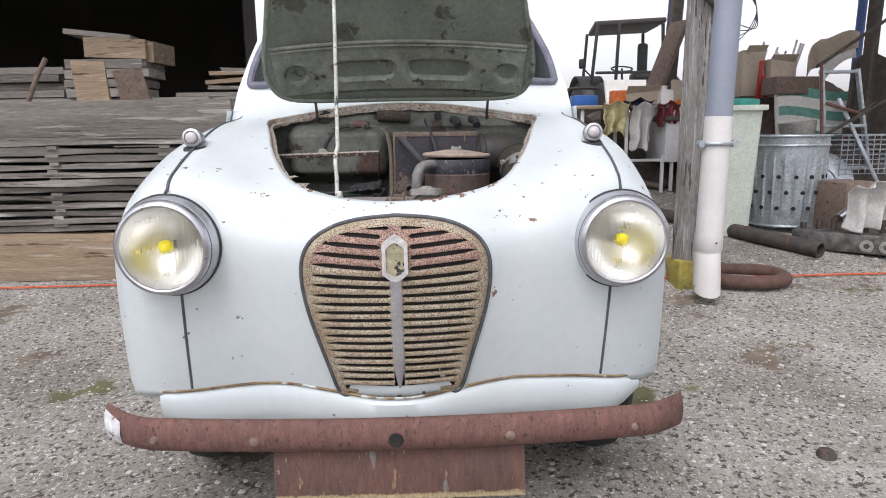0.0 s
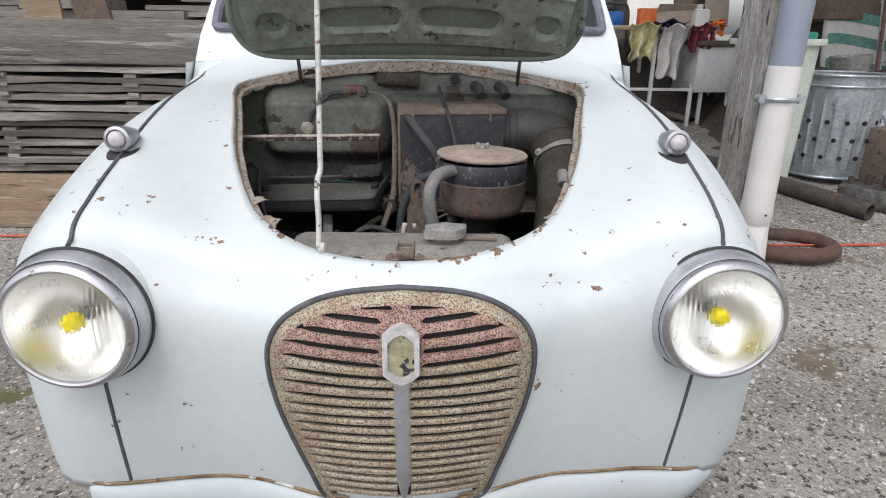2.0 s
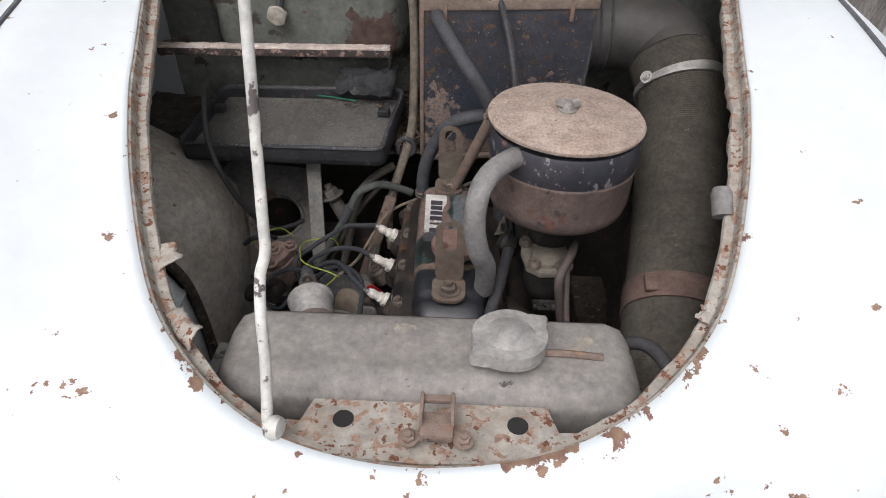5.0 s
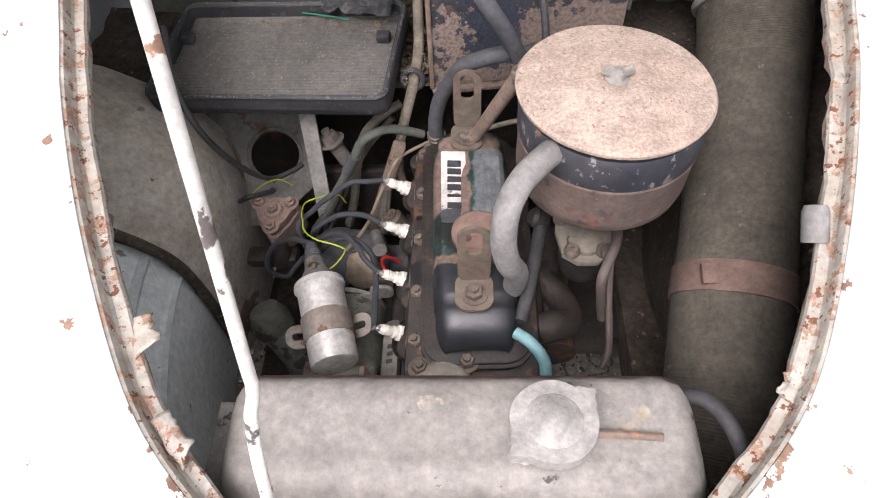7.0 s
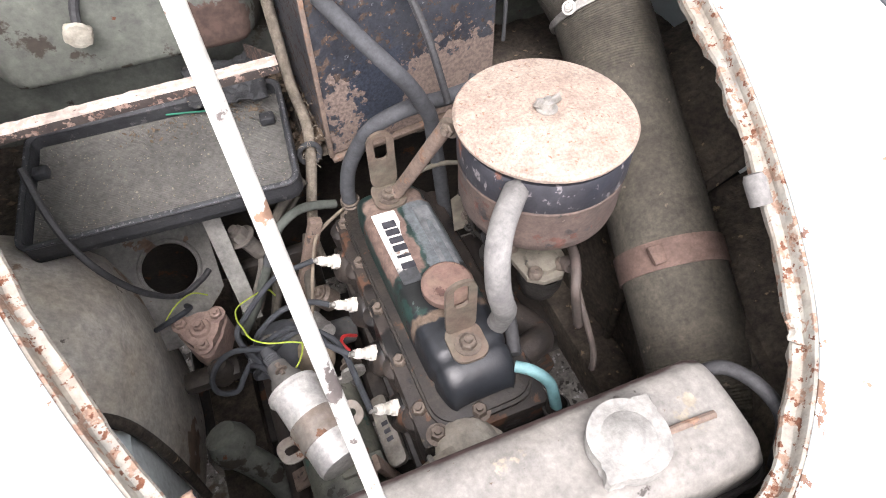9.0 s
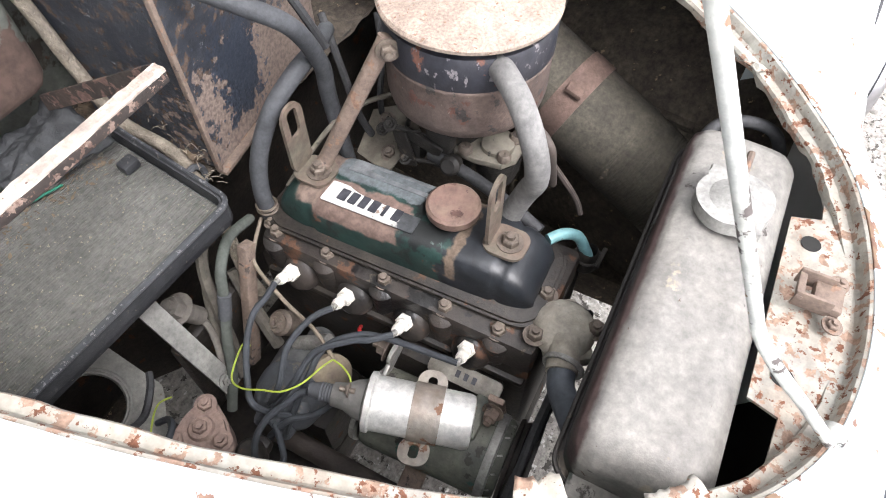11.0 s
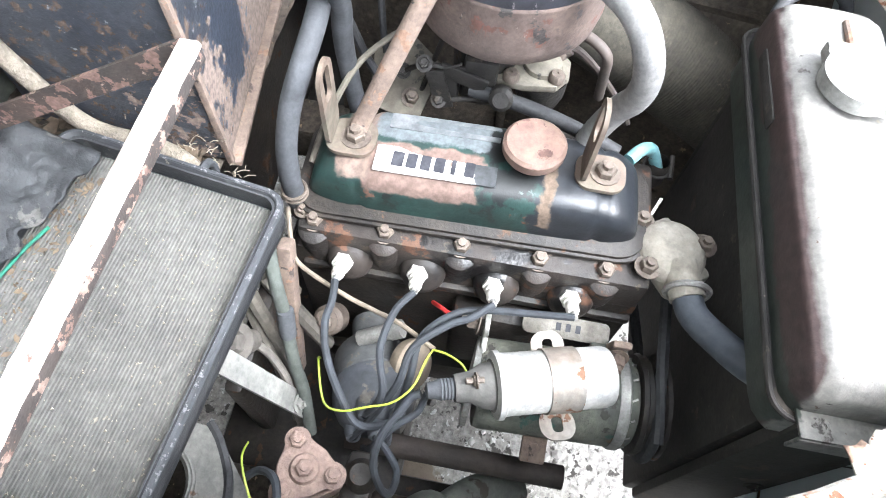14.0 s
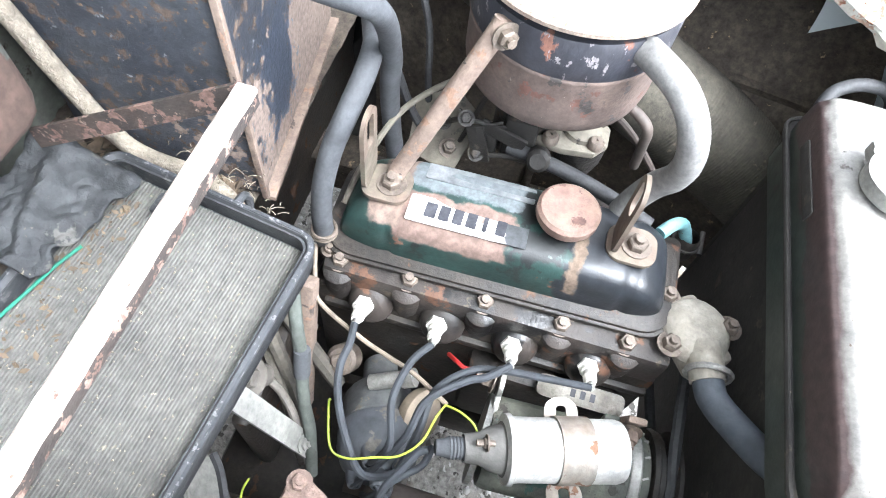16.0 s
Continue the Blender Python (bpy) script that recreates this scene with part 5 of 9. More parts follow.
# lifting brackets and strut
for y, top in ((0.397, 0.806), (0.627, 0.806)):
    bm = bmn()
    prism(bm, rounded(0.040, 0.046, 0.014), 0.004, Matrix.Translation((0.005 if y > 0.5 else 0.012, y, 0.707)))
    o = rounded(0.034, 0.092, 0.0165)
    inn = rounded(0.016, 0.036, 0.006)
    inn = [(x, v + 0.022) for x, v in inn]
    ys = y + (0.020 if y > 0.5 else 0.018)
    ring_plate(bm, o, inn, 0.004, Matrix.Translation((0.006 if y > 0.5 else 0.012, ys, 0.752)) @ Matrix.Rotation(radians(90), 4, "X") @ Matrix.Rotation(radians(0), 4, "Y"))
    part("lifting_bracket", bm, mat("drab_rusty_bracket", (0.15, 0.132, 0.105), (0.165, 0.120, 0.097), 24, 0.75, metal=0.3, bump=0.25), engine, "slotted drab lifting bracket")
    bm = bmn()
    hexbolt(bm, (0.005 if y > 0.5 else 0.012, y - 0.004, 0.711), (0, 0, 1), 0.0095, 0.009)
    part("cover_bolt", bm, bolt_mat, engine)
bm = bmn()
tube(bm, [(0.010, 0.622, 0.716), (0.018, 0.618, 0.725), (0.040, 0.588, 0.795), (0.060, 0.560, 0.860), (0.064, 0.556, 0.872)], 0.009, 12, flat=0.75)
part("filter_strut", bm, rust_mid, engine, "flattened rusty tube strut")
bm = bmn()
hexbolt(bm, (0.058, 0.552, 0.862), (-0.7, -0.5, 0.1), 0.008, 0.008)
part("strut_bolt", bm, bolt_mat, engine)

mat_lead = mat("grey_black_lead", (0.036, 0.041, 0.050), (0.024, 0.027, 0.032), 30, 0.8, bump=0.1)
# spark plugs and head nuts
for i, y in enumerate((0.624, 0.549, 0.474, 0.398)):
    base = Vector((-0.074 + 0.006 * (i / 3), y, 0.614))
    m = axis_matrix(base, (-0.80, -0.06, 0.55))
    bm = bmn()
    lathe(bm, [(0, 0), (0.0085, 0), (0.0105, 0.002), (0.0105, 0.010), (0.007, 0.012)], m, 6)
    lathe(bm, [(0.0075, 0.010), (0.0075, 0.017), (0.0062, 0.018), (0.006, 0.024), (0.0066, 0.0255), (0.006, 0.027), (0.0066, 0.0285), (0.006, 0.030), (0.005, 0.034), (0, 0.034)], m, 16)
    plug = part("spark_plug", bm, white_china, engine, "white spark plug")
    bm = bmn()
    lathe(bm, [(0, 0.033), (0.0032, 0.033), (0.0036, 0.037), (0.0026, 0.039), (0.0036, 0.042), (0, 0.043)], m, 10)
    part("terminal", bm, alloy, engine)
for y in (0.655, 0.585, 0.51, 0.435, 0.372):
    bm = bmn()
    hexbolt(bm, (-0.052, y, 0.645), (-0.2, 0, 1), 0.0085, 0.009)
    part("head_nut", bm, bolt_mat, engine)
# thermostat housing
bm = bmn()
lathe(bm, [(0.034, 0), (0.034, 0.006), (0.028, 0.014), (0.016, 0.020), (0, 0.021)], Matrix.Translation((-0.022, 0.312, 0.648)), 24)
box(bm, (-0.022, 0.312, 0.640), (0.075, 0.05, 0.02), 0.006, Matrix.Rotation(radians(35), 4, "Z"))
rod(bm, (-0.035, 0.305, 0.655), (-0.070, 0.296, 0.652), 0.0165, 18)
part("thermostat_housing", bm, mat("corroded_alloy_housing", (0.40, 0.37, 0.32), (0.28, 0.25, 0.21), 34, 0.75, metal=0.25, bump=0.5), engine, "corroded pale thermostat housing")
for x, y in ((-0.046, 0.335), (-0.012, 0.282), (0.004, 0.342)):
    bm = bmn()
    hexbolt(bm, (x, y, 0.656), (0, 0, 1), 0.0085, 0.009)
    part("housing_nut", bm, bolt_mat, engine)
bm = bmn()
tube(bm, [(-0.060, 0.298, 0.653), (-0.085, 0.291, 0.652), (-0.113, 0.272, 0.664), (-0.138, 0.256, 0.683), (-0.150, 0.243, 0.698), (-0.150, 0.226, 0.715)], 0.0140, 16)
part("radiator_hose", bm, mat("blue_black_moulded_hose", (0.060, 0.070, 0.088), (0.085, 0.095, 0.112), 14, 0.6, bump=0.15), engine, "blue-black top radiator hose")
bm = bmn()
tube(bm, [(-0.064 + 0.0195 * 0.05, 0.297 + 0.0195 * math.cos(a), 0.653 + 0.0195 * math.sin(a)) for a in [2 * math.pi * i / 20 for i in range(20)]], 0.003, 6, raw=True, closed=True)
part("hose_clip", bm, alloy, engine, "wire hose clip")

# air cleaner
AC = Vector((0.143, 0.508, -0.004))
m = Matrix.Translation(AC)
bm = bmn()
lathe(bm, [(0.0, 0.770), (0.0644, 0.770), (0.0770, 0.773), (0.0843, 0.781), (0.0868, 0.794), (0.0870, 0.834), (0.0882, 0.837), (0.0882, 0.840), (0.0870, 0.842)], m, 64)
cleaner = part("air_cleaner", bm, filter_rust, car, "drum air filter with sandy rusted lid")
bm = bmn()
lathe(bm, [(0.0876, 0.841), (0.0885, 0.843), (0.0885, 0.874), (0.0868, 0.878), (0.0760, 0.878)], m, 64)
part("upper_band", bm, filter_black, cleaner, "worn black upper band")
bm = bmn()
mt = m @ Matrix.Translation((-0.002, 0.0, 0.889)) @ Matrix.Rotation(radians(1.5), 4, "Y")
lathe(bm, [(0.0848, -0.006), (0.0902, -0.004), (0.0912, 0.0), (0.0887, 0.003), (0.06, 0.0075), (0.028, 0.0125), (0.020, 0.0125), (0.012, 0.008), (0.0, 0.0065)], mt, 64)
part("filter_lid", bm, dust_lid, cleaner, "sandy dusted filter lid")
bm = bmn()
lathe(bm, [(0, 0.006), (0.011, 0.006), (0.011, 0.009), (0.007, 0.0095), (0.0065, 0.017), (0.003, 0.018), (0.003, 0.021), (0, 0.021)], mt, 18)
for s in (-1, 1):
    box(bm, mt @ Vector((s * 0.009, 0, 0.017)), (0.010, 0.003, 0.010), 0.0012, Matrix.Rotation(radians(-s * 25), 4, "Y"))
part("wing_nut", bm, alloy, cleaner, "dull steel wing nut")
bm = bmn()
tube(bm, [(0.086, 0.452, 0.862), (0.072, 0.437, 0.863), (0.053, 0.416, 0.859), (0.041, 0.399, 0.842), (0.038, 0.387, 0.810), (0.044, 0.386, 0.778), (0.053, 0.395, 0.750), (0.055, 0.404, 0.722), (0.054, 0.410, 0.700)], 0.0122, 16)
part("breather_hose", bm, chalk_hose, cleaner, "chalky grey bent breather hose")
# carburettor and pipes below it
carb_mat = mat("grimy_cast_carburettor", (0.040, 0.036, 0.033), (0.020, 0.019, 0.018), 30, 0.6, metal=0.3, bump=0.6, spots=(((0.10, 0.085, 0.07), 0.14, 34, 0.9),))
carb_dust = mat("tan_dusty_carburettor_lid", (0.165, 0.150, 0.122), (0.105, 0.092, 0.075), 22, 0.85, bump=0.4, spots=(((0.05, 0.045, 0.04), 0.12, 40, 0.8),))
bm = bmn()
lathe(bm, [(0.0, 0.66), (0.030, 0.66), (0.034, 0.675), (0.034, 0.755), (0.040, 0.760), (0.040, 0.768), (0, 0.768)], Matrix.Translation((0.143, 0.520, 0)), 24)
box(bm, (0.112, 0.522, 0.705), (0.030, 0.034, 0.060), 0.006)
box(bm, (0.103, 0.553, 0.695), (0.020, 0.022, 0.036), 0.005)
carb = part("carburettor", bm, carb_mat, engine, "grimy carburettor under the air filter")
bm = bmn()
lathe(bm, [(0.0, -0.046), (0.012, -0.046), (0.022, -0.038), (0.0265, -0.022), (0.0270, 0.0)], Matrix.Translation((0.134, 0.460, 0.700)), 26)
part("float_bowl", bm, carb_mat, engine, "dark domed float bowl")
bm = bmn()
plate_o = [(-0.026, 0.052), (-0.031, 0.010), (-0.026, -0.022), (-0.010, -0.034), (0.012, -0.034), (0.028, -0.020), (0.031, 0.012), (0.024, 0.052)]
prism(bm, plate_o, 0.009, Matrix.Translation((0.134, 0.468, 0.700)), 0.002)
lathe(bm, [(0.020, 0.008), (0.019, 0.014), (0.010, 0.017), (0, 0.017)], Matrix.Translation((0.134, 0.462, 0.700)), 20)
part("float_lid", bm, carb_dust, engine, "tan dusty float chamber lid")
for x, y in ((0.118, 0.447), (0.152, 0.447), (0.110, 0.492)):
    bm = bmn()
    lathe(bm, [(0.0085, 0), (0.0085, 0.006), (0.006, 0.009), (0.0012, 0.009), (0.0012, 0.0075), (0, 0.0075)], Matrix.Translation((x, y, 0.709)), 14)
    part("lid_screw", bm, bolt_mat, engine)
bm = bmn()
for k, (p, q) in enumerate((((0.100, 0.535, 0.72), (0.085, 0.575, 0.735)), ((0.095, 0.515, 0.69), (0.088, 0.560, 0.685)), ((0.088, 0.572, 0.735), (0.105, 0.600, 0.70)), ((0.118, 0.560, 0.75), (0.108, 0.585, 0.66)))):
    rod(bm, p, q, 0.0028, 8)
    hexbolt(bm, q, (-0.6, 0, 0.8), 0.0055, 0.006)
box(bm, (0.092, 0.538, 0.718), (0.004, 0.050, 0.016), 0.001, Matrix.Rotation(radians(20), 4, "X"))
box(bm, (0.089, 0.560, 0.700), (0.004, 0.018, 0.050), 0.001, Matrix.Rotation(radians(-15), 4, "X"))
lathe(bm, [(0.011, 0.0), (0.012, 0.003), (0.012, 0.016), (0.008, 0.020), (0, 0.020)], axis_matrix((0.094, 0.498, 0.70), (-0.8, 0, 0.5)), 16)
tube(bm, [(0.094, 0.585, 0.735), (0.090, 0.560, 0.728), (0.092, 0.540, 0.735)], 0.0016, 6)
part("throttle_linkage", bm, carb_mat, engine, "black throttle rods and levers")
bm = bmn()
shield_o = [(-0.045, -0.020), (0.020, -0.038), (0.050, 0.0), (0.030, 0.040), (-0.030, 0.034)]
prism(bm, shield_o, 0.003, Matrix.Translation((0.118, 0.600, 0.672)) @ Matrix.Rotation(radians(-24), 4, "Y") @ Matrix.Rotation(radians(-8), 4, "X"), 0.001)
part("heat_shield", bm, carb_dust, engine, "dusty tan sheet-metal heat shield")
for p in ((0.100, 0.590, 0.668), (0.135, 0.612, 0.684)):
    bm = bmn()
    hexbolt(bm, p, (-0.4, -0.1, 0.9), 0.0075, 0.008)
    part("shield_bolt", bm, bolt_mat, engine)
bm = bmn()
tube(bm, [(0.150, 0.700, 0.80), (0.128, 0.668, 0.76), (0.115, 0.640, 0.70), (0.118, 0.622, 0.66), (0.126, 0.61, 0.60)], 0.0048, 8)
tube(bm, [(0.205, 0.660, 0.78), (0.178, 0.640, 0.745), (0.150, 0.630, 0.70), (0.14, 0.62, 0.64)], 0.0040, 8)
part("control_cable", bm, rubber, engine, "black control cables behind the carburettor")
bm = bmn()
tube(bm, [(-0.005, 0.668, 0.672), (0.030, 0.662, 0.690), (0.075, 0.642, 0.722), (0.110, 0.615, 0.735), (0.150, 0.580, 0.735)], 0.0032, 8)
part("vacuum_pipe", bm, carb_dust, engine, "thin dusty vacuum pipe")
bm = bmn()
tube(bm, [(0.075, 0.40, 0.62), (0.105, 0.41, 0.615), (0.125, 0.425, 0.60), (0.12, 0.46, 0.59), (0.09, 0.50, 0.59)], 0.018, 14)
rod(bm, (0.11, 0.40, 0.56), (0.11, 0.62, 0.56), 0.028, 18)
part("manifold", bm, head_rust, engine, "rusty inlet and exhaust manifold")
bm = bmn()
lathe(bm, [(0.009, 0), (0.010, 0.004), (0.008, 0.012), (0, 0.012)], axis_matrix((0.156, 0.447, 0.712), (0, -0.8, 0.5)), 12)
tube(bm, [(0.156, 0.442, 0.716), (0.156, 0.428, 0.715), (0.155, 0.400, 0.690), (0.158, 0.365, 0.645), (0.152, 0.352, 0.625)], 0.0038, 8)
tube(bm, [(0.168, 0.470, 0.728), (0.160, 0.440, 0.735), (0.150, 0.418, 0.736), (0.142, 0.402, 0.726), (0.145, 0.398, 0.70), (0.152, 0.394, 0.66)], 0.0055, 10)
part("fuel_pipe", bm, mat("dark_rusty_pipe", (0.085, 0.066, 0.058), (0.06, 0.05, 0.045), 40, 0.7, bump=0.2), engine, "thin rusty fuel pipe")
bm = bmn()
tube(bm, [(0.096, 0.53, 0.700), (0.084, 0.47, 0.700), (0.072, 0.415, 0.692), (0.060, 0.376, 0.684)], 0.0075, 10)
part("heater_return", bm, rubber, engine, "black bypass hose")
bm = bmn()
tube(bm, [(0.055, 0.364, 0.682), (0.070, 0.352, 0.682), (0.084, 0.338, 0.669), (0.087, 0.327, 0.648), (0.088, 0.322, 0.636)], 0.0066, 12)
part("turquoise_pipe", bm, blue_pipe, engine, "faded turquoise bent pipe")
bm = bmn()
lathe(bm, [(0.011, 0), (0.013, 0.004), (0.0125, 0.03), (0.010, 0.034)], Matrix.Translation((0.088, 0.322, 0.615)), 16)
tube(bm, [(0.088 + 0.0145 * math.cos(a), 0.322 + 0.0145 * math.sin(a), 0.638) for a in [2 * math.pi * i / 16 for i in range(16)]], 0.0018, 6, raw=True, closed=True)
rod(bm, (0.075, 0.308, 0.638), (0.104, 0.306, 0.640), 0.003, 8)
part("pipe_union", bm, oily, engine, "clipped pipe union")

# coil on the dynamo
c0, c1 = Vector((-0.176, 0.460, 0.627)), Vector((-0.145, 0.357, 0.618))
m = axis_matrix(c0, c1 - c0)
L = (c1 - c0).length
bm = bmn()
lathe(bm, [(0, -0.002), (0.025, -0.002), (0.0305, 0.0), (0.031, 0.005), (0.0285, 0.007), (0.028, 0.013), (0.028, L - 0.006), (0.0265, L - 0.001), (0.024, L), (0, L)], m, 44)
coil = part("ignition_coil", bm, coil_alloy, engine, "bright cylindrical ignition coil")
bm = bmn()
lathe(bm, [(0.0283, L * 0.42), (0.0297, L * 0.42), (0.0297, L * 0.70), (0.0283, L * 0.70)], m, 44)
for q in (-1, 1):
    ring_plate(bm, rounded(0.030, 0.032, 0.013), rounded(0.015, 0.010, 0.004), 0.0022, Matrix.Translation(c0.lerp(c1, 0.53) + Vector((q * 0.036, q * 0.008, -0.014))) @ Matrix.Rotation(radians(15), 4, "Z") @ Matrix.Rotation(radians(-q * 12), 4, "Y"))
part("coil_clamp", bm, clamp_steel, engine, "rust-stained coil clamp with slotted ears")
bm = bmn()
lathe(bm, [(0.0285, 0.0), (0.0215, -0.003), (0.0195, -0.012), (0.0140, -0.022), (0.0125, -0.034), (0.0120, -0.036)], m, 24)
part("coil_cap", bm, mat("dusty_grey_moulded_cap", (0.135, 0.130, 0.122), (0.085, 0.082, 0.078), 26, 0.8, bump=0.3), engine, "dusty grey coil cap")
bm = bmn()
boot = [(0.0095, -0.034)]
for q in range(5):
    boot += [(0.0100, -0.036 - 0.003 * q), (0.0092, -0.0373 - 0.003 * q)]
lathe(bm, boot + [(0.0080, -0.053), (0.0068, -0.060), (0.004, -0.061)], m, 18)
part("lead_boot", bm, rubber_grey, engine, "ribbed grey lead boot")
for q in (-1, 1):
    bm = bmn()
    rod(bm, m @ Vector((0.0, q * 0.019, -0.012)), m @ Vector((0.0, q * 0.019, -0.028)), 0.003, 8)
    hexbolt(bm, m @ Vector((0.0, q * 0.019, -0.018)), m.to_3x3() @ Vector((0, 0, -1)), 0.005, 0.004)
    part("coil_terminal", bm, bolt_mat, engine)
bm = bmn()
lathe(bm, [(0, 0), (0.044, 0), (0.046, 0.006), (0.046, 0.150), (0.042, 0.156), (0, 0.156)], axis_matrix((-0.150, 0.472, 0.545), (0.05, -1, -0.02)), 36)
box(bm, (-0.150, 0.395, 0.490), (0.03, 0.03, 0.05), 0.004)
box(bm, (-0.128, 0.36, 0.585), (0.05, 0.018, 0.02), 0.004)
dyn = part("dynamo", bm, dyn_green, engine, "grimy green dynamo")
bm = bmn()
lathe(bm, [(0, 0.0), (0.050, 0.0), (0.052, 0.004), (0.048, 0.006), (0.050, 0.010), (0.044, 0.013), (0.044, 0.017), (0.053, 0.022), (0.053, 0.026), (0, 0.026)], axis_matrix((-0.142, 0.314, 0.542), (0.05, -1, 0)), 40)
part("pulley", bm, oily, engine, "black fan belt pulley")
bm = bmn()
lathe(bm, [(0.0, 0.0), (0.047, 0.0), (0.0485, 0.003), (0.0485, 0.009), (0.045, 0.012), (0.0, 0.012)], axis_matrix((-0.1432, 0.336, 0.542), (0.05, -1, -0.01)), 40)
part("end_bracket", bm, alloy, engine, "pale cast dynamo end bracket")
for q in range(14):
    bm = bmn()
    a = 2 * math.pi * q / 14
    box(bm, (-0.1425 + 0.036 * math.cos(a), 0.321, 0.542 + 0.036 * math.sin(a)), (0.020, 0.006, 0.002), 0, Matrix.Rotation(-a, 4, "Y") @ Matrix.Rotation(0.5, 4, "X"))
    part("fan_blade", bm, alloy, engine)
bm = bmn()
belt = [(-0.142 + 0.051 * math.cos(a), 0.298, 0.542 + 0.051 * math.sin(a)) for a in [2.2 + (4.6 - 0.9) * i / 20 for i in range(21)]]
tube(bm, belt + [(0.04, 0.296, 0.475), (0.06, 0.296, 0.54), (0.02, 0.296, 0.60)], 0.006, 8, n=3, closed=True)
part("fan_belt", bm, rubber, engine, "black fan belt")
bm = bmn()
box(bm, (-0.098, 0.345, 0.560), (0.007, 0.018, 0.13), 0.002, Matrix.Rotation(radians(-14), 4, "Y"))
hexbolt(bm, (-0.118, 0.345, 0.600), (-1, 0, 0.3), 0.008, 0.012)
part("dynamo_strap", bm, rust_mid, engine, "rusty adjusting strap")
bm = bmn()
prism(bm, rounded(0.030, 0.024, 0.009), 0.005, Matrix.Translation((-0.104, 0.4745, 0.592)) @ Matrix.Rotation(radians(90), 4, "X"), 0.001)
box(bm, (-0.125, 0.472, 0.580), (0.045, 0.006, 0.016), 0.002, Matrix.Rotation(radians(-20), 4, "Y"))
lathe(bm, [(0.0, 0), (0.046, 0.0), (0.046, 0.006), (0, 0.008)], axis_matrix((-0.150, 0.474, 0.545), (0.05, 1, 0.02)), 30)
part("dynamo_lug", bm, alloy, engine, "pale dynamo end bracket")
bm = bmn()
hexbolt(bm, (-0.104, 0.480, 0.594), (0, 1, 0.1), 0.0095, 0.012)
part("lug_bolt", bm, bolt_mat, engine)
bm = bmn()
box(bm, (-0.198, 0.402, 0.512), (0.030, 0.026, 0.006), 0.002, Matrix.Rotation(radians(-25), 4, "Y"))
lathe(bm, [(0.0, 0.0045), (0.006, 0.0045), (0.006, 0.0)], axis_matrix((-0.198, 0.402, 0.512), (-0.42, 0, 0.9)), 12)
part("dynamo_foot", bm, rust_mid, engine, "rusty dynamo mounting tab")
bm = bmn()
rod(bm, (-0.212, 0.60, 0.46), (-0.212, 0.36, 0.46), 0.013, 14)
part("steering_rod", bm, mat("rusty_grimy_rod", (0.05, 0.038, 0.032), (0.032, 0.026, 0.023), 20, 0.8, bump=0.4), car, "rusty grimy rod beside the dynamo")
bm = bmn()
prism(bm, rounded(0.022, 0.088, 0.006), 0.008, Matrix.Translation((-0.086, 0.392, 0.574)) @ Matrix.Rotation(radians(-24), 4, "Y"), 0.0015)
part("cast_label", bm, mat("wiped_pale_casting", (0.28, 0.265, 0.235), (0.14, 0.125, 0.105), 36, 0.6, metal=0.3, bump=0.5), engine, "wiped pale cast plate on the block")
for i in range(3):
    bm = bmn()
    box(bm, (-0.0893, 0.380 + 0.010 * i, 0.5818), (0.008, 0.005, 0.0008), 0, Matrix.Rotation(radians(-24), 4, "Y"))
    part("cast_mark", bm, ink, engine)

# distributor and leads
dist_mat = mat("dusty_grey_distributor", (0.105, 0.108, 0.11), (0.06, 0.062, 0.065), 24, 0.75, bump=0.35, spots=(((0.16, 0.145, 0.12), 0.2, 30, 0.9),))
bm = bmn()
m = axis_matrix((-0.128, 0.590, 0.50), (-0.70, -0.22, 0.36))
lathe(bm, [(0.0, -0.05), (0.020, -0.05), (0.020, -0.01), (0.036, 0.0), (0.0405, 0.008), (0.0405, 0.046), (0.037, 0.050)], m, 36)
dist = part("distributor", bm, dist_mat, engine, "dusty grey distributor body")
bm = bmn()
lathe(bm, [(0.037, 0.049), (0.0425, 0.051), (0.0425, 0.066), (0.038, 0.082), (0.026, 0.094), (0.010, 0.098), (0, 0.098)], m, 36)
cap_mat = mat("blue_grey_dusty_cap", (0.075, 0.082, 0.095), (0.05, 0.054, 0.062), 20, 0.65, bump=0.3, spots=(((0.14, 0.13, 0.115), 0.16, 34, 0.9),))
part("distributor_cap", bm, cap_mat, engine, "blue-grey distributor cap")
TOW = [m @ Vector((0.024 * math.cos(a), 0.024 * math.sin(a), 0.084)) for a in (0.4, 1.9, 3.5, 5.0)] + [m @ Vector((0, 0, 0.092))]
for p in TOW:
    bm = bmn()
    lathe(bm, [(0.010, 0.0), (0.0085, 0.014), (0.0070, 0.020), (0.004, 0.021)], Matrix.Translation(p) @ m.to_3x3().to_4x4(), 14)
    part("lead_socket", bm, cap_mat, engine)
bm = bmn()
lathe(bm, [(0, 0), (0.026, 0), (0.028, 0.004), (0.028, 0.012), (0.022, 0.018), (0, 0.020)], axis_matrix((-0.142, 0.548, 0.535), (-0.25, -0.8, 0.5)), 26)
part("vacuum_capsule", bm, mat("tan_dusty_capsule", (0.24, 0.195, 0.145), (0.16, 0.13, 0.10), 24, 0.8, bump=0.3), engine, "tan vacuum capsule")
bm = bmn()
rod(bm, (-0.128, 0.600, 0.545), (-0.118, 0.565, 0.562), 0.0085, 14)
rod(bm, (-0.119, 0.568, 0.560), (-0.116, 0.556, 0.566), 0.0100, 14)
part("capsule_rod", bm, alloy, engine, "dull vacuum union")
bm = bmn()
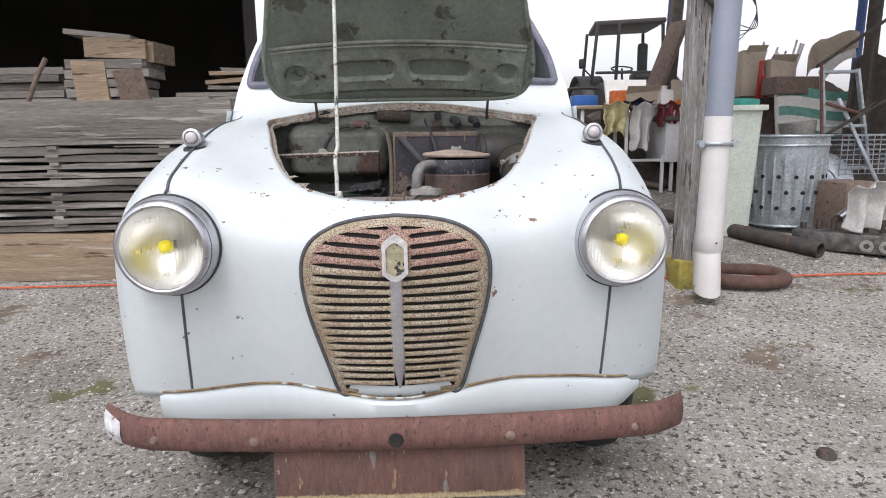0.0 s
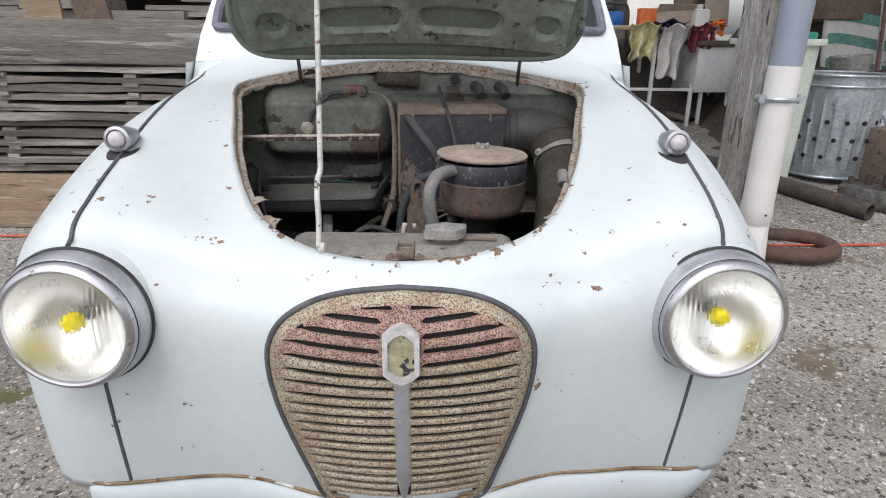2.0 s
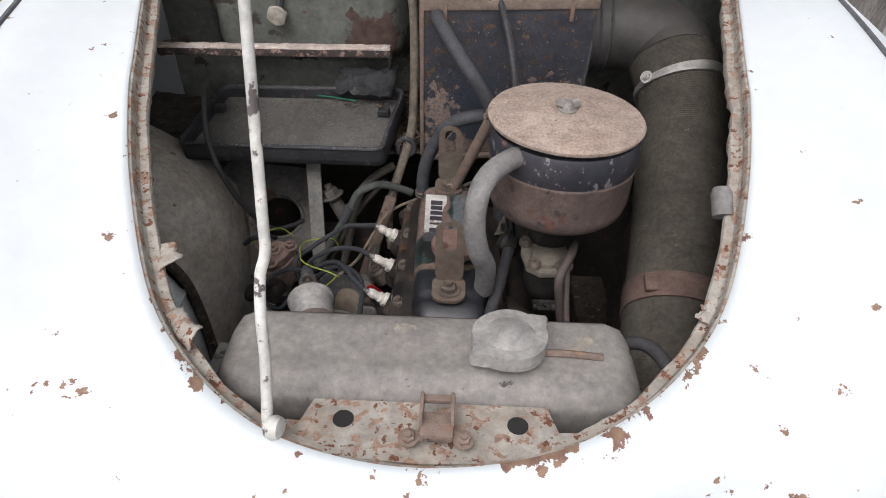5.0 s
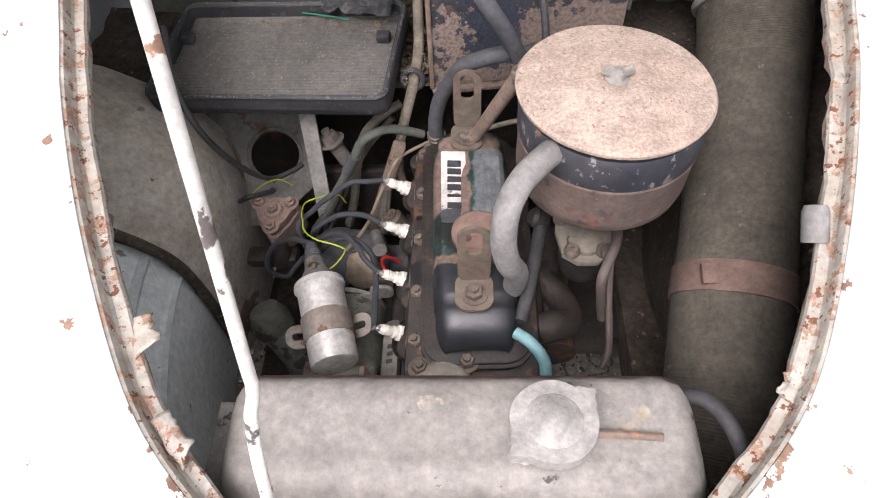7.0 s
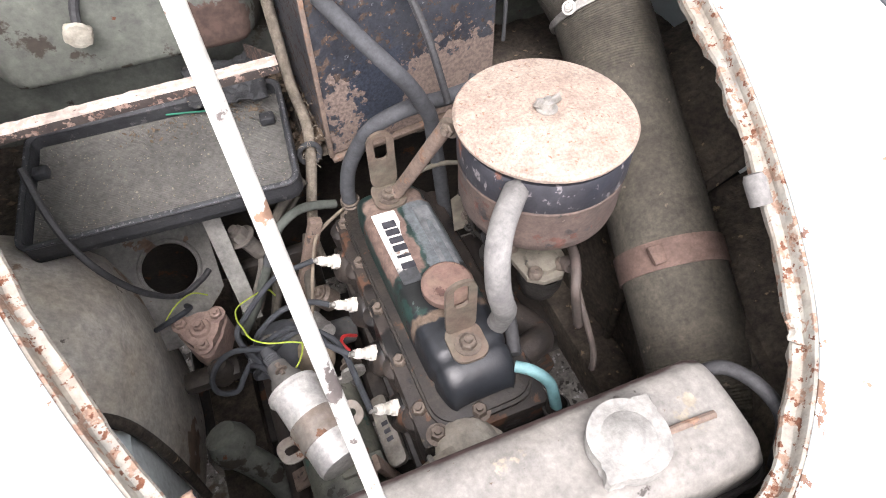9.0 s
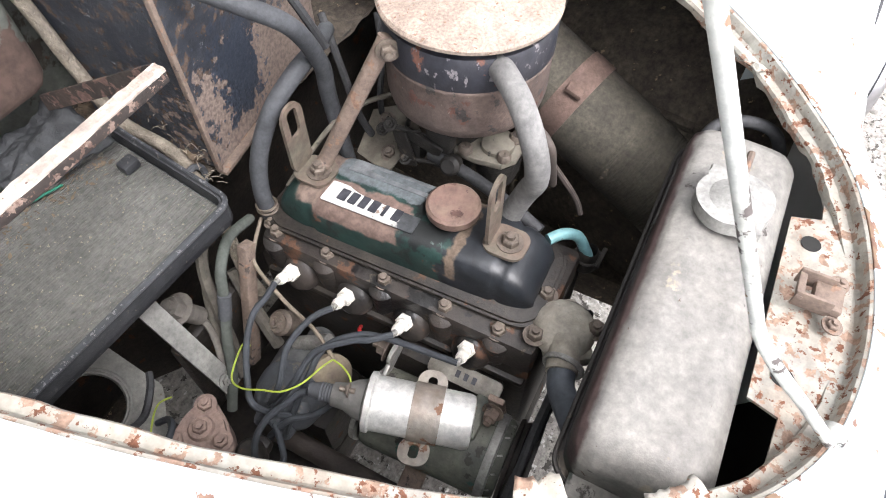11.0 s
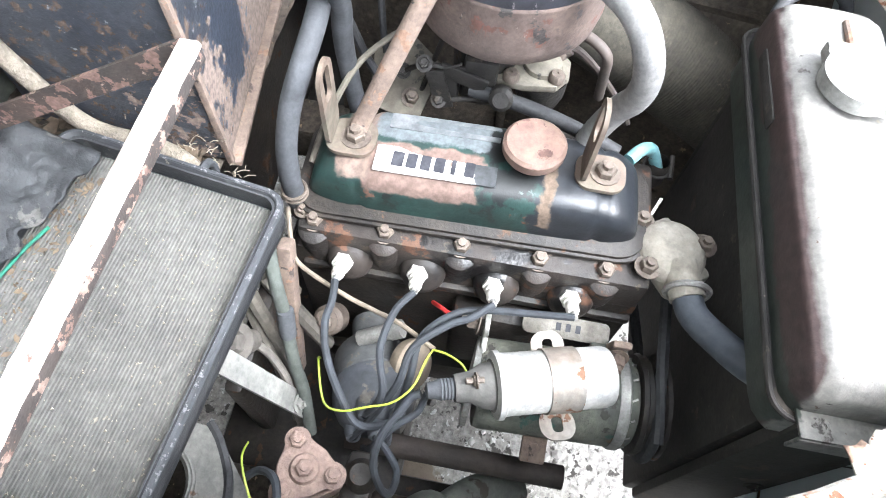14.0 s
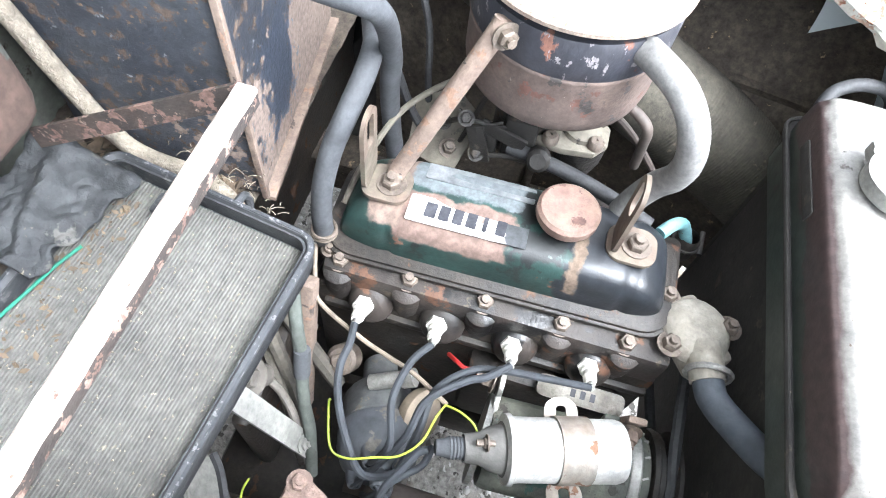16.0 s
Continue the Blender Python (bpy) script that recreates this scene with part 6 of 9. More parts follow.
lathe(bm, [(0, -0.02), (0.017, -0.02), (0.017, 0.002), (0.013, 0.006), (0, 0.006)], axis_matrix((-0.108, 0.640, 0.530), (-0.5, 0.1, 0.8)), 20)
hexbolt(bm, (-0.112, 0.641, 0.536), (-0.5, 0.1, 0.8), 0.0085, 0.008)
part("block_plug", bm, bolt_mat, engine, "round bolted plug on the block")
tip = m @ Vector((0, 0, 0.1))
plug_tip = [Vector((-0.074 + 0.006 * (i / 3), y, 0.614)) + Vector((-0.80, -0.06, 0.55)).normalized() * 0.041 for i, y in enumerate((0.624, 0.549, 0.474, 0.398))]
up = m.to_3x3() @ Vector((0, 0, 0.018))
leads = (
    [plug_tip[0], (-0.128, 0.619, 0.637), (-0.150, 0.620, 0.635), (-0.176, 0.613, 0.622), (-0.206, 0.594, 0.608), (-0.226, 0.572, 0.595), TOW[0] + up, TOW[0]],
    [plug_tip[1], (-0.128, 0.560, 0.637), (-0.164, 0.566, 0.630), (-0.198, 0.557, 0.612), TOW[1] + up, TOW[1]],
    [plug_tip[2], (-0.122, 0.490, 0.640), (-0.131, 0.508, 0.637), (-0.157, 0.537, 0.630), (-0.189, 0.547, 0.606), TOW[2] + up, TOW[2]],
    [plug_tip[3], (-0.104, 0.432, 0.634), (-0.108, 0.480, 0.630), (-0.118, 0.508, 0.629), (-0.145, 0.532, 0.626), (-0.179, 0.536, 0.606), TOW[3] + up, TOW[3]],
    [(-0.194, 0.522, 0.620), (-0.198, 0.530, 0.617), (-0.211, 0.538, 0.611), (-0.233, 0.551, 0.600), (-0.256, 0.553, 0.585), (-0.272, 0.543, 0.565), (-0.270, 0.535, 0.545), (-0.250, 0.534, 0.535), (-0.236, 0.545, 0.545), TOW[4] + up, TOW[4]],
    [(-0.172, 0.520, 0.54), (-0.195, 0.525, 0.555), (-0.215, 0.545, 0.56), (-0.232, 0.565, 0.53), (-0.228, 0.575, 0.50)],
    [(-0.285, 0.665, 0.572), (-0.278, 0.650, 0.585), (-0.285, 0.632, 0.60), (-0.305, 0.625, 0.60), (-0.325, 0.635, 0.58)],
)
for pts in leads:
    bm = bmn()
    tube(bm, pts, 0.0037, 8)
    part("ignition_lead", bm, mat_lead, engine, "grey-black ignition lead")
taped = mat("grey_green_taped_cable", (0.078, 0.088, 0.078), (0.05, 0.056, 0.05), 40, 0.85, bump=0.5)
bm = bmn()
tube(bm, [(-0.055, 0.690, 0.655), (-0.10, 0.680, 0.675), (-0.135, 0.664, 0.670), (-0.150, 0.657, 0.645), (-0.163, 0.653, 0.620), (-0.180, 0.647, 0.59), (-0.196, 0.638, 0.56), (-0.226, 0.628, 0.52)], 0.0062, 10)
part("taped_cable", bm, taped, engine, "grey-green taped cable")
bm = bmn()
tube(bm, [(-0.15, 0.655, 0.648), (-0.163, 0.653, 0.620)], 0.0078, 10, n=2)
part("cable_sleeve", bm, rubber_grey, engine)
bm = bmn()
tube(bm, [(-0.045, 0.684, 0.648), (-0.078, 0.672, 0.638), (-0.095, 0.660, 0.630), (-0.113, 0.614, 0.620), (-0.122, 0.582, 0.616), (-0.130, 0.556, 0.616), (-0.150, 0.518, 0.618)], 0.0024, 8)
part("wire", bm, wire_cream, engine, "grubby cream wire")
for pts, w, r in (([(-0.168, 0.626, 0.585), (-0.178, 0.622, 0.608), (-0.214, 0.607, 0.612), (-0.220, 0.590, 0.612), (-0.214, 0.566, 0.620), (-0.207, 0.545, 0.624), (-0.190, 0.530, 0.626), (-0.165, 0.524, 0.622), (-0.151, 0.519, 0.619)], wire_green, 0.0011),
               ([(-0.151, 0.519, 0.619), (-0.154, 0.505, 0.622), (-0.162, 0.490, 0.624), (-0.174, 0.481, 0.622)], wire_green, 0.0011),
               ([(-0.255, 0.672, 0.572), (-0.272, 0.668, 0.590), (-0.296, 0.655, 0.590), (-0.318, 0.640, 0.575)], wire_green, 0.0011),
               ([(-0.085, 0.530, 0.575), (-0.100, 0.520, 0.600), (-0.106, 0.510, 0.604), (-0.100, 0.498, 0.598)], wire_red, 0.0024),
               ([(-0.38, 0.74, 0.80), (-0.365, 0.68, 0.76), (-0.345, 0.65, 0.71), (-0.32, 0.655, 0.64), (-0.29, 0.675, 0.585), (-0.26, 0.695, 0.578), (-0.245, 0.71, 0.578)], rubber, 0.0042)):
    bm = bmn()
    tube(bm, pts, r, 6)
    part("wire", bm, w, engine)

# ---- battery tray and clamp ----
bm = bmn()
# the carrier sits askew: its offside end lower and further back
OLD_TM = Matrix.Translation((-0.246, 0.768, 0.708))
tx = Vector((0.322, -0.035, 0.020)).normalized()
tz = tx.cross(Vector((0, 0.110, 0.009))).normalized()
ty = tz.cross(tx)
tc = Vector((-0.095, 0.650, 0.757)) - tx * 0.164 + ty * 0.0925 - tz * 0.033
TRAY = Matrix((tx, ty, tz)).transposed().to_4x4()
TRAY.translation = tc
TRAY = TRAY @ Matrix.Diagonal((0.95, 0.974, 1.0, 1.0)) @ OLD_TM.inverted()
TM = OLD_TM
PLACE = TRAY
to, ti = rounded(0.345, 0.190, 0.018), rounded(0.331, 0.176, 0.012)
prism(bm, to, 0.008, TM, 0.001)
ring_plate(bm, to, ti, 0.028, TM)
tube(bm, [TM @ Vector((x, y, 0.028)) for x, y in rounded(0.341, 0.186, 0.015)], 0.0036, 6, raw=True, closed=True)
tray = part("battery_tray", bm, tray_black, car, "empty scuffed black battery tray")
bm = bmn()
N = 240


def ribs(i, j):
    y = -0.086 + 0.172 * i / N
    return TM @ Vector((-0.163 + 0.326 * j / 6, y, 0.0112 + 0.0011 * (i % 4 < 2) + 0.001 * noise.noise((j * 2.0, i * 0.05, 2))))


surface(bm, ribs, range(N + 1), range(7))
part("rubber_mat", bm, mat_grey, tray, "dusty ribbed rubber mat", smooth=False)
bm = bmn()
rc = random.Random(12)
for _ in range(800):
    x, y = rc.uniform(-0.405, -0.088), rc.uniform(0.684, 0.85)
    r_ = rc.choice((0.0005, 0.0006, 0.0008, 0.0013))
    c_ = Vector((x, y, 0.7208 + r_ * 0.3))
    add_geo(bm, [c_ + Vector((r_ * rc.uniform(0.6, 1.6) * math.cos(k * 2.09 + rc.random()), r_ * math.sin(k * 2.09 + rc.random()), 0)) for k in range(3)] + [c_ + Vector((0, 0, r_))], [(0, 1, 3), (1, 2, 3), (2, 0, 3)])
part("grit", bm, mat("pale_dirt_crumbs", (0.30, 0.26, 0.21), (0.17, 0.145, 0.115), 300, 0.95, bump=0.0), tray, "pale dirt crumbs on the mat")["kind"] = "stuff"
bm = bmn()
tube(bm, [TM @ Vector((x, y, 0.0295)) for x, y in rounded(0.342, 0.187, 0.016)], 0.0026, 6, raw=True, closed=True)
part("tray_rim", bm, mat("scuffed_black_tray_edge", (0.050, 0.053, 0.060), (0.028, 0.030, 0.034), 40, 0.6, bump=0.4, spots=(((0.17, 0.17, 0.175), 0.22, 170, 0.8), ((0.30, 0.29, 0.27), 0.05, 240, 0.9))), tray, "scuffed black tray edge")
for x in (-0.40, -0.10):
    bm = bmn()
    box(bm, (x, 0.80, 0.728), (0.02, 0.016, 0.012), 0.003)
    part("tray_clip", bm, tray_black, tray)
bm = bmn()
PLACE = Matrix.Identity(4)
a, b = Vector((-0.4125, 0.694, 0.884)), Vector((-0.0825, 0.691, 0.891))
steps = 40


def bar(i, k):
    p = a.lerp(b, i / steps)
    w = 0.0016 * noise.noise((i * 0.7, k, 4)) + 0.0010 * noise.noise((i * 1.9, k * 2, 9))
    return p + Vector(((0, -0.0075 + w, -0.0008), (0, -0.0075 + w, 0.001), (0, -0.006, 0.003 + w), (0, 0.005, 0.003 + w), (0, 0.0068, 0.001), (0, 0.006, -0.0015), (0, -0.006, -0.0015), (0, -0.0065, -0.001))[k])


surface(bm, bar, range(steps + 1), (0, 1, 2, 3, 4, 5, 6, 7))
clampbar = part("battery_clamp", bm, bar_mat, car, "chalky corroded battery clamp bar", angle=35)
bm = bmn()
box(bm, a.lerp(b, 0.5) + Vector((0, -0.006, -0.0060)), ((b - a).length * 0.998, 0.0032, 0.0105), 0.001, (b - a).to_track_quat("X", "Z").to_matrix().to_4x4())
part("clamp_flange", bm, mat("dark_rusted_flange", (0.050, 0.038, 0.033), (0.028, 0.023, 0.021), 30, 0.85, bump=0.6, spots=(((0.27, 0.19, 0.155), 0.28, 70, 0.9), ((0.16, 0.10, 0.08), 0.2, 130, 0.9))), clampbar, "dark rusted face of the clamp bar")
for x0, p1 in ((-0.084, Vector((-0.105, 0.865, 0.800))), (-0.425, Vector((-0.44, 0.86, 0.83)))):
    p0 = (b if x0 > -0.2 else a) + Vector((0, 0.004, -0.007))
    bm = bmn()
    q = (p1 - p0)
    mm = axis_matrix(p0 + q / 2, q)
    x_ax = Vector((1, 0, 0))
    add_geo(bm, [p + Vector((dx, 0, dz)) for p in (p0, p1) for dx, dz in ((-0.0015, -0.010), (0.0015, -0.010), (0.0015, 0.010), (-0.0015, 0.010))],
            [(0, 1, 5, 4), (1, 2, 6, 5), (2, 3, 7, 6), (3, 0, 4, 7), (0, 3, 2, 1), (4, 5, 6, 7)])
    part("clamp_strap", bm, mat("dark_rusted_strap", (0.030, 0.025, 0.023), (0.052, 0.036, 0.030), 30, 0.8, bump=0.5, spots=(((0.17, 0.105, 0.085), 0.34, 60, 0.9), ((0.23, 0.17, 0.14), 0.10, 120, 0.9), ((0.30, 0.25, 0.21), 0.05, 160, 0.9))), clampbar, "dark rusted clamp strap")
PLACE = TRAY
# torn rubber sheet lying over the tray's back corner, and a bit of green string
bm = bmn()


def sheet(i, j):
    u, v = i / 18, j / 14
    x = -0.200 + 0.108 * u + 0.006 * noise.noise((v * 5, 2.0, 1.0))
    y = 0.822 + 0.085 * v + 0.022 * (1 - u) * (1 - v) + 0.010 * noise.noise((u * 6, v, 4.0)) * (1 - v)
    fold = 0.007 * math.exp(-((u - 0.93) / 0.07) ** 2) + 0.010 * math.exp(-((v - 0.25 - 0.5 * u) / 0.10) ** 2)
    return (x, y, 0.739 + 0.012 * v + fold + 0.006 * noise.noise((u * 4, v * 4, 7.0)) + 0.0028 * noise.noise((u * 13, v * 11, 2.0)))


surface(bm, lambda i, j: sheet(i / 3, j / 3), range(55), range(43))
ob = part("rubber_sheet", bm, mat("torn_blue_black_rubber", (0.017, 0.0185, 0.0215), (0.032, 0.034, 0.037), 10, 0.75, bump=0.7, fine=120, mottle=0.35, spots=(((0.085, 0.082, 0.076), 0.18, 30, 0.85), ((0.17, 0.145, 0.11), 0.06, 110, 0.9))), car, "torn blue-black rubber sheet over the tray corner")
ob.modifiers.new("thickness", "SOLIDIFY").thickness = 0.0025
bm = bmn()
rng = random.Random(6)
# crumbs and leaf chips blown along the edge of the torn sheet
for _ in range(150):
    x, y = rng.uniform(-0.30, -0.10), rng.gauss(0.832, 0.009)
    if y > 0.85:
        continue
    m = Matrix.Translation((x, y, 0.7225)) @ Euler((rng.uniform(-0.3, 0.3), rng.uniform(-0.3, 0.3), rng.uniform(0, 6))).to_matrix().to_4x4()
    l = rng.choice((0.0012, 0.0018, 0.0025, 0.004))
    add_geo(bm, [(-l, 0, 0), (-l * 0.3, l * 0.5, 0.001), (l * 0.5, l * 0.35, 0.0015), (l, 0, 0.001), (0, -l * 0.45, 0)], [(0, 1, 2, 3, 4)], m)
part("crumb_litter", bm, leaf, car, "leaf chips along the edge of the torn sheet")["kind"] = "stuff"
bm = bmn()
tube(bm, [(-0.158, 0.836, 0.727), (-0.18, 0.843, 0.7265), (-0.205, 0.847, 0.7275), (-0.235, 0.853, 0.727)], 0.0014, 6)
part("green_string", bm, mat("green_string", (0.02, 0.17, 0.11), None, 60, 0.8, bump=0.2), car, "bit of green string in the tray")
PLACE = Matrix.Identity(4)
rng = random.Random(9)
frayed = mat("frayed_pale_cloth", (0.22, 0.19, 0.15), (0.14, 0.12, 0.095), 60, 0.95, bump=0.8)
for cx, cy, cz in ((-0.045, 0.79, 0.757), (-0.055, 0.735, 0.742), (-0.070, 0.715, 0.735)):
    bm = bmn()
    for _ in range(18):
        p = Vector((cx + rng.uniform(-0.012, 0.012), cy + rng.uniform(-0.016, 0.016), cz + rng.uniform(-0.008, 0.008)))
        q = Vector((rng.uniform(-1, 1), rng.uniform(-1, 1), rng.uniform(-0.8, 0.8))) * 0.008
        tube(bm, [p, p + q * 0.5 + Vector((0, 0, 0.002)), p + q], 0.0004, 4, n=2)
    part("frayed_end", bm, frayed, car, "frayed cloth of the cable")["kind"] = "stuff"
# battery lead down the bulkhead
bm = bmn()
tube(bm, [(-0.13, 0.905, 0.965), (-0.085, 0.895, 0.95), (-0.066, 0.88, 0.90), (-0.062, 0.86, 0.82), (-0.062, 0.83, 0.755), (-0.060, 0.77, 0.735), (-0.068, 0.735, 0.705), (-0.085, 0.70, 0.655), (-0.095, 0.685, 0.60), (-0.09, 0.68, 0.55)], 0.0075, 10)
part("battery_cable", bm, mat("frayed_cloth_cable", (0.27, 0.235, 0.19), (0.17, 0.145, 0.115), 60, 0.95, bump=0.8, fine=300), car, "frayed cloth-covered battery cable")
bm = bmn()
tube(bm, [(-0.068 + 0.014 * math.cos(t), 0.737, 0.712 + 0.016 * math.sin(t)) for t in [2 * math.pi * i / 16 for i in range(16)]], 0.004, 8, raw=True, closed=True)
part("cable_grommet", bm, rubber_grey, car, "grey rubber cable grommet")
bm = bmn()
box(bm, (-0.165, 0.895, 0.975), (0.06, 0.03, 0.022), 0.009)
solenoid = part("starter_switch", bm, mat("dull_red_switch", (0.20, 0.085, 0.075), (0.1, 0.05, 0.045), 30, 0.7, bump=0.3), car, "dull red starter switch on the bulkhead")
bm = bmn()
for x in (-0.185, -0.145):
    rod(bm, (x, 0.885, 0.972), (x, 0.862, 0.968), 0.0045, 8)
    hexbolt(bm, (x, 0.876, 0.971), (0, -1, 0), 0.008, 0.008)
part("switch_terminal", bm, bolt_mat, solenoid)
bm = bmn()
tube(bm, [(-0.185, 0.868, 0.969), (-0.225, 0.862, 0.962), (-0.265, 0.852, 0.92), (-0.275, 0.842, 0.895)], 0.0055, 8)
part("switch_cable", bm, rubber, solenoid, "black battery cable")
bm = bmn()
box(bm, (-0.278, 0.838, 0.884), (0.03, 0.012, 0.022), 0.004, Matrix.Rotation(radians(20), 4, "Y"))
tube(bm, [(-0.278 + 0.012 * math.cos(t), 0.836, 0.884 + 0.012 * math.sin(t)) for t in [2 * math.pi * i / 14 for i in range(14)]], 0.004, 6, raw=True, closed=True)
part("battery_terminal", bm, mat("furred_lead_terminal", (0.36, 0.34, 0.29), (0.24, 0.22, 0.18), 50, 0.9, bump=0.7), solenoid, "furred white battery terminal")

# ---- heater ----
bm = bmn()
H = [(-0.040, 0.728), (0.207, 0.760), (0.190, 0.915), (-0.052, 0.885)]
prism(bm, H, 0.235, Matrix.Translation((0, 0, 0.705)), 0.002, 1)
heater = part("heater", bm, heater_black, car, "black heater box flaking to rust")
bm = bmn()
hc = Vector((sum(x for x, _ in H) / 4, sum(y for _, y in H) / 4, 0))
prism(bm, [(hc.x + (x - hc.x) * 1.03, hc.y + (y - hc.y) * 1.04) for x, y in H], 0.014, Matrix.Translation((0, 0, 0.932)), 0.002)
part("heater_lid", bm, heater_lid, heater, "dusty brown heater lid")
bm = bmn()
e0, e1 = Vector((-0.041, 0.727, 0.705)), Vector((-0.041, 0.727, 0.94))
box(bm, ((e0 + e1) / 2), (0.006, 0.006, 0.235), 0.001, Matrix.Rotation(radians(7), 4, "Z"))
box(bm, (0.083, 0.741, 0.702), (0.25, 0.012, 0.006), 0.001, Matrix.Rotation(radians(7.4), 4, "Z"))
part("heater_edge", bm, rust_mid, heater, "rusted heater seam")
for t in (0.13, 0.86):
    bm = bmn()
    p = Vector((-0.040 + 0.247 * t, 0.726 + 0.032 * t, 0.93))
    box(bm, p, (0.006, 0.005, 0.03), 0.001)
    box(bm, p + Vector((0, 0.08, 0.017)), (0.007, 0.16, 0.002), 0)
    part("lid_clip", bm, rust_mid, heater)
# duct elbow and cloth hose
bm = bmn()
tube(bm, [(0.198, 0.83, 0.875), (0.225, 0.83, 0.877), (0.265, 0.83, 0.88), (0.30, 0.815, 0.878), (0.330, 0.79, 0.868), (0.335, 0.765, 0.855)], 0.060, 28)
duct = part("heater_duct", bm, mat("dusty_black_duct", (0.05, 0.047, 0.042), (0.035, 0.033, 0.03), 10, 0.6, bump=0.15), car, "dusty black heater elbow and cloth hose")
for x in (0.222, 0.238):
    bm = bmn()
    tube(bm, [(x, 0.83 + 0.059 * math.cos(t), 0.877 + 0.059 * math.sin(t)) for t in [2 * math.pi * i / 32 for i in range(32)]], 0.003, 6, raw=True, closed=True)
    part("duct_bead", bm, rubber, duct)
hose_line = [(0.335, 0.775, 0.856), (0.345, 0.735, 0.828), (0.345, 0.68, 0.786), (0.332, 0.60, 0.741), (0.314, 0.50, 0.696), (0.293, 0.40, 0.655), (0.278, 0.32, 0.622), (0.262, 0.25, 0.592), (0.245, 0.19, 0.565)]
bm = bmn()
tube(bm, curve_points(hose_line, 44), 0.0635, 32, raw=True, ripple=0.0007)
part("cloth_hose", bm, duct_cloth, duct, "dusty ribbed cloth air hose")
bm = bmn()
hp = curve_points(hose_line, 26)


def ring_at(i, r, lift=0.0):
    p, w = hp[i], (hp[i + 1] - hp[i - 1]).normalized()
    u = w.orthogonal().normalized()
    v = w.cross(u)
    return [p + u * r * math.cos(t) + v * r * math.sin(t) for t in [2 * math.pi * k / 36 for k in range(36)]]


i0 = 4 * 26 + 15
rings = [ring_at(i0, 0.0638), ring_at(i0, 0.0664), ring_at(i0 + 8, 0.0664), ring_at(i0 + 8, 0.0638)]
surface(bm, lambda k, j: rings[j][k], range(36), range(4), close_u=True)
part("hose_band", bm, band_rust, duct, "rusted flat hose band")
bm = bmn()
p = max(ring_at(i0 + 4, 0.0676), key=lambda q: q.z - q.x * 0.6)
box(bm, p, (0.02, 0.022, 0.006), 0.001, Matrix.Rotation(radians(20), 4, "X"))
part("band_buckle", bm, band_rust, duct)
bm = bmn()
i0 = 24
rings = [ring_at(i0, 0.0638), ring_at(i0, 0.0676), ring_at(i0 + 5, 0.0676), ring_at(i0 + 5, 0.0638)]
surface(bm, lambda k, j: rings[j][k], range(36), range(4), close_u=True)
hexbolt(bm, max(ring_at(i0 + 2, 0.071), key=lambda q: -q.x + q.z * 0.6), (-0.5, -0.5, 0.5), 0.006, 0.006)
part("hose_clamp", bm, alloy, duct, "bright worm clip")
# heater hoses
bm = bmn()
tube(bm, [(-0.022, 0.742, 0.925), (-0.018, 0.720, 0.925), (-0.008, 0.696, 0.918), (0.007, 0.670, 0.903), (0.028, 0.646, 0.881), (0.048, 0.643, 0.851), (0.064, 0.645, 0.818), (0.072, 0.646, 0.795), (0.076, 0.649, 0.758), (0.082, 0.648, 0.70), (0.088, 0.64, 0.60)], 0.0095, 14)
part("heater_hose", bm, rubber_grey, heater, "grey-black heater hose")
bm = bmn()
tube(bm, [(-0.036, 0.677, 0.648), (-0.037, 0.677, 0.672), (-0.036, 0.677, 0.695), (-0.029, 0.676, 0.728), (-0.014, 0.671, 0.762), (0.004, 0.662, 0.792), (0.038, 0.658, 0.808), (0.072, 0.663, 0.806), (0.105, 0.675, 0.796), (0.145, 0.692, 0.785)], 0.0098, 14)
part("heater_hose", bm, rubber_grey, heater, "grey-black heater hose with wire clip")
bm = bmn()
for z in (0.662, 0.668):
    tube(bm, [(-0.036 + 0.0115 * math.cos(t), 0.677 + 0.0115 * math.sin(t), z) for t in [2 * math.pi * i / 18 for i in range(18)]], 0.0018, 6, raw=True, closed=True)
lathe(bm, [(0.016, 0), (0.014, 0.02), (0, 0.02)], Matrix.Translation((-0.032, 0.672, 0.632)), 16)
hexbolt(bm, (-0.046, 0.668, 0.648), (0, 0, 1), 0.006, 0.006)
part("hose_wire_clip", bm, bolt_mat, heater, "wire hose clip")
bm = bmn()
tube(bm, [(0.05, 0.86, 0.985), (0.055, 0.80, 0.972), (0.068, 0.745, 0.945), (0.082, 0.72, 0.905), (0.092, 0.69, 0.86), (0.1, 0.66, 0.80)], 0.005, 8)
tube(bm, [(0.20, 0.72, 0.90), (0.198, 0.715, 0.87), (0.195, 0.71, 0.83)], 0.0025, 6)
part("control_cable", bm, rubber, heater, "black control cable")
bm = bmn()
tube(bm, [(-0.105, 0.91, 1.0), (-0.07, 0.905, 1.0), (-0.03, 0.905, 0.998), (0.0, 0.905, 0.995)], 0.018, 14)
part("loom_sleeve", bm, dirt, car, "dirty sleeve on the bulkhead")
# holes drawn as black discs, their shade put into the colour
for x, r in ((-0.28, 0.022), (0.09, 0.012), (-0.05, 0.014)):
    bm = bmn()
    lathe(bm, [(0, 0), (r, 0), (r, 0.002), (0, 0.002)], axis_matrix((x, 0.912 + 0.012, 1.0), (0, -1, 0.3)), 20)
    part("bulkhead_hole", bm, gap_shade, car, "black disc painting a hole's shade on the bulkhead")
bm = bmn()
